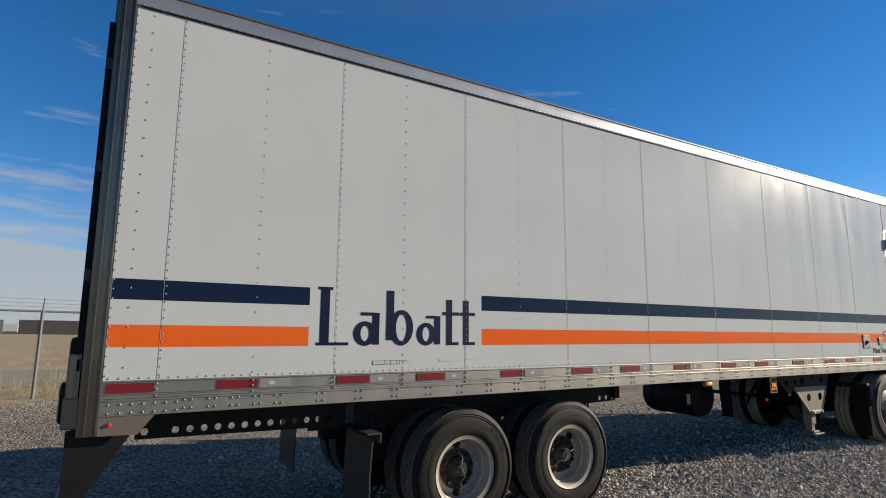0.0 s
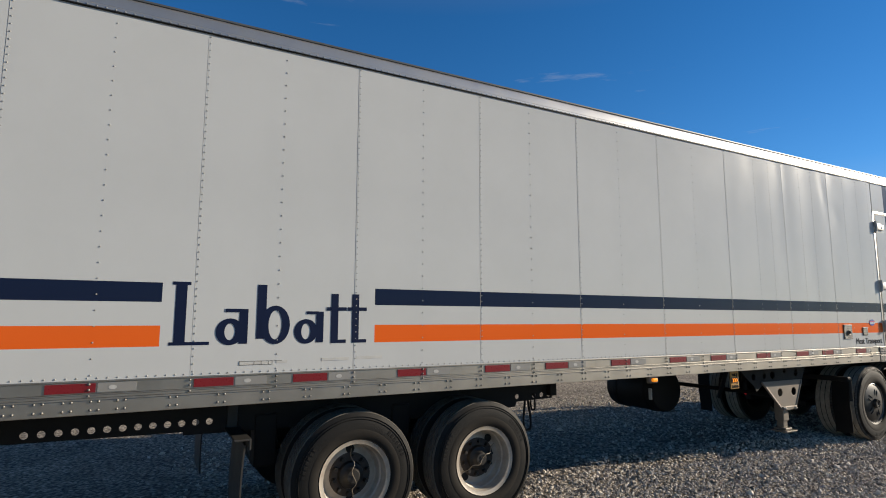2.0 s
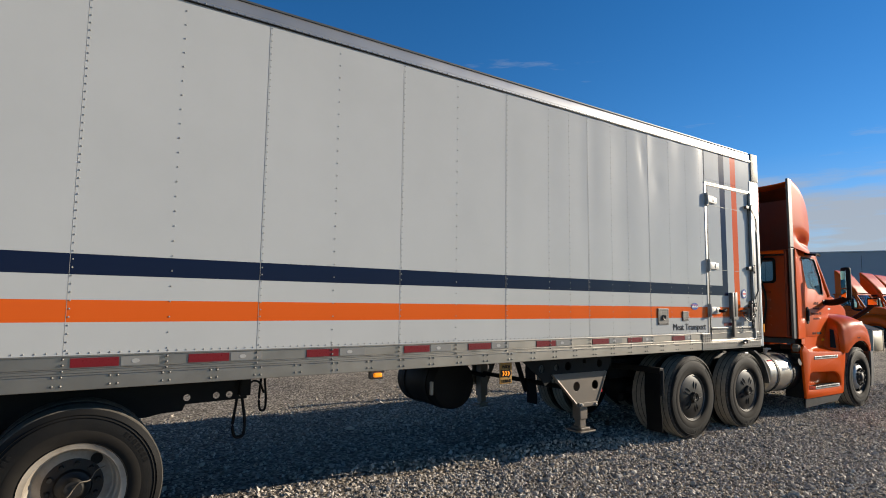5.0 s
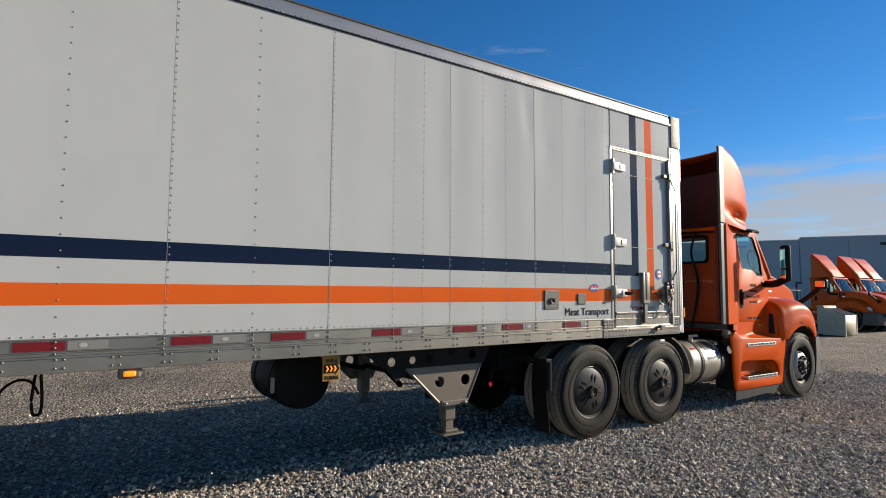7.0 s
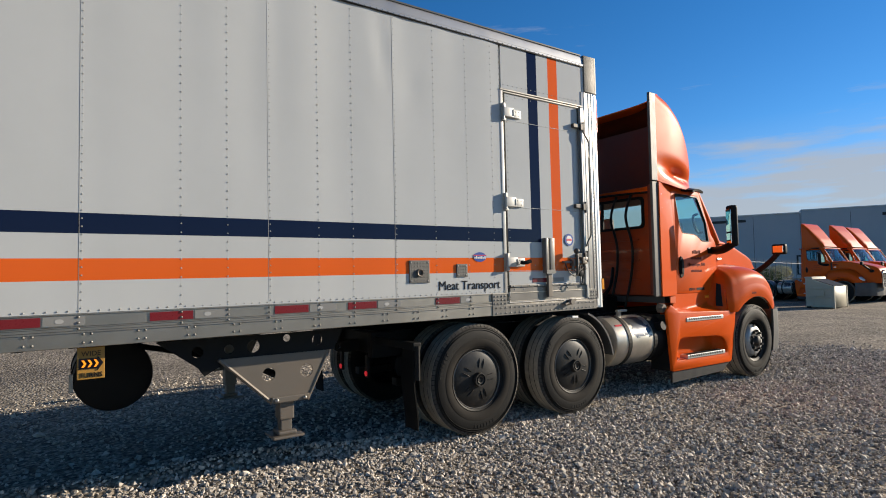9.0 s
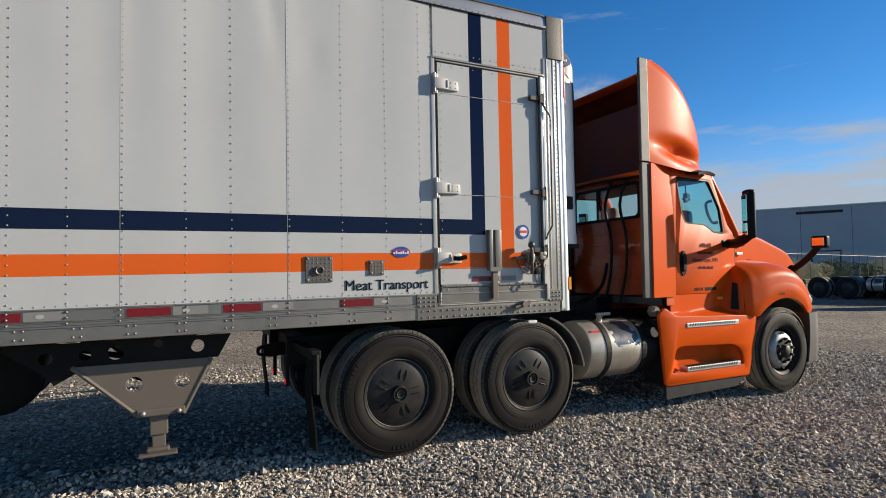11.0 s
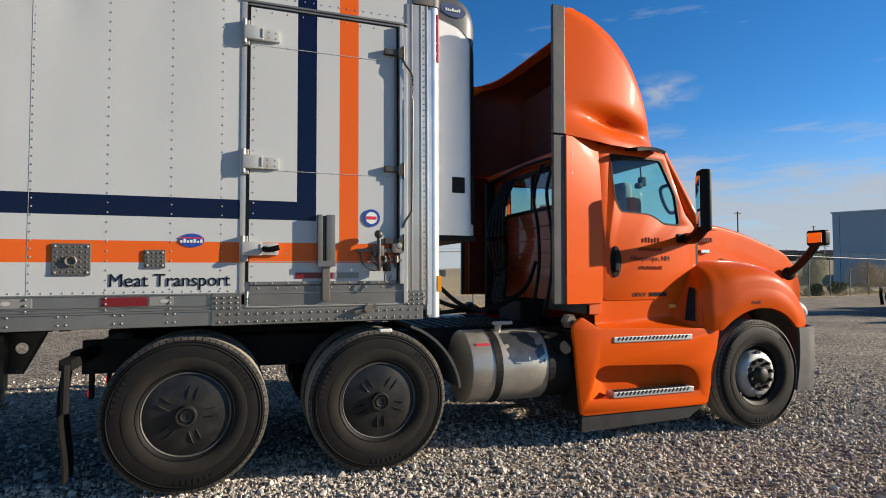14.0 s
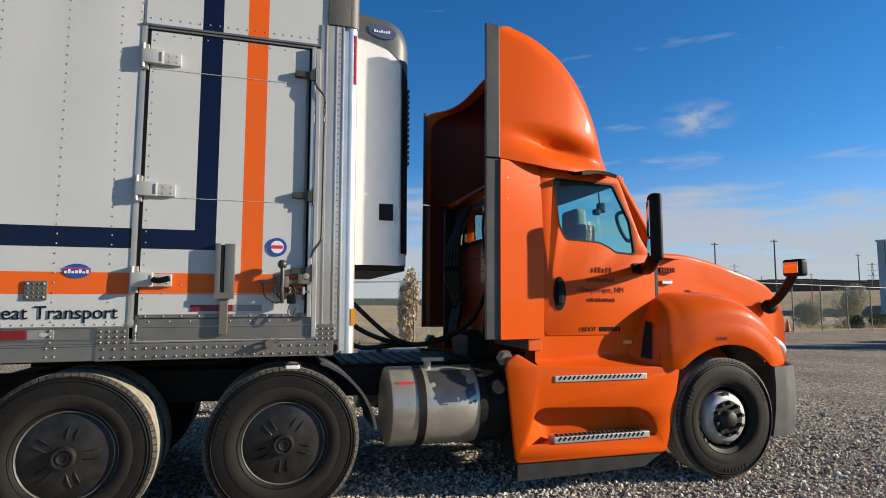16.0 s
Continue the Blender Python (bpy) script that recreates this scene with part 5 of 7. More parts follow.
    part("lamp_lens", bm, M_amber, ml, "lit amber lens", smooth=50)
    # crosswise fuel tank with bands
    bm = bm_new()
    lathe(bm, [(0.001, 1.25), (0.25, 1.25), (0.285, 1.265), (0.295, 1.3), (0.295, 2.08), (0.28, 2.12), (0.001, 2.13)], (7.81, 0, 0.655), n=40)
    ft = part("fuel_tank", bm, M_black, trailer, "black cylindrical fuel tank slung crosswise", smooth=40)
    for y in (1.45, 1.95):
        bm = bm_new()
        lathe(bm, [(0.296, y - 0.03), (0.303, y - 0.03), (0.303, y + 0.03), (0.296, y + 0.03)], (7.81, 0, 0.655), n=40, closed=True)
        part("tank_band", bm, M_black, ft)
    bm = bm_new()
    box(bm, 7.6, 8.02, 1.28, 2.1, 0.9, 1.056, 0.01)
    part("tank_cradle", bm, M_black, trailer)
    bm = bm_new()
    box(bm, 7.49, 7.52, 1.26, 1.3, 0.55, 0.7, 0.005)
    part("step_rung", bm, M_steel, ft)
    # turn sign with an arrow of lamps
    bm = bm_new()
    box(bm, 7.525, 7.678, 0.08, 0.092, 0.82, 1.025, 0.004)
    sg = part("turn_sign", bm, M_yellow, trailer, "yellow sign reading wide turns with an arrow")
    part("lettering", words("WIDE", 7.548, 0.97, 0.044, 0.078, 0.107), M_ink, sg)
    part("lettering", words("TURNS", 7.537, 0.832, 0.044, 0.078, 0.128), M_ink, sg)
    me = sheet([[(7.534, 0.955), (7.637, 0.955), (7.637, 0.97), (7.671, 0.921), (7.637, 0.872), (7.637, 0.887), (7.534, 0.887)]], 0.006, 0.078)
    part("arrow", me, M_ink, sg)
    for i in range(3):
        x = 7.549 + i * 0.034
        me = sheet([[(x, 0.944), (x + 0.013, 0.944), (x + 0.027, 0.921), (x + 0.013, 0.898), (x, 0.898), (x + 0.014, 0.921)]], 0.008, 0.074)
        part("amber_chevron", me, M_amber, sg, "lit amber chevron lamp")
    # landing gear
    for y, s in ((0.27, 1), (WID - 0.27, -1)):
        me = sheet([[(8.43, 0.835), (9.31, 0.83), (9.12, 0.445), (8.83, 0.455)], circle(8.805, 0.683, 0.055), circle(9.115, 0.683, 0.055)], 0.012, y, bevel=0.002)
        br = part("landing_gear", me, M_galv, trailer, "grey steel landing gear bracket with two round holes")
        bm = bm_new()
        tube(bm, [(8.43, y - s * 0.0, 0.835), (8.83, y, 0.455)], 0.016, 8)
        tube(bm, [(9.31, y, 0.83), (9.12, y, 0.445)], 0.016, 8)
        box(bm, 8.82, 9.13, y - 0.03, y + 0.03, 0.45, 0.5, 0.008)
        part("bracket_flange", bm, M_galv, br)
        bm = bm_new()
        box(bm, 8.9, 9.02, y + s * 0.03, y + s * 0.15, 0.3, 0.83, 0.008)
        part("upper_leg", bm, M_galv, br)
        bm = bm_new()
        box(bm, 8.915, 9.005, y + s * 0.045, y + s * 0.135, 0.19, 0.46, 0.006)
        part("lower_leg", bm, M_galv, br)
        bm = bm_new()
        box(bm, 8.83, 9.08, y - s * 0.04, y + s * 0.2, 0.165, 0.185, 0.006)
        box(bm, 8.88, 9.03, y - s * 0.0, y + s * 0.16, 0.185, 0.215, 0.01)
        part("foot", bm, M_galv, br)
        part("bolts", studs([(8.86, y - 0.03, 0.475), (9.09, y - 0.03, 0.47)], 0.018, 0.02), M_steel, br)
        me = sheet([[(8.0, 1.0), (9.45, 1.0), (9.36, 0.83), (8.52, 0.83), (8.33, 0.72), (8.28, 0.79)], circle(8.281, 0.904, 0.042), circle(8.507, 0.908, 0.036), circle(8.69, 0.914, 0.05), circle(8.957, 0.958, 0.03), circle(9.217, 0.923, 0.046)], 0.01, y + s * 0.016)
        part("wing_plate", me, M_black, br)
    bm = bm_new()
    cyl(bm, (8.96, 0.3, 0.62), (8.96, WID - 0.3, 0.62), 0.03, n=10)
    cyl(bm, (8.2, 0.6, 0.98), (8.96, 1.28, 0.5), 0.03, n=10)
    part("cross_brace", bm, M_black, trailer)
    for y in (WID - 0.5,):
        bm = bm_new()
        tube(bm, [(7.9, y, 0.85), (8.9, y, 0.6)], 0.028, 8)
        part("leg_brace", bm, M_black, trailer)
    bm = bm_new()
    box(bm, 10.2, 12.3, 0.4, WID - 0.4, 0.99, 1.056, 0.01)
    part("upper_coupler", bm, M_black, trailer)


def cooling_unit():
    # rounded shell on the nose
    def plan(u, out=0.0):
        a = math.pi * u
        y = WID / 2 - math.copysign(abs(math.cos(a)) ** 0.22, math.cos(a)) * (WID / 2 - 0.36 + out)
        return 12.42 + (0.60 + out) * abs(math.sin(a)) ** 0.3, y
    seam = lambda x: interp(x, [(12.42, 3.60), (12.57, 3.585), (12.82, 3.506), (12.90, 3.44), (12.95, 3.37), (13.03, 3.28)])
    crest = lambda x: interp(x, [(12.42, 3.81), (12.58, 3.797), (12.83, 3.763), (13.0, 3.70), (13.04, 3.64)])

    def shell(u, v):
        x, y = plan(u)
        return (x, y, 1.70 + (seam(x) + 0.01 - 1.70) * v)
    bm = bm_new()
    grid(bm, shell, 64, 10)
    un = part("cooling_unit", bm, M_unit_white, trailer, "white rounded refrigeration unit on the nose", smooth=50)

    def cap(u, v):
        k = 0.006 - 0.05 * max(0, v - 0.6) ** 2 * 4
        x, y = plan(u, k)
        return (x, y, seam(x) + (crest(x) - seam(x)) * v)
    bm = bm_new()
    grid(bm, cap, 64, 10)
    part("unit_top", bm, M_unit_dark, un, "dark grey unit top sweeping down to the front", smooth=50)
    bm = bm_new()
    box(bm, 12.42, 12.9, 0.42, WID - 0.42, 3.66, 3.74, 0.02)
    part("unit_lid", bm, M_unit_dark, un)

    def front(u, v):
        x, y = plan(0.19 + 0.62 * u, 0.008)
        return (x, y, 1.80 + (seam(x) - 1.80) * v)
    bm = bm_new()
    grid(bm, front, 48, 8)
    part("front_panel", bm, M_black, un, "black louvred front panel", smooth=50)
    bm = bm_new()
    box(bm, 12.42, 12.97, 0.40, WID - 0.40, 1.655, 1.705, 0.01)
    part("unit_base", bm, M_black, un)
    bm = bm_new()
    lathe(bm, [(0.5, -0.006), (0.5, 0.02)], (0, 0, 0), n=28)
    bmesh.ops.transform(bm, matrix=Matrix.Translation((12.757, 0.352, 3.647)) @ Matrix.Rotation(0.16, 4, "Y") @ Matrix.Diagonal((0.235, 1, 0.115, 1)), verts=bm.verts)
    ov = part("blue_oval", bm, M_blue_grey, un, "blue oval badge with pale bars")
    bm = bm_new()
    bars(bm, 12.685, 12.825, 3.634, 0.026, 0.343, n=7)
    part("white_bars", bm, M_label_white, ov)
    bm = bm_new()
    box(bm, 12.745, 12.86, 0.352, 0.4, 2.065, 2.2, 0.003)
    part("side_port", bm, M_black, un)
    bm = bm_new()
    for i in range(14):
        z = 2.6 + i * 0.05
        box(bm, 13.0, 13.05, 0.6, WID - 0.6, z, z + 0.025)
    part("grille_slats", bm, M_unit_dark, un)


side_panels()
trailer_rivets()
trailer_box()
side_shapes()
side_door()
rear_end()
running_gear()
cooling_unit()


# ---- tractor ----
def warp(me, f):
    for v in me.vertices:
        v.co = f(v.co)
    return me


def flank(x):
    """Half-width of the cab side at x."""
    return interp(x, [(13.5, 1.155), (13.65, 1.15), (14.06, 1.075), (15.3, 0.965)])


def lean(z):
    """How far the side leans in above the waist."""
    return 0.07 * max(0.0, (z - 1.95) / 0.75) ** 1.5


def build_tractor(plain=False):
    """The day cab; plain ones lack the side fairings and have a lower wedge on the roof."""
    tr = root("semi_tractor", pose(0, 5.32, 0), "glossy orange day-cab tractor with tall roof fairing, parked on gravel", "truck", "orange tractors")
    # -- chassis
    for y in (-0.43, 0.43):
        bm = bm_new()
        box(bm, 9.95, 16.4, y - 0.045, y + 0.045, 0.72, 0.97, 0.01)
        part("frame_rail", bm, M_black, tr, "black steel frame rail")
    for x in (10.1, 11.37, 12.6, 13.4):
        part("frame_crossbar", box(bm_new(), x - 0.08, x + 0.08, -0.43, 0.43, 0.74, 0.95, 0.01), M_black, tr)
    me = sheet([rounded([(9.765, 0.84), (9.9, 0.87), (10.05, 0.87), (10.05, 0.76), (9.9, 0.74), (9.765, 0.76)], 0.03), circle(9.81, 0.8, 0.022, 10)], 0.05, 0.0)
    part("tow_loop", me, M_black, tr)
    for x in (10.72, 12.035):
        bm = bm_new()
        cyl(bm, (x, -0.85, 0.51), (x, 0.85, 0.51), 0.09, n=18)
        bmesh.ops.create_uvsphere(bm, u_segments=16, v_segments=10, radius=0.22, matrix=Matrix.Translation((x, 0, 0.52)))
        for s in (-1, 1):
            cyl(bm, (x + 0.2, s * 0.43, 0.55), (x + 0.2, s * 0.43, 0.78), 0.12, n=14)
            box(bm, x - 0.5, x + 0.2, s * 0.43 - 0.05, s * 0.43 + 0.05, 0.42, 0.5, 0.01)
        part("drive_axle", bm, M_black, tr, smooth=40)
        for s in (-1, 1):
            wheel(tr, x, s * 1.19, 0.528, 0.52, s, "cover")
    bm = bm_new()
    cyl(bm, (15.755, -0.95, 0.52), (15.755, 0.95, 0.52), 0.06, n=14)
    part("steer_axle", bm, M_black, tr)
    for s in (-1, 1):
        wheel(tr, 15.755, s * 1.245, 0.52, 0.514, s, "steer", dual=False, w=0.29)
    # fifth wheel
    bm = bm_new()
    me = sheet([rounded([(10.95, -0.45), (11.7, -0.45), (11.85, 0), (11.7, 0.45), (10.95, 0.45), (10.95, 0.08), (11.2, 0), (10.95, -0.08)], 0.06)], 0.05, 1.02, "xy")
    bm.free()
    part("fifth_wheel", me, M_black, tr, "black greased fifth wheel plate")
    bm = bm_new()
    box(bm, 12.5, 13.7, -0.5, 0.5, 0.975, 0.99, 0.004)
    dp = part("deck_plate", bm, M_black, tr)
    for i in range(10):
        part("deck_rib", box(bm_new(), 12.55 + i * 0.11, 12.58 + i * 0.11, -0.48, 0.48, 0.99, 1.0), M_black, dp)
    # small lit lamps on the tail
    for y in (-0.31, 0.31):
        part("tail_lamp", cyl(bm_new(), (9.962, y, 0.55), (9.972, y, 0.55), 0.026, n=14), M_tail, tr, "small lit red tail lamp", smooth=40)
        part("lamp_bracket", box(bm_new(), 9.97, 10.0, y - 0.03, y + 0.03, 0.51, 0.73, 0.005), M_black, tr)
    # rear flaps
    for s in (-1, 1):
        bm = bm_new()
        grid(bm, lambda u, v: (10.02 - 0.02 * math.sin(v * 5), s * (0.98 + 0.22 * u), 0.86 - 0.7 * v), 2, 8)
        thicken(part("mud_flap", bm, M_flap, tr, "black rubber mud flap", smooth=60), 0.012)
        bm = bm_new()
        box(bm, 9.99, 10.07, min(s * 0.45, s * 1.2), max(s * 0.45, s * 1.2), 0.86, 0.93, 0.01)
        cyl(bm, (10.03, s * 1.2, 0.6), (10.03, s * 1.2, 0.9), 0.025, n=8)
        part("flap_hanger", bm, M_black, tr)
        # quarter fender ahead of the drive wheels
        bm = bm_new()
        def qf(u, v):
            a = radians(8 + 62 * v)
            return (12.06 + 0.635 * math.cos(a), s * (0.62 + 0.56 * u), 0.50 + 0.62 * math.sin(a))
        grid(bm, qf, 2, 14)
        thicken(part("quarter_fender", bm, M_grey_plastic, tr, "dull grey quarter fender", smooth=60), 0.02)
        # small white lamp on the fender
        part("fender_lamp", box(bm_new(), 12.03, 12.13, s * 1.13 - 0.04, s * 1.13 + 0.04, 1.03, 1.06, 0.01), M_label_white, tr)
    # -- fuel tanks
    for s in (-1, 1):
        bm = bm_new()
        lathe(bm, [(0.001, 12.80), (0.27, 12.80), (0.3, 12.81), (0.305, 12.83), (0.305, 13.55), (0.3, 13.57), (0.001, 13.57)], (0, s * 0.84, 0.69), axis="x", n=40)
        tk = part("fuel_tank", bm, M_tank, tr, "dull aluminium cylinder tank with a dark stain", smooth=35)
        bm = bm_new()
        lathe(bm, [(0.001, 13.56), (0.30, 13.56), (0.305, 13.58), (0.305, 13.76), (0.28, 13.79), (0.001, 13.79)], (0, s * 0.84, 0.69), axis="x", n=40)
        part("fluid_tank", bm, M_plastic, tr, "black plastic fluid tank", smooth=35)
        for x in (13.04, 13.53):
            bm = bm_new()
            lathe(bm, [(0.306, x - 0.03), (0.314, x - 0.03), (0.314, x + 0.03), (0.306, x + 0.03)], (0, s * 0.84, 0.69), axis="x", n=40, closed=True)
            part("tank_strap", bm, M_black, tk)
        bm = bm_new()
        cyl(bm, (13.63, s * 1.05, 0.83), (13.63, s * 1.19, 0.86), 0.055, n=18)
        part("filler_cap", bm, M_plastic, tr, "black round filler cap", smooth=40)
        bm = bm_new()
        cyl(bm, (13.13, s * 0.9, 0.98), (13.13, s * 0.92, 1.06), 0.03, n=12)
        box(bm, 13.08, 13.26, s * 0.92 - 0.02, s * 0.92 + 0.02, 1.04, 1.07, 0.008)
        part("tank_valve", bm, M_steel, tk)
        # stain patch that hugs the shell
        bm = bm_new()
        def stain(u, v):
            a = radians(8 + 58 * v)
            x = 13.11 + 0.36 * u
            return (x, s * (0.84 + 0.3065 * math.cos(a)), 0.69 + 0.3065 * math.sin(a))
        grid(bm, stain, 44, 36)
        kill = [f for f in bm.faces if 0.8 * noise.noise((f.calc_center_median().x * 9, f.calc_center_median().z * 11, 4.4)) + 0.4 * noise.noise((f.calc_center_median().x * 30, f.calc_center_median().z * 30, 2.0)) + 0.9 * math.hypot((f.calc_center_median().x - 13.29) / 0.2, (f.calc_center_median().z - 0.88) / 0.16) > 0.95]
        bmesh.ops.delete(bm, geom=kill, context="FACES")
        part("stain", bm, mat("wet_diesel_stain", (0.1, 0.105, 0.115), 0.28, 0.6, grain=0.2), tk)
        part("red_label", box(bm_new(), 12.86, 12.98, s * 1.06 - 0.015, s * 1.06 + 0.015, 0.885, 0.905), M_redink, tk)
    # -- side step panels
    for s in (-1, 1):
        rim = rounded([(13.70, 1.03), (13.78, 1.10), (13.95, 1.0), (15.29, 0.96), (15.22, 0.62), (15.13, 0.285), (13.78, 0.285)], 0.03)
        hole = rounded([(13.84, 0.39), (13.93, 0.665), (14.02, 0.695), (14.85, 0.665), (14.98, 0.62), (15.05, 0.52), (15.06, 0.40)], 0.06)
        me = sheet([rim, hole], 0.04, s * 1.185, bevel=0.012)
        sp = part("step_panel", me, M_orange, tr, "orange step fairing below the door", smooth=40)
        bm = bm_new()
        # recess: its back swells out to the rim behind the lower tread, under a deep lip
        def back(u, v):
            x, z = 13.8 + 1.29 * u, 0.37 + 0.35 * v
            e = max(0.0, min(1.0, (x - 13.83) / (0.2 + 0.16 * (1 - v))))
            f = max(0.0, min(1.0, (15.08 - x) / 0.16))
            e, f = e * e * (3 - 2 * e), f * f * (3 - 2 * f)
            top = max(0.0, (v - 0.7) / 0.3) ** 2
            return (x, s * (1.178 - 0.135 * min(f, max(e, 0.75 * top))), z)
        grid(bm, back, 48, 16)
        box(bm, 13.83, 15.06, min(s * 1.03, s * 1.17), max(s * 1.03, s * 1.17), 0.70, 0.72)
        box(bm, 13.83, 15.06, min(s * 1.03, s * 1.17), max(s * 1.03, s * 1.17), 0.35, 0.395)
        part("step_recess", bm, M_orange, sp, smooth=50)
        # small square hatch at the foot of the side fairing
        part("hatch", box(bm_new(), 13.93, 14.045, min(s * 1.09, s * (flank(13.99) + 0.012)), max(s * 1.09, s * (flank(13.99) + 0.012)), 1.122, 1.218, 0.004), M_orange_vinyl, sp, "small square orange hatch")
        # sloping ledge up to the door
        bm = bm_new()
        prof = [(1.2, 0.945), (1.19, 0.97), (1.13, 0.995), (1.06, 1.03), (0.985, 1.10), (0.975, 1.24), (0.9, 1.24), (0.9, 0.9)]
        grid(bm, lambda u, v: (13.99 + 1.26 * u, s * max(interp(v * (len(prof) - 1), list(enumerate([p[0] for p in prof]))), flank(13.99 + 1.26 * u) + 0.004 if v < 0.8 else 0), interp(v * (len(prof) - 1), list(enumerate([p[1] for p in prof]))) + 0.05 * max(0, 0.25 - u) * 1.4), 12, 21)
        part("sill", bm, M_orange, tr, smooth=40)
        for z, x0, x1 in ((0.905, 14.10, 14.96), (0.43, 14.09, 14.97)):
            bm = bm_new()
            box(bm, x0, x1, min(s * 1.10, s * 1.215), max(s * 1.10, s * 1.215), z - 0.026, z + 0.026, 0.008)
            st = part("step_tread", bm, M_tread_step, tr, "pale metal step tread with slots")
            bm = bm_new()
            n = 19
            for i in range(n):
                x = x0 + 0.05 + i * (x1 - x0 - 0.12) / (n - 1)
                M = Matrix.Translation((x, s * 1.216, z + 0.007)) @ Matrix.Rotation(0.75, 4, "Y")
                bmesh.ops.create_cube(bm, size=1, matrix=M @ Matrix.Diagonal((0.014, 0.004, 0.034, 1)))
                bmesh.ops.create_cube(bm, size=1, matrix=Matrix.Translation((x, s * 1.162, z + 0.027)) @ Matrix.Rotation(0.35 * s, 4, "Z") @ Matrix.Diagonal((0.024, 0.085, 0.004, 1)))
            part("tread_slot", bm, M_plastic, st)
        me = sheet([[(13.79, 0.28), (15.13, 0.28), (14.93, 0.165), (13.79, 0.135)]], 0.03, s * 1.17)
        part("side_skirt", me, M_skirt, tr, "dark grey plastic skirt under the steps")
        bm = bm_new()
        box(bm, 13.76, 13.8, min(s * 0.9, s * 1.17), max(s * 0.9, s * 1.17), 0.28, 0.98)
        part("panel_end", bm, M_black, sp)
        bm = bm_new()
        lathe(bm, [(0.001, -0.03), (0.05, -0.03), (0.065, 0.0), (0.065, 0.05), (0.001, 0.05)], (13.72, s * 1.12, 1.07), n=6)
        part("cab_mount", bm, M_galv, tr, "pale bracket end")
    # -- cab shell
    shear_side = lambda s: (lambda co: Vector((co.x, s * (flank(co.x) - lean(co.z)) + (co.y), co.z)))

    def dense(me):
        b = bmesh.new()
        b.from_mesh(me)
        bmesh.ops.triangulate(b, faces=[f for f in b.faces if len(f.verts) > 4])
        b.to_mesh(me)
        b.free()
        return me

    for s in (-1, 1):
        win = rounded([(14.21, 2.585), (14.84, 2.585), (15.0, 2.24), (15.035, 1.94), (14.82, 1.95), (14.74, 2.0), (14.64, 2.035), (14.30, 2.045), (14.235, 2.17)], 0.04)
        door = rounded([(14.085, 1.245), (14.085, 2.665), (14.89, 2.665), (15.10, 2.06), (15.235, 1.93), (15.235, 1.5), (15.12, 1.245)], 0.05)
        me = warp(dense(sheet([door, win], 0.03, 0.0, bevel=0.004)), shear_side(s))
        dr = part("door", me, M_orange, tr, "glossy orange cab door with side window", smooth=30)
        inner = [(14.52 + (x - 14.52) * 0.965, 2.27 + (z - 2.27) * 0.95) for x, z in win]
        me = warp(dense(sheet([win, inner], 0.036, 0.0)), shear_side(s))
        part("window_seal", me, M_plastic, dr)
        me = warp(dense(sheet([win], 0.004, 0.0)), shear_side(s))
        g = part("window_glass", me, M_glass, dr, "tinted side glass")
        g.visible_shadow = False
        # shut line behind and ahead of the door
        me = warp(dense(sheet([[(14.062, 1.23), (14.062, 2.68), (14.085, 2.68), (14.085, 1.23)]], 0.01, 0.0)), shear_side(s))
        part("shut_line", me, M_plastic, tr)
        me = warp(dense(sheet([[(15.232, 1.46), (15.232, 1.93), (15.256, 1.93), (15.256, 1.46)]], 0.012, 0.0)), shear_side(s))
        part("shut_line", me, M_plastic, tr)
        yy = s * (flank(14.23) + 0.018)
        bm = bm_new()
        lathe(bm, [(0.5, -0.02), (0.48, 0.012), (0.001, 0.012)], (0, 0, 0), n=20)
        bmesh.ops.transform(bm, matrix=Matrix.Translation((14.225, yy, 1.59)) @ Matrix.Diagonal((0.115, s, 0.29, 1)), verts=bm.verts)
        part("door_handle", bm, M_plastic, dr, "black recessed door handle", smooth=40)
        bm = bm_new()
        box(bm, 14.195, 14.25, yy - 0.03, yy + 0.03, 1.5, 1.68, 0.012)
        part("handle_grip", bm, M_plastic, dr)
        # writing on the door: a name, a line and a number as plain bars, the place and the code word as words
        bm = bm_new()
        for x0, x1, z, h, n in ((14.55, 14.78, 1.775, 0.05, 6), (14.5, 14.8, 1.695, 0.034, 12), (14.5, 14.8, 1.522, 0.034, 12)):
            w = (x1 - x0) / n
            for i in range(n):
                xx = x0 + i * w
                yk = s * (flank(xx) + 0.0175)
                box(bm, xx, xx + w * 0.45, yk - 0.002, yk + 0.002, z, z + h * (0.72 + 0.28 * math.sin(i * 2.1) ** 2))
        part("door_lettering", bm, M_maroon, dr, "small maroon bars of lettering")
        on_door = lambda co: Vector((co.x if s < 0 else 29.26 - co.x, s * (flank(co.x if s < 0 else 29.26 - co.x) + 0.0165) + co.y, co.z))
        part("door_lettering", warp(words("Albuquerque, NM", 14.395, 1.605, 0.068, 0, 0.49), on_door), M_maroon, dr, "maroon lettering naming the town")
        part("door_lettering", warp(words("USDOT", 14.42, 1.272, 0.052, 0, 0.17), on_door), M_ink, dr, "black code word")
        bm = bm_new()
        for i in range(7):
            xx = 14.625 + i * 0.032
            yk = s * (flank(xx) + 0.0175)
            box(bm, xx, xx + 0.022, yk - 0.002, yk + 0.002, 1.272, 1.308)
        part("number_bars", bm, M_ink, dr, "row of black bars")
        bm = bm_new()
        yk = s * (flank(15.38) - 0.035)
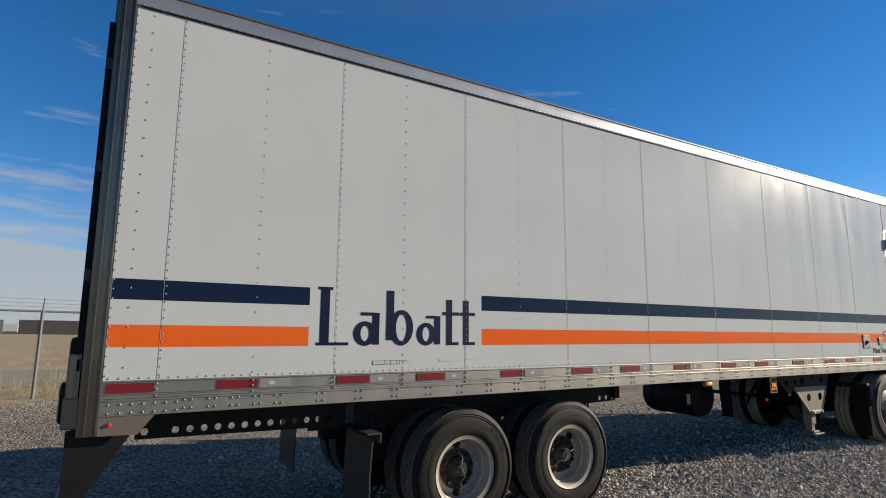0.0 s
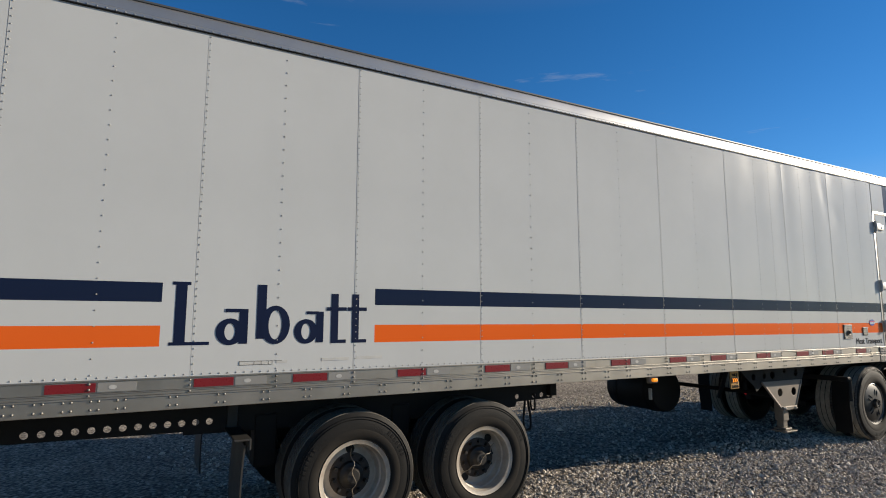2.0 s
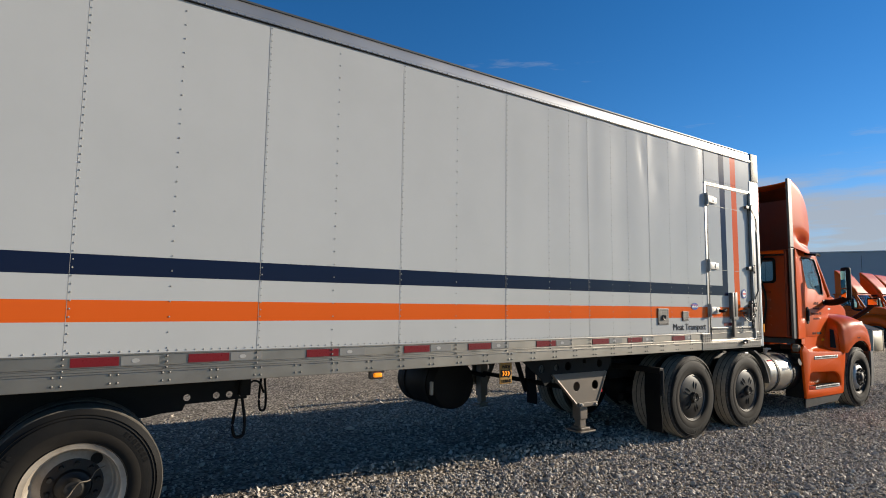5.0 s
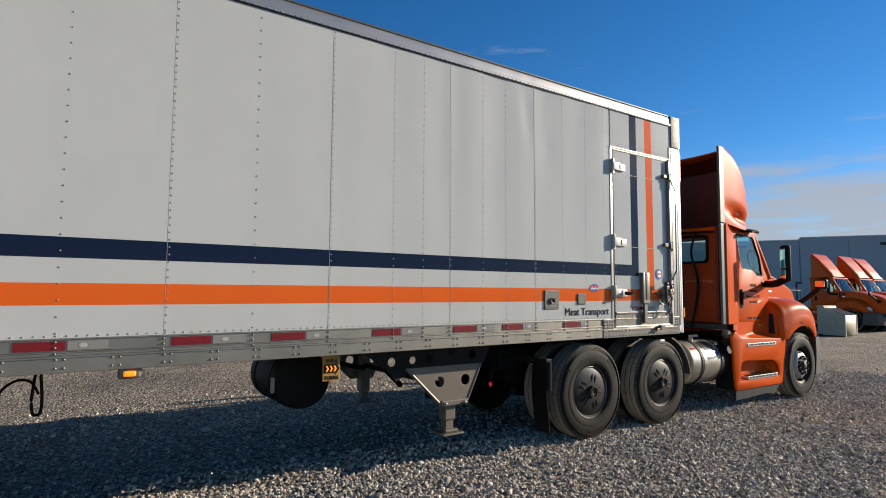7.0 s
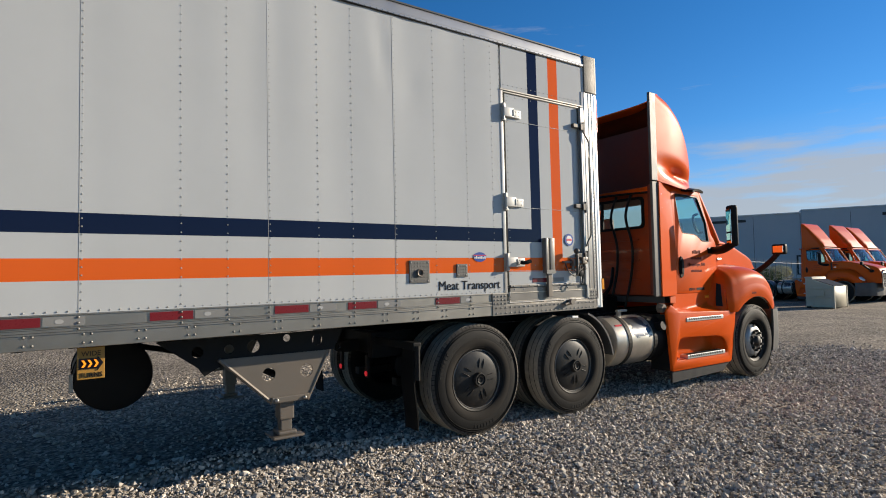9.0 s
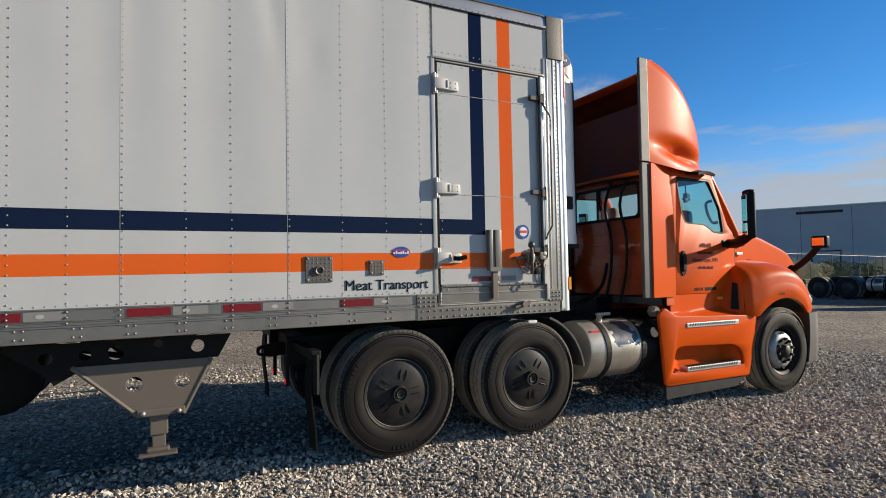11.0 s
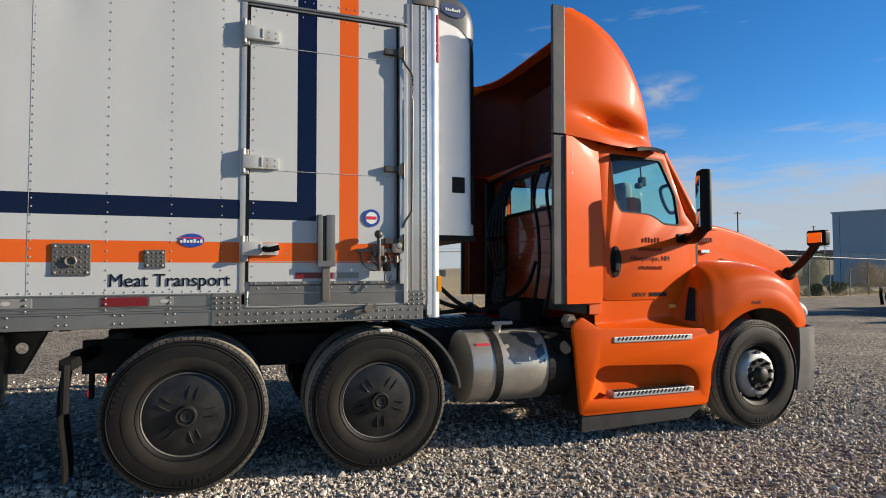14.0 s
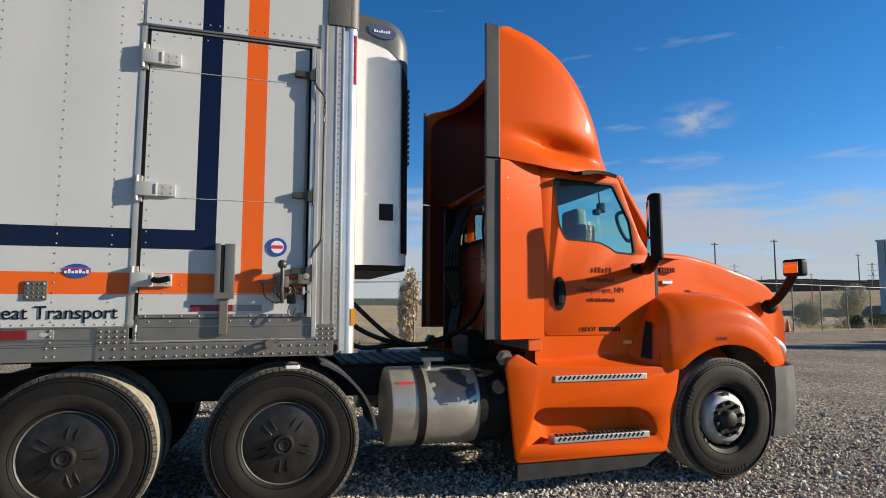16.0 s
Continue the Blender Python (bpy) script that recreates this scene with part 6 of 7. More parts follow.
        if not plain:
            # side fairing behind the door
            bm2 = bm_new()
            grid(bm2, lambda u, v: (13.65 + 0.415 * u, s * (flank(13.65 + 0.415 * u) + 0.012 - lean(1.22 + 1.45 * v) * u), 1.22 + 1.45 * v), 10, 12)
            sf = part("side_fairing", bm2, M_orange, tr, "orange side fairing panel behind the door", smooth=60)
            thicken(sf, 0.02 , -1.0 if s > 0 else 1.0)
            part("screws", studs([(13.72, -flank(13.72) - 0.022, z) for z in (1.42, 1.62, 2.35, 2.52)] + [(14.0, -flank(14.0) - 0.022, z) for z in (1.45, 2.05)], 0.012, 0.006, 8) if s < 0 else studs([(13.72, flank(13.72) - 0.1, 1.4)], 0.002, 0.001), M_alu, sf)
            bm2 = bm_new()
            x_r = 13.535 if s < 0 else 13.61
            box(bm2, x_r, 13.655, min(s * 1.13, s * 1.166), max(s * 1.13, s * 1.166), 1.22, 2.67, 0.006)
            part("rubber_edge", bm2, M_grey_plastic, sf, "grey rubber trailing edge")
            bm2 = bm_new()
            box(bm2, x_r, 13.655, min(s * 1.13, s * 1.166), max(s * 1.13, s * 1.166), 2.685, 3.812, 0.006)
            part("rubber_edge", bm2, M_grey_plastic, tr, "grey rubber trailing edge of the roof fairing")
            # inside face of the extender
            bm2 = bm_new()
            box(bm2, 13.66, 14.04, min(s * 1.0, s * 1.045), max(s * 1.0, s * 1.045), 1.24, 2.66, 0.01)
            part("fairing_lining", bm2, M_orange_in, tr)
        else:
            me = warp(dense(sheet([rounded([(13.98, 1.22), (13.98, 2.67), (14.075, 2.67), (14.075, 1.22)], 0.03)], 0.03, 0.0)), shear_side(s))
            part("cab_corner", me, M_orange, tr)
    # rear wall with window
    rw = [(-1.05, 1.2), (1.05, 1.2), (1.05, 2.68), (-1.05, 2.68)]
    wn_ = rounded([(-0.72, 2.13), (0.72, 2.13), (0.72, 2.57), (-0.72, 2.57)], 0.07)
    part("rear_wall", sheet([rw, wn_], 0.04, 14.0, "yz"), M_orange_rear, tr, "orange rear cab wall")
    seal_in = rounded([(-0.68, 2.165), (0.68, 2.165), (0.68, 2.535), (-0.68, 2.535)], 0.06)
    part("rear_window_seal", sheet([wn_, seal_in], 0.05, 13.985, "yz"), M_plastic, tr)
    g = part("rear_window", sheet([wn_], 0.005, 13.995, "yz"), M_glass_clear, tr, "rear cab window")
    g.visible_shadow = False
    part("rear_window_divider", box(bm_new(), 13.965, 13.99, -0.02, 0.02, 2.15, 2.55), M_plastic, tr)
    # roof skin, rear rail
    bm = bm_new()
    box(bm, 13.98, 14.86, -0.94, 0.94, 2.63, 2.70, 0.03)
    part("cab_roof", bm, M_orange, tr)
    bm = bm_new()
    box(bm, 13.9, 14.0, -1.05, 1.05, 2.62, 2.68, 0.015)
    part("roof_crossbar", bm, M_orange, tr)
    bm = bm_new()
    box(bm, 13.98, 15.25, -0.98, 0.98, 1.12, 1.22)
    part("cab_floor", bm, M_interior, tr)
    # cowl under the windscreen and pillars
    ws = lambda u, v: (14.93 + 0.42 * (1 - v) + 0.10 * (1 - (2 * u - 1) ** 2), (2 * u - 1) * (0.96 - 0.09 * v) , 1.93 + 0.72 * v)
    bm = bm_new()
    grid(bm, lambda u, v: ws(0.03 + 0.94 * u, v), 16, 6)
    g = part("windscreen", bm, M_glass, tr, "tinted curved windscreen", smooth=60)
    g.visible_shadow = False
    for s in (-1, 1):
        bm = bm_new()
        tube(bm, [(14.9, s * 0.9, 2.655), (15.1, s * 0.93, 2.3), (15.3, s * 0.955, 1.94)], 0.055, 10)
        part("pillar", bm, M_orange, tr, smooth=60)
    bm = bm_new()
    box(bm, 14.9, 15.0, -0.9, 0.9, 2.61, 2.68, 0.02)
    part("screen_header", bm, M_orange, tr)
    bm = bm_new()
    grid(bm, lambda u, v: (15.1 + 0.45 * u, (2 * v - 1) * 0.97, 1.95 - 0.03 * u + 0.03 * (1 - (2 * v - 1) ** 2)), 4, 12)
    part("cowl", bm, M_plastic, tr, smooth=60)
    bm = bm_new()
    box(bm, 15.18, 15.3, -0.95, 0.95, 1.15, 1.93)
    part("firewall", bm, M_interior, tr)
    # sun visor brows at the roof edge
    for s in (-1, 1):
        bm = bm_new()
        grid(bm, lambda u, v: (14.40 + 0.40 * u, s * (0.98 + 0.2 * v * (1 - 0.45 * u)), 2.66 + 0.035 * math.sin(u * 2.6) - 0.04 * v), 6, 4)
        thicken(part("visor", bm, M_plastic, tr, "black brow over the side window", smooth=60), 0.03)
    # -- interior
    for y in (-0.56, 0.52):
        bm = bm_new()
        box(bm, 14.6, 14.76, y - 0.25, y + 0.25, 1.6, 2.24, 0.06)
        box(bm, 14.62, 15.1, y - 0.26, y + 0.26, 1.45, 1.62, 0.05)
        box(bm, 14.6, 14.73, y - 0.15, y + 0.15, 2.2, 2.4, 0.06, 4)
        part("seat", bm, M_seat, tr, "pale grey cab seat")
    bm = bm_new()
    box(bm, 14.98, 15.3, -0.95, 0.95, 1.55, 1.93, 0.05)
    part("dashboard", bm, M_interior, tr)
    bm = bm_new()
    lathe(bm, [(0.2, -0.012), (0.215, 0), (0.2, 0.012), (0.185, 0)], (0, 0, 0), axis="z", n=28, closed=True)
    cyl(bm, (-0.19, 0, 0), (0.19, 0, 0), 0.014, n=8)
    cyl(bm, (0, 0, 0), (0, 0.19, 0), 0.014, n=8)
    bmesh.ops.transform(bm, matrix=Matrix.Translation((14.82, 0.52, 2.0)) @ Matrix.Rotation(radians(-38), 4, "Y"), verts=bm.verts)
    part("steering_wheel", bm, M_plastic, tr, "black steering wheel", smooth=40)
    bm = bm_new()
    box(bm, 14.96, 15.04, -0.54, -0.48, 2.40, 2.50, 0.02)
    cyl(bm, (14.98, -0.52, 2.48), (14.97, -0.52, 2.6), 0.008, n=8)
    box(bm, 14.9, 14.97, -0.56, -0.5, 2.37, 2.43, 0.02)
    part("dash_camera", bm, M_plastic, tr)
    part("headliner", box(bm_new(), 14.03, 14.92, -0.9, 0.9, 2.585, 2.62), M_interior, tr)
    for s in (-1, 1):
        bm = bm_new()
        tube(bm, [(15.02, s * 0.86, 2.36), (14.97, s * 0.82, 2.33), (15.0, s * 0.81, 2.22), (15.07, s * 0.82, 2.1), (15.12, s * 0.86, 2.1)], 0.018, 8)
        part("grab_handle", bm, M_plastic, tr, smooth=60)
    if plain:
        # -- roof wedge
        def wedge(u, v):
            x = 13.98 + 0.95 * u
            y, z = hoop(v, 0.9 - 0.12 * u, interp(u, [(0, 3.95), (0.08, 3.9), (0.35, 3.62), (0.75, 3.12), (1, 2.74)]), 2.66, 0.08 + 0.3 * u)
            return (x, y, z)
        bm = bm_new()
        grid(bm, wedge, 24, 40)
        thicken(part("roof_fairing", bm, M_orange, tr, "orange wedge-shaped roof fairing", smooth=60), 0.015, 0)
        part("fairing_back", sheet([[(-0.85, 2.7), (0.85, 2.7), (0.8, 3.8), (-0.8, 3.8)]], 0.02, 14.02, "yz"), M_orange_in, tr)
    else:
        # -- roof fairing
        top_line = [(13.6, 3.835), (13.9, 3.83), (14.2, 3.765), (14.45, 3.62), (14.65, 3.395), (14.80, 3.11), (14.9, 2.86), (14.95, 2.66)]
        wide = [(13.6, 1.155), (13.95, 1.14), (14.3, 1.09), (14.6, 1.0), (14.8, 0.88), (14.95, 0.74)]

        def fairing(u, v):
            w0 = hoop(v, 1.0, 1.0, 0.0, 0.12)[0]
            x0 = 13.655 + 0.30 * (1 - abs(w0) ** 6)
            x = x0 + (14.95 - x0) * (1 - (1 - u) ** 1.35)
            w, t = smooth(x, wide), smooth(x, top_line)
            zb = 2.685 - 0.045 * min(1, max(0, (x - 13.65) / 0.5))
            t = max(t, zb + 0.004)
            y, z = hoop(v, w, t, zb, 0.06 + 0.5 * u ** 0.8)
            dish = 0.13 * math.exp(-((x - 14.25) / 0.36) ** 2 - ((z - 2.86 + 0.12 * (x - 14.1)) / 0.085) ** 2)
            y -= math.copysign(dish, y) * (1 if abs(y) > 0.3 else 0)
            return (x, y, z)
        bm = bm_new()
        grid(bm, fairing, 56, 96)
        thicken(part("roof_fairing", bm, M_orange, tr, "tall glossy orange roof fairing", smooth=60), 0.015, 0)
        bm = bm_new()
        def inner(u, v):
            k = 0.97 - 0.22 * u ** 2
            y, z = hoop(v, 1.12 * k, 2.69 + 1.08 * k, 2.69, 0.15)
            return (13.69 + 0.3 * (1 - abs(hoop(v, 1.0, 1.0, 0.0, 0.12)[0]) ** 6) + 0.6 * u, y, z)
        grid(bm, inner, 10, 40)
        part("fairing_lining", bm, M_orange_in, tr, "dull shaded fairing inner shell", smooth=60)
        # dark sheet added to hide the fairing's bright inside
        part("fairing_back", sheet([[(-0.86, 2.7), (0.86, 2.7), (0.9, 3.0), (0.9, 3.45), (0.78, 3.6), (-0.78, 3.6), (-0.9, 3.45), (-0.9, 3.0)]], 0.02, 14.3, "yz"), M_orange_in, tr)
    # -- hood
    crown = [(15.2, 2.0), (15.6, 2.0), (16.0, 1.955), (16.4, 1.865), (16.84, 1.74), (17.04, 1.62), (17.13, 1.4)]
    hw = [(15.2, 0.93), (15.6, 0.86), (16.0, 0.78), (16.4, 0.72), (16.8, 0.66), (17.0, 0.60)]

    def hood(u, v):
        x = 15.19 + 1.94 * u
        w, t = smooth(x, hw), smooth(x, crown)
        y, z = hoop(v, w, t, 0.95, 0.025)
        z -= 0.025 * (y / w) ** 2
        ridge = 0.008 * math.exp(-((abs(y) - w * 0.72) / 0.08) ** 2) * max(0, math.sin(math.pi * u)) if z > t - 0.2 else 0
        nose = 0.06 * (1 - (y / w) ** 2) * u ** 4
        return (x + nose, y, z + ridge)
    bm = bm_new()
    grid(bm, hood, 40, 64)
    thicken(part("hood", bm, M_orange, tr, "glossy orange sloping hood", smooth=30), 0.012, 0)
    # grille and front
    me = sheet([rounded([(-0.42, 0.75), (0.42, 0.75), (0.46, 1.42), (0.36, 1.5), (-0.36, 1.5), (-0.46, 1.42)], 0.06)], 0.04, 17.12, "yz")
    part("grille", me, M_plastic, tr, "black grille with bright rim")
    for i in range(6):
        bm = bm_new()
        box(bm, 17.14, 17.16, -0.4, 0.4, 0.82 + i * 0.11, 0.84 + i * 0.11)
        part("grille_bar", bm, M_chrome, tr)
    rim_o = rounded([(-0.46, 0.72), (0.46, 0.72), (0.5, 1.44), (0.39, 1.54), (-0.39, 1.54), (-0.5, 1.44)], 0.06)
    part("grille_rim", sheet([rim_o, rounded([(-0.42, 0.75), (0.42, 0.75), (0.46, 1.42), (0.36, 1.5), (-0.36, 1.5), (-0.46, 1.42)], 0.06)], 0.05, 17.14, "yz"), M_chrome, tr)
    # -- fenders: wide rounded shells with wheel arches
    for s in (-1, 1):
        topf = [(15.12, 1.42), (15.13, 1.47), (15.16, 1.535), (15.27, 1.59), (15.5, 1.612), (15.7, 1.615), (15.95, 1.59), (16.2, 1.485), (16.4, 1.27), (16.55, 1.07), (16.6, 0.98), (16.62, 0.95)]
        outf = [(15.12, 1.175), (15.2, 1.215), (15.5, 1.255), (15.9, 1.265), (16.2, 1.24), (16.45, 1.16), (16.62, 1.02)]

        def arch(x):
            d = 0.66 ** 2 - (x - 15.78) ** 2
            return max(0.955, 0.5 + math.sqrt(d)) if d > 0 else 0.955
        def fender(u, v):
            x = 15.12 + 1.5 * u
            zt, yo, za = smooth(x, topf), smooth(x, outf), arch(x)
            za = min(za, zt - 0.02)
            # v: from the inner top over the shoulder to the arch edge
            if v < 0.5:
                a = v / 0.5 * math.pi / 2
                y = 0.55 + (yo - 0.55) * math.sin(a) ** 0.8
                z = za + (zt - za) * (0.42 + 0.58 * math.cos(a) ** 0.62) + 0.02 * (1 - v / 0.5)
            else:
                k = (v - 0.5) / 0.5
                y = yo + 0.012 * math.sin(k * math.pi)
                z = za + (zt - za) * 0.42 * (1 - k)
            return (x, s * y, z)
        bm = bm_new()
        grid(bm, fender, 52, 32)
        fd = part("fender", bm, M_orange, tr, "rounded orange front fender", smooth=60)
        thicken(fd, 0.02, 0)
        # arch lip and dark liner
        bm = bm_new()
        def lip(u, v):
            x = 15.30 + 0.97 * u
            return (x, s * (interp(x, outf) - 0.02 - 0.5 * v), arch(x) - 0.01 + 0.03 * v)
        grid(bm, lip, 30, 4)
        part("wheel_arch", bm, M_plastic, fd, smooth=60)
        # flat rear face of the fender down to the steps, with its dark vent
        lo_in, hi_in, lo_out, hi_out = (Vector(p) for p in ((14.84, 0.985, 0.99), (15.12, 0.97, 1.46), (15.125, 1.18, 0.957), (15.125, 1.155, 1.41)))
        face = lambda u, v: (lo_in.lerp(lo_out, u)).lerp(hi_in.lerp(hi_out, u), v)
        bm = bm_new()
        grid(bm, lambda u, v: (face(u, v).x, s * face(u, v).y, face(u, v).z), 6, 8)
        part("fender_skirt", bm, M_orange, fd)
        # black plate standing for the shade inside the vent's recess
        bm = bm_new()
        grid(bm, lambda u, v: (face(0.5 + 0.3 * u - 0.1 * v, 0.16 + 0.66 * v).x - 0.012, s * (face(0.5 + 0.3 * u - 0.1 * v, 0.16 + 0.66 * v).y + 0.012), face(0.5 + 0.3 * u - 0.1 * v, 0.16 + 0.66 * v).z), 3, 4)
        thicken(part("fender_vent", bm, M_black, fd, "dark slot behind the fender"), 0.01)
        # headlamp
        bm = bm_new()
        bmesh.ops.create_uvsphere(bm, u_segments=18, v_segments=10, radius=1, matrix=Matrix.Translation((16.5, s * 1.0, 1.13)) @ Matrix.Rotation(0.6, 4, "Y") @ Matrix.Diagonal((0.16, 0.14, 0.075, 1)))
        part("headlamp", bm, M_lens, tr, "clear swept headlamp", smooth=60)
        # side marker, badge and number bars
        bm = bm_new()
        yk = s * (flank(14.93) + 0.012)
        box(bm, 14.87, 14.96, yk - 0.012, yk + 0.012, 1.155, 1.195, 0.01)
        part("side_marker", bm, M_amber_dim, tr, "amber marker lamp")
        bm = bm_new()
        for i in range(6):
            xx = 15.62 + i * 0.02
            yk = s * (interp(xx, outf) + 0.021)
            box(bm, xx, xx + 0.013, yk - 0.003, yk + 0.002, 1.20, 1.228)
        part("number_bars", bm, M_maroon, fd)
        bm = bm_new()
        yk = s * 0.905
        box(bm, 15.36, 15.47, yk - 0.03, yk + 0.03, 1.69, 1.725, 0.006)
        part("hood_badge", bm, M_chrome, tr, "small bright badge")
        bm = bm_new()
        for i in range(6):
            box(bm, 15.34 + i * 0.028, 15.36 + i * 0.028, yk - 0.032, yk + 0.028, 1.8, 1.845)
        part("number_bars", bm, M_maroon, tr)
        # bumper corner
        bm = bm_new()
        def bump(u, v):
            a = u * 1.0
            pts = [(16.30, 1.215), (16.45, 1.205), (16.62, 1.13), (16.80, 0.9), (16.92, 0.55), (16.97, 0.0)]
            i = a * (len(pts) - 1)
            x = interp(i, list(enumerate([p[0] for p in pts])))
            y = interp(i, list(enumerate([p[1] for p in pts])))
            z0, z1 = 0.335, 0.95
            x -= 0.05 * v ** 2 * (1 - a)
            return (x + 0.015 * math.sin(v * math.pi), s * y, z1 + (z0 - z1) * v)
        grid(bm, bump, 24, 8)
        thicken(part("bumper", bm, M_grey_plastic, tr, "grey plastic wrap-round bumper", smooth=60), 0.03, 0)
        # main mirror on its arm
        TM = Matrix.Translation((14.94, s * 1.4, 0)) @ Matrix.Rotation(radians(26 * s), 4, "Z")
        bm = bm_new()
        box(bm, -0.052, 0.052, -0.068, 0.068, 1.86, 2.42, 0.04, 4)
        bmesh.ops.transform(bm, matrix=TM, verts=bm.verts)
        mi = part("door_mirror", bm, M_plastic, tr, "tall black door mirror", smooth=50)
        for z0, z1 in ((2.06, 2.36), (1.9, 2.04)):
            bm = bm_new()
            box(bm, -0.058, -0.05, -0.05, 0.05, z0, z1, 0.003)
            bmesh.ops.transform(bm, matrix=TM, verts=bm.verts)
            part("mirror_glass", bm, M_mirror, mi)
        bm = bm_new()
        tube(bm, [(15.14, s * 0.96, 1.83), (15.08, s * 1.1, 1.82), (15.0, s * 1.25, 1.84), (14.93, s * 1.4, 1.9)], 0.056, 10)
        part("mirror_arm", bm, M_plastic, mi, smooth=60)
        bm = bm_new()
        box(bm, 14.98, 15.2, min(s * 0.96, s * 1.02), max(s * 0.96, s * 1.02), 1.78, 1.87, 0.02)
        part("arm_base", bm, M_plastic, mi)
        # hood mirror
        bm = bm_new()
        tube(bm, [(16.8, s * 0.74, 1.5), (16.77, s * 0.88, 1.58), (16.68, s * 1.08, 1.71), (16.62, s * 1.2, 1.81)], 0.042, 10)
        am = part("hood_mirror", bm, M_plastic, tr, "small mirror on a black stalk on the hood", smooth=60)
        bm = bm_new()
        box(bm, 16.565, 16.66, min(s * 1.12, s * 1.32), max(s * 1.12, s * 1.32), 1.775, 1.935, 0.03, 4)
        part("mirror_housing", bm, M_plastic, am, smooth=50)
        bm = bm_new()
        box(bm, 16.557, 16.567, min(s * 1.145, s * 1.295), max(s * 1.145, s * 1.295), 1.805, 1.908, 0.004)
        part("mirror_glass", bm, M_mirror, am)
        bm = bm_new()
        bmesh.ops.create_uvsphere(bm, u_segments=14, v_segments=8, radius=1, matrix=Matrix.Translation((16.82, s * 0.72, 1.49)) @ Matrix.Diagonal((0.1, 0.045, 0.075, 1)))
        part("stalk_base", bm, M_plastic, am, smooth=60)
    # exhaust and air lines behind the cab
    bm = bm_new()
    cyl(bm, (13.82, 0.75, 1.0), (13.82, 0.75, 2.55), 0.06, n=14)
    part("stack_pipe", bm, M_plastic, tr, smooth=40)
    bm = bm_new()
    for y, z in ((-0.55, 2.62), (-0.30, 2.6)):
        tube(bm, [(13.93, y, z), (13.86, y + 0.05, 2.3), (13.85, y - 0.05, 1.9), (13.88, y, 1.5), (13.85, y + 0.1, 1.05)], 0.018, 8)
    part("coiled_line", bm, M_hose, tr, "black air lines hanging behind the cab", smooth=60)
    bm = bm_new()
    box(bm, 13.7, 13.95, -0.25, 0.25, 0.98, 1.2, 0.02)
    part("line_box", bm, M_black, tr)
    if not plain:
        # pressed ribs across the rear wall and the bundle of coiled lines by the far corner
        for z in (1.42, 1.56, 1.70, 1.84, 1.98):
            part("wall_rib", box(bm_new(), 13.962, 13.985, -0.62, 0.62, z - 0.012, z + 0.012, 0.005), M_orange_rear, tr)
        for k in range(5):
            bm = bm_new()
            y = 0.36 + 0.06 * k
            tube(bm, [(13.95, y, 2.55), (13.85, y + 0.03, 2.3), (13.8 - 0.02 * k, y - 0.04, 1.9), (13.84, y + 0.02, 1.5), (13.78, y - 0.05, 1.2), (13.84, y - 0.1, 1.02)], 0.026, 8)
            part("coiled_line", bm, M_hose, tr, smooth=60)
        bm = bm_new()
        tube(bm, [(13.93, -0.95, 2.6), (13.88, 0.0, 2.63), (13.93, 0.95, 2.6)], 0.016, 8)
        part("line_rail", bm, M_black, tr)
    return tr


build_tractor()

# hoses between the tractor and the trailer's nose
for k in range(3):
    bm = bm_new()
    tube(bm, [(12.46, 4.75 + 0.08 * k, 1.62 - 0.14 * k), (12.62, 4.74 + 0.08 * k, 1.45 - 0.16 * k), (12.95, 4.78 + 0.06 * k, 1.19 - 0.03 * k), (13.3, 4.85 + 0.05 * k, 1.15), (13.7, 5.0, 1.32), (13.88, 5.08, 1.6)], 0.02, 8)
    ob = part("air_hose", bm, M_hose, smooth=60)
    tagged(ob, "black rubber air hose slung from trailer nose to cab", "hose", "coupling hoses")

# the parked row
plain = build_tractor(True)
for x, y in ((41.85, 11.0), (44.45, 11.2)):
    c = copy_thing(plain, pose(x, y, 0, 0, 0, -90) @ Matrix.Translation((-15.76, 0, 0)))
    tagged(c, "orange day-cab tractor parked without a trailer in a row", "truck", "orange tractors")
plain.matrix_basis = pose(39.25, 11.25, 0, 0, 0, -90) @ Matrix.Translation((-15.76, 0, 0))
tagged(plain, "orange day-cab tractor parked without a trailer beside a dumpster", "truck", "orange tractors")


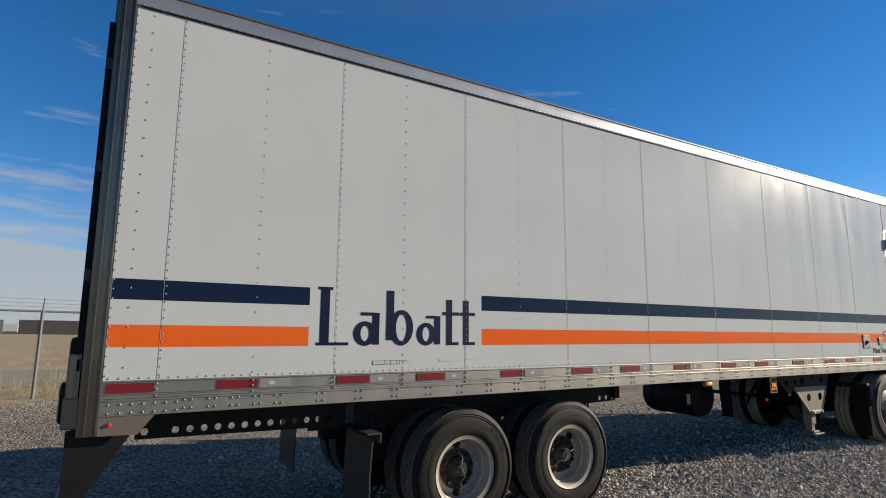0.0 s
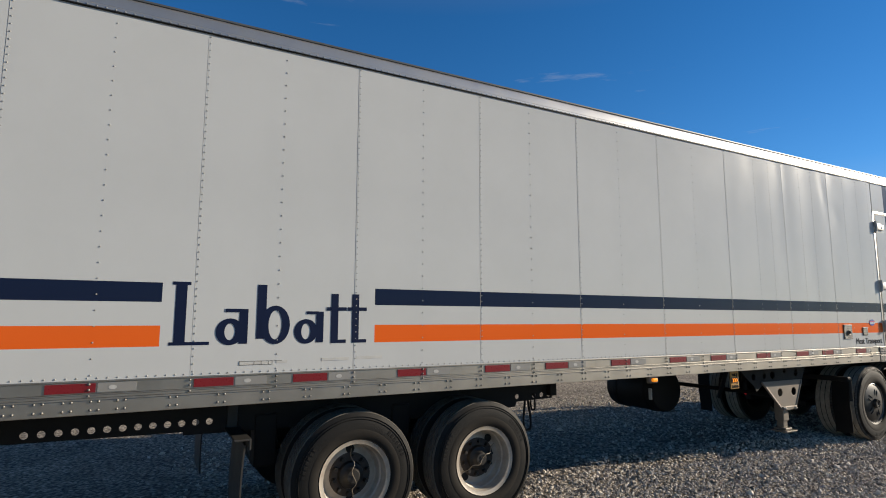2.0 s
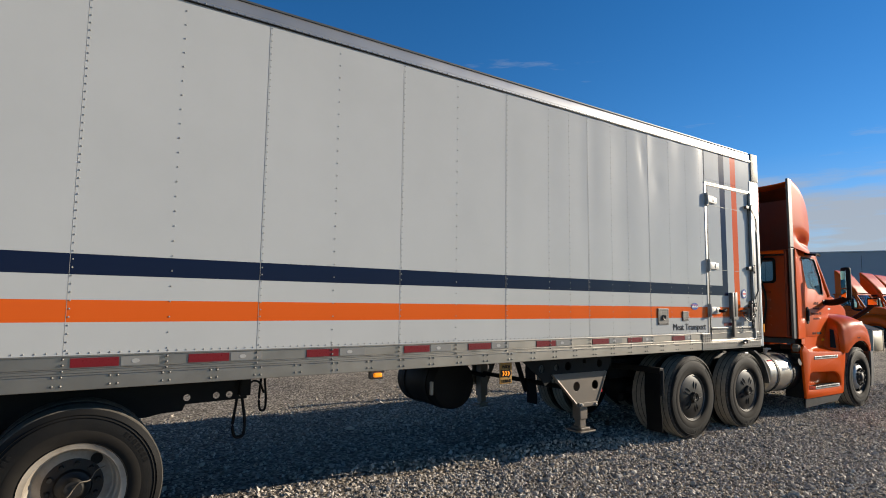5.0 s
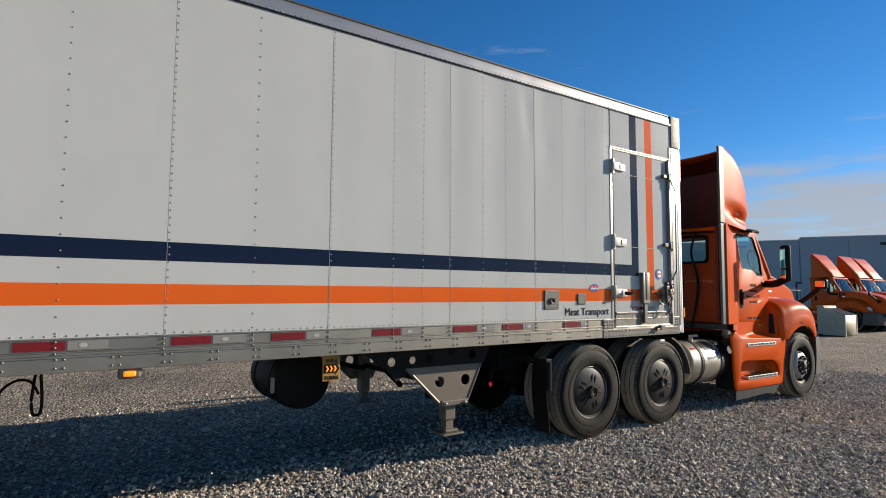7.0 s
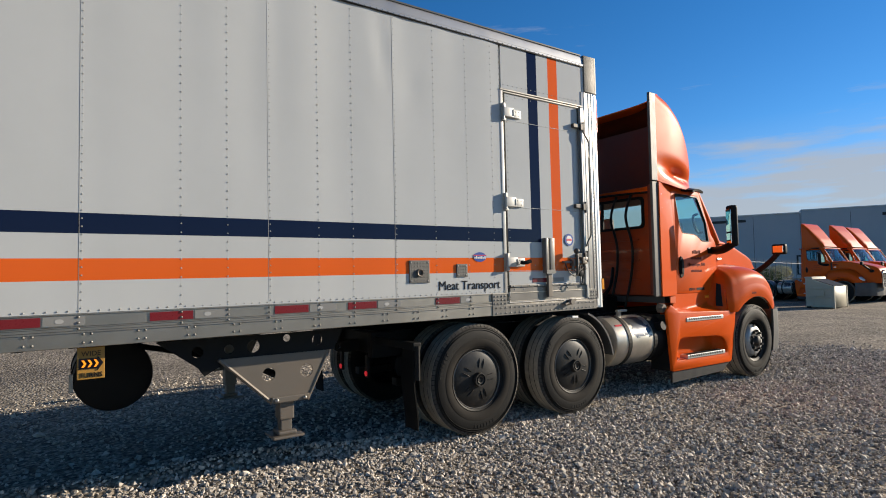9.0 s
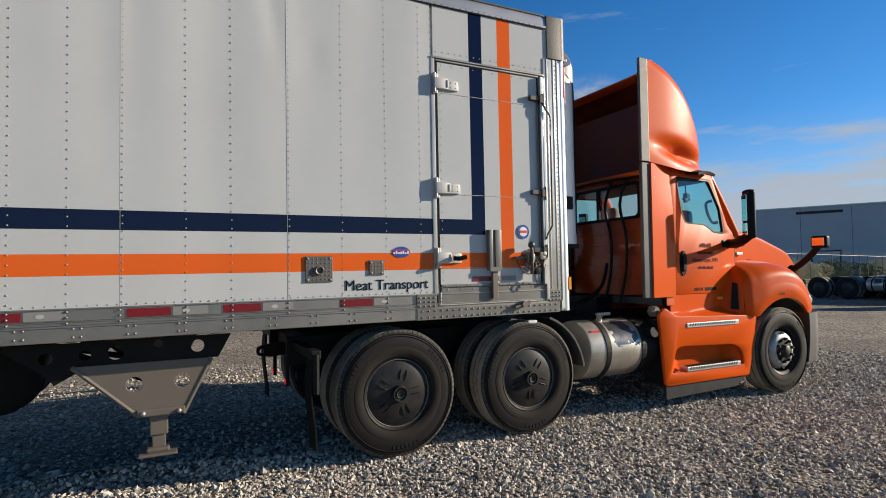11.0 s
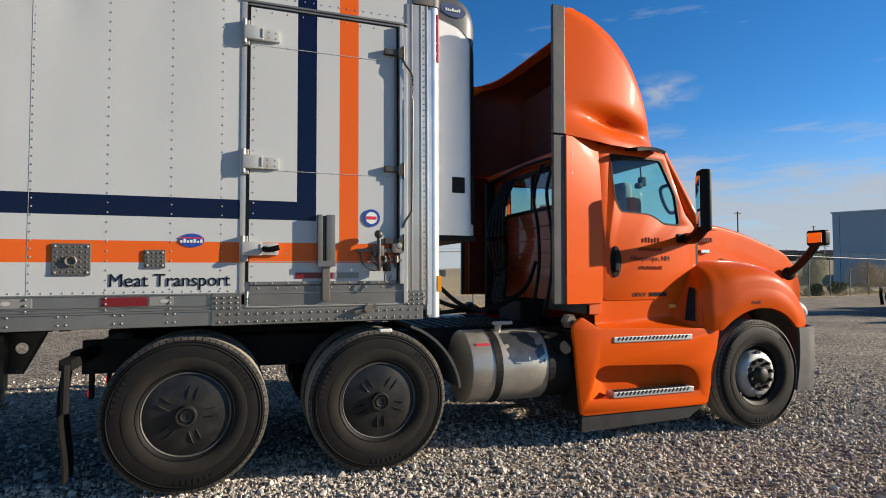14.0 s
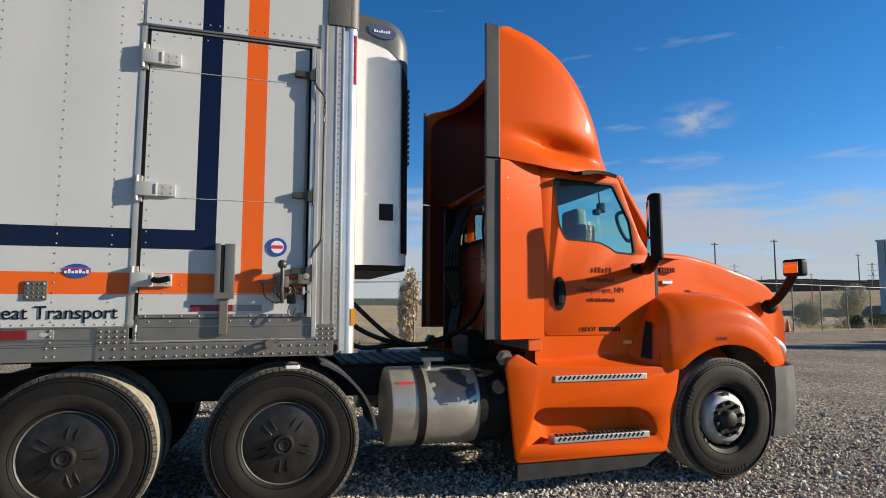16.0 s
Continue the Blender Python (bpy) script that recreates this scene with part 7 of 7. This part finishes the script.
# ---- yard and distance ----
def dumpster():
    """A small front-load bin: high back, top falling to the front."""
    d = root("dumpster", pose(33.02, 9.69, 0, 0, 0, 5.7), "cream steel dumpster with sloping black lid", "dumpster")
    rim = [(0, 0.06), (0, 0.88), (0.72, 1.16), (0.74, 1.25), (0.966, 1.25), (0.966, 0.06)]
    part("bin", sheet([rim], 1.7, 0.85, "yz", bevel=0.02), M_cream, d, "dented cream steel bin")
    bm = bm_new()
    slab_of(bm, lambda u, v: (0.06 + 1.58 * u, -0.02 + 0.74 * v, 0.9 + 0.28 * v + 0.012 * math.sin(9 * u)), 8, 4, (0, 0, 0.02))
    part("lid", bm, M_plastic, d, "black plastic lid")
    part("back_hood", box(bm_new(), -0.03, 1.73, 0.73, 1.0, 1.24, 1.29, 0.01), M_cream, d)
    for z in (0.42, 0.78):
        part("rib", box(bm_new(), -0.04, 0.0, 0.08, 0.86, z, z + 0.06, 0.01), M_cream, d)
    part("fork_pocket", box(bm_new(), -0.11, 0.0, 0.3, 0.55, 0.5, 0.72, 0.01), M_cream, d)
    for x in (0.02, 1.68):
        part("post", box(bm_new(), x - 0.04, x + 0.04, -0.04, 0.02, 0.0, 0.92, 0.01), M_cream, d)
        part("foot", box(bm_new(), x - 0.06, x + 0.06, 0.8, 0.95, 0.0, 0.08, 0.01), M_black, d)


dumpster()


def fence():
    f = root("chain_link_fence", Matrix.Identity(4), "galvanised chain-link fence along the gravel's edge", "fence")
    def at(x):
        return 15.84 + 0.23 * (x + 1.21)
    def top(x):
        return interp(x, [(8, 2.0), (30, 2.75)])
    xs = [-31.2 + 3.0 * i for i in range(46)]
    posts = bm_new()
    cyl(posts, (0, 0, -0.1), (0, 0, 2.0), 0.035, n=10)
    cyl(posts, (0, 0, 2.0), (0.02, -0.12, 2.28), 0.014, n=6)
    pm = bpy.data.meshes.new("post")
    posts.to_mesh(pm)
    posts.free()
    pm.materials.append(M_fence)
    for x in xs:
        o = new("post", pm)
        o.parent = f
        o.location = (x, at(x), 0)
        o.scale = (1, 1, top(x) / 2.0)
    bm = bm_new()
    for a, b in zip(xs, xs[1:]):
        cyl(bm, (a, at(a), top(a) - 0.02), (b, at(b), top(b) - 0.02), 0.025, n=8)
    part("top_rail", bm, M_fence, f)
    # woven wire as thin diagonal strips
    vs, fs = [], []
    def wire(x0, z0, x1, z1, t=0.0017):
        o = len(vs)
        for x, z in ((x0, z0), (x1, z1)):
            z *= top(x) / 2.0
            vs.extend(((x - t, at(x), z), (x + t, at(x) + 0.004, z)))
        fs.append((o, o + 1, o + 3, o + 2))
    step = 0.075
    for a, b in ((-5.2, 1.5), (14.0, 22.0)):
        x = a - 1.9
        while x < b:
            wire(x, 0.05, x + 1.9, 1.95)
            wire(x + 1.9, 0.05, x, 1.95)
            x += step
    x = 34.0
    while x < 62:
        wire(x, 0.05, x + 1.9, 1.95)
        wire(x + 1.9, 0.05, x, 1.95)
        x += 0.15
    me = bpy.data.meshes.new("wire_mesh")
    me.from_pydata(vs, [], fs)
    tagged(part("wire_mesh", me, M_fence, f), "woven wire mesh", kind="stuff")
    bm = bm_new()
    for k, z in enumerate((2.08, 2.16, 2.25)):
        y0 = -0.03 - 0.04 * k
        for a, b in zip(xs, xs[1:]):
            cyl(bm, (a, at(a) + y0, z * top(a) / 2.0), (b, at(b) + y0, z * top(b) / 2.0), 0.004, n=5)
    part("barbed_wire", bm, M_fence, f)


fence()


def leaves(n, centre, size, leaf, seed, lobes=7, upright=0.0):
    """An uneven clump of many small leaf blades."""
    rng = np.random.RandomState(seed)
    lob = [(rng.uniform(-0.55, 0.55, 3) * size, rng.uniform(0.35, 0.7)) for _ in range(lobes)]
    vs, fs = [], []
    for i in range(n):
        c, r = lob[rng.randint(lobes)]
        d = rng.normal(size=3)
        d /= np.linalg.norm(d)
        p = np.array(centre) + c * 0.8 + d * size * r * rng.uniform(0.55, 1.0) ** 0.5
        p[2] = max(p[2], 0.03)
        a = rng.normal(size=3)
        a[2] = a[2] * (1 - upright) + upright * 3
        a /= np.linalg.norm(a)
        b = np.cross(a, rng.normal(size=3))
        b /= np.linalg.norm(b)
        L, W = leaf * rng.uniform(0.6, 1.4), leaf * 0.28 * rng.uniform(0.7, 1.3)
        o = len(vs)
        vs += [tuple(p - a * L / 2), tuple(p + b * W), tuple(p + a * L / 2), tuple(p - b * W)]
        fs.append((o, o + 1, o + 2, o + 3))
    me = bpy.data.meshes.new("leaves")
    me.from_pydata(vs, [], fs)
    return me


def bush(x, y, w, h, material, label, seed, n=13000, leaf=0.07):
    b = root("bush", pose(x, y, 0), label, "bush", "bushes by the fence")
    part("foliage", leaves(n, (0, 0, h * 0.52), np.array([w, w, h]) * 0.62, leaf, seed), material, b)
    bm = bm_new()
    rng = np.random.RandomState(seed + 50)
    for i in range(14):
        a, r = rng.uniform(0, 6.28), rng.uniform(0.2, 0.8) * w * 0.5
        tube(bm, [(0.05 * math.cos(a), 0.05 * math.sin(a), 0), (r * 0.4 * math.cos(a), r * 0.4 * math.sin(a), h * 0.35), (r * math.cos(a), r * math.sin(a), h * 0.8)], 0.012, 5, 3)
    part("stem", bm, M_dryweed, b)


bush(46.9, 29.3, 2.9, 2.4, M_sage, "grey-green sagebrush behind the wire fence", 3)
bush(50.0, 29.0, 2.1, 2.7, M_sage, "tall grey-green sagebrush behind the wire fence", 4)
bush(49.2, 28.2, 1.1, 0.9, M_green_bush, "low dark green bush by the fence", 5, 4000, 0.06)
bush(51.4, 28.2, 1.4, 1.0, M_green_bush, "low dark green bush by the fence", 6, 4000, 0.06)
bush(57.5, 30.0, 2.6, 2.6, M_dryweed, "dry tan shrub behind the wire fence", 7)
bush(63.0, 31.2, 3.0, 2.0, M_sage, "grey-green sagebrush behind the wire fence", 9)
bush(84.0, 36.9, 3.2, 2.2, M_green_bush, "dark green bush behind the wire fence", 12, 6000, 0.11)
bush(89.5, 38.2, 3.6, 2.5, M_sage, "grey-green sagebrush behind the wire fence", 14, 6000, 0.12)
bush(69.0, 32.6, 3.0, 2.2, M_green_bush, "dark green bush behind the wire fence", 10)


def dry_weed(x, y, w, h):
    b = root("dry_weed", pose(x, y, 0), "tall dry weeds grown up a fence post", "weed")
    part("foliage", leaves(3500, (0, 0, h * 0.5), np.array([w * 0.5, w * 0.5, h * 0.62]), 0.14, 21, 9, 0.5), M_dryweed, b)
    bm = bm_new()
    rng = np.random.RandomState(5)
    for i in range(26):
        a = rng.uniform(0, 6.28)
        r0, r1 = rng.uniform(0, 0.2), rng.uniform(0.1, 0.5) * w
        tube(bm, [(r0 * math.cos(a), r0 * math.sin(a), 0), (r1 * 0.7 * math.cos(a + 0.3), r1 * 0.7 * math.sin(a + 0.3), h * 0.5), (r1 * math.cos(a), r1 * math.sin(a), h * rng.uniform(0.75, 1.0))], 0.008, 4, 3)
    part("stem", bm, M_dryweed, b)


dry_weed(16.7, 20.3, 1.0, 2.7)

# tufts of dry grass over the field
rng = np.random.RandomState(11)
vs, fs = [], []
for i in range(2600):
    x = rng.uniform(-25, 75)
    d = rng.exponential(9.0) + 0.2
    y = 16.1 + 0.23 * (x + 1.2) + d
    if 5.0 < d < 13.0 and rng.rand() < 0.75:
        continue
    s = rng.uniform(0.12, 0.4)
    for k in range(9):
        a, t = rng.uniform(0, 6.28), rng.uniform(0.1, 0.6)
        bx, by = x + rng.normal() * s * 0.4, y + rng.normal() * s * 0.4
        o = len(vs)
        vs += [(bx - 0.012, by, 0), (bx + 0.012, by, 0), (bx + s * t * math.cos(a), by + s * t * math.sin(a), s * (1.1 - t * 0.6))]
        fs.append((o, o + 1, o + 2))
me = bpy.data.meshes.new("dry_grass")
me.from_pydata(vs, [], fs)
tagged(part("dry_grass", me, M_grass), "scattered tufts of dry yellow grass in the field", "grass", kind="stuff")


def warehouse():
    """A long pale precast warehouse with dock openings, a step in its roofline and shade on this side."""
    w = root("warehouse", pose(109, 69, 0, 0, 0, -62), "long pale grey precast warehouse with dock doors", "building")
    bm = bm_new()
    box(bm, 0, 24, 0, 40, 0, 12.4, 0.05)
    part("wall", bm, M_wall_far, w)
    bm = bm_new()
    box(bm, 24, 130, -0.3, 40, 0, 12.8, 0.05)
    part("wall", bm, M_wall_far, w)
    bm = bm_new()
    box(bm, -0.2, 24, -0.2, 40, 12.4, 12.6)
    part("parapet", bm, M_far_white, w)
    bm = bm_new()
    box(bm, 24, 130.2, -0.5, 40, 12.8, 13.0)
    part("parapet", bm, M_far_white, w)
    for i in range(2):
        x = 10 + i * 13
        y = -0.05 if x < 24 else -0.35
        dd = part("dock_door", box(bm_new(), x, x + 4.6, y - 0.06, y + 0.2, 1.0, 4.6), M_dark_far, w)
        part("door_panel", box(bm_new(), x + 0.3, x + 4.3, y - 0.1, y, 1.2, 4.3), M_wall_far, dd)
    for i in range(2):
        x = 8 + i * 28
        y = -0.05 if x < 24 else -0.35
        part("louvre", box(bm_new(), x, x + 7, y - 0.06, y + 0.2, 11.2, 11.7), M_dark_far, w)
    for i in range(17):
        x = 7.6 * i + 1
        part("panel_joint", box(bm_new(), x, x + 0.06, -0.32 if x > 24 else -0.02, 0.1, 0.3, 12.2), M_dark_far, w)


warehouse()


def far_wall(x0, y0, x1, y1, h, material, name, label, cat):
    L, a = math.hypot(x1 - x0, y1 - y0), math.atan2(y1 - y0, x1 - x0)
    r = root(name, Matrix.Translation((x0, y0, 0)) @ Matrix.Rotation(a, 4, "Z"), label, cat)
    n = max(1, int(L / 12))
    for i in range(n):
        bm = bm_new()
        box(bm, i * L / n + 0.04, (i + 1) * L / n - 0.04, 0, 0.6, 0, h * (1 + 0.02 * math.sin(i * 1.7)))
        part("wall_panel", bm, material, r)
    return r


far_wall(118, 260, 370, 176, 14.2, M_dark_far, "yard_wall", "long dark slatted yard wall across the field", "wall")
far_wall(-92, 300, 108, 264, 3.4, M_far_green, "yard_wall", "long dull green wall across the field", "wall")
far_wall(-25.2, 236, -2.0, 234, 4.8, M_dark_far, "parked_box_trailer", "dark blue box trailer parked across the field", "trailer")
far_wall(-31.0, 240, -25.6, 239.5, 3.4, M_far_white, "far_shed", "small white shed across the field", "building")
far_wall(-65, 234, -29.0, 234, 4.7, M_far_green, "far_container", "green container across the field", "container")


def pole(x, y, h, arms=1):
    p = root("utility_pole", pose(x, y, 0), "thin wooden utility pole across the field", "pole", "utility poles")
    bm = bm_new()
    cyl(bm, (0, 0, 0), (0, 0, h), 0.13, 0.09, 8)
    part("pole", bm, M_wood, p)
    for k in range(arms):
        bm = bm_new()
        box(bm, -0.6, 0.6, -0.06, 0.06, h - 0.35 - k * 0.9, h - 0.2 - k * 0.9)
        part("crossarm", bm, M_wood, p)


def tower(x, y, h):
    p = root("lattice_tower", pose(x, y, 0), "far steel lattice power tower", "tower")
    bm = bm_new()
    for sx in (-1, 1):
        tube(bm, [(sx * 1.6, 0, 0), (sx * 0.5, 0, h * 0.7), (sx * 0.3, 0, h)], 0.12, 5, 2)
        for k in range(5):
            z0, z1 = h * k / 6, h * (k + 1) / 6
            cyl(bm, (sx * (1.6 - 1.2 * k / 6), 0, z0), (-sx * (1.6 - 1.2 * (k + 1) / 6), 0, z1), 0.08, n=5)
    for k in range(3):
        cyl(bm, (-3, 0, h * (0.72 + 0.12 * k)), (3, 0, h * (0.72 + 0.12 * k)), 0.12, n=5)
    part("lattice", bm, M_wood, p)


def polar(az, d):
    return 11.9 + d * math.sin(radians(az)), -0.1 + d * math.cos(radians(az))


pole(*polar(42.63, 95), 11.0)
pole(*polar(47.38, 95), 11.1)
pole(*polar(53.3, 150), 12.6)
pole(*polar(55.0, 170), 11.2, 2)
pole(*polar(50.0, 190), 10.5)
tower(*polar(44.2, 320), 22)
tower(*polar(54.2, 320), 21)


def traffic_cone(x, y):
    c = root("traffic_cone", pose(x, y, 0), "orange traffic cone on the gravel", "cone")
    bm = bm_new()
    lathe(bm, [(0.001, 0.72), (0.03, 0.72), (0.14, 0.03), (0.001, 0.03)], (0, 0, 0), axis="z", n=16)
    part("cone", bm, M_cone, c, smooth=40)
    part("base", box(bm_new(), -0.19, 0.19, -0.19, 0.19, 0, 0.03, 0.006), M_plastic, c)


traffic_cone(39.8, 25.0)

# ---- gravel near the path ----
rng = np.random.RandomState(2)


def stone_shape(kind):
    b = bmesh.new()
    if kind == "fine":
        for p in ((1, 0, 0), (-1, 0, 0), (0, 1, 0), (0, -1, 0), (0, 0, 1), (0, 0, -1)):
            b.verts.new(p)
        bmesh.ops.convex_hull(b, input=b.verts)
    else:
        bmesh.ops.create_icosphere(b, subdivisions=1, radius=1.0)
    b.verts.ensure_lookup_table()
    b.verts.index_update()
    V, F = np.array([v.co[:] for v in b.verts]), np.array([[v.index for v in f.verts] for f in b.faces])
    b.free()
    return V, F


def gravel(n, x0, x1, y0, y1, size, kind):
    """Loose stones strewn over a stretch of the yard."""
    V, F = stone_shape(kind)
    k = len(V)
    xs, ys = rng.uniform(x0, x1, n) + rng.normal(0, 0.4, n), rng.uniform(y0, y1, n) + rng.normal(0, 0.3, n)
    s = size * rng.lognormal(0, 0.3, n)
    sc = s[:, None] * rng.uniform(0.6, 1.3, (n, 3)) * np.array([1, 1, 0.75])
    q = rng.normal(size=(n, 4))
    q /= np.linalg.norm(q, axis=1)[:, None]
    w, a, b, c = q.T
    R = np.stack([1 - 2 * (b * b + c * c), 2 * (a * b - w * c), 2 * (a * c + w * b), 2 * (a * b + w * c), 1 - 2 * (a * a + c * c), 2 * (b * c - w * a), 2 * (a * c - w * b), 2 * (b * c + w * a), 1 - 2 * (a * a + b * b)], 1).reshape(n, 3, 3)
    p = V[None] * (1 + rng.uniform(-0.28, 0.28, (n, k, 1))) * sc[:, None, :]
    p = np.einsum("nij,nkj->nki", R, p)
    base = np.array([height(x, y) for x, y in zip(xs, ys)])
    p += np.stack([xs, ys, base + s * 0.2], 1)[:, None, :]
    faces = (F[None] + (np.arange(n) * k)[:, None, None]).reshape(-1, 3)
    me = bpy.data.meshes.new("gravel")
    me.from_pydata(p.reshape(-1, 3).tolist(), [], faces.tolist())
    tagged(part("gravel", me, M_pebble), "loose crushed grey stone lying thick on the yard", "gravel", kind="stuff")


gravel(48000, 3.0, 12.0, 1.8, 4.8, 0.0125, "fine")
gravel(44000, 11.0, 20.0, 0.9, 4.8, 0.0125, "fine")
gravel(9000, 3.0, 20.0, 0.9, 5.0, 0.017, "coarse")
gravel(16000, 2.0, 20.0, 4.6, 9.5, 0.017, "fine")
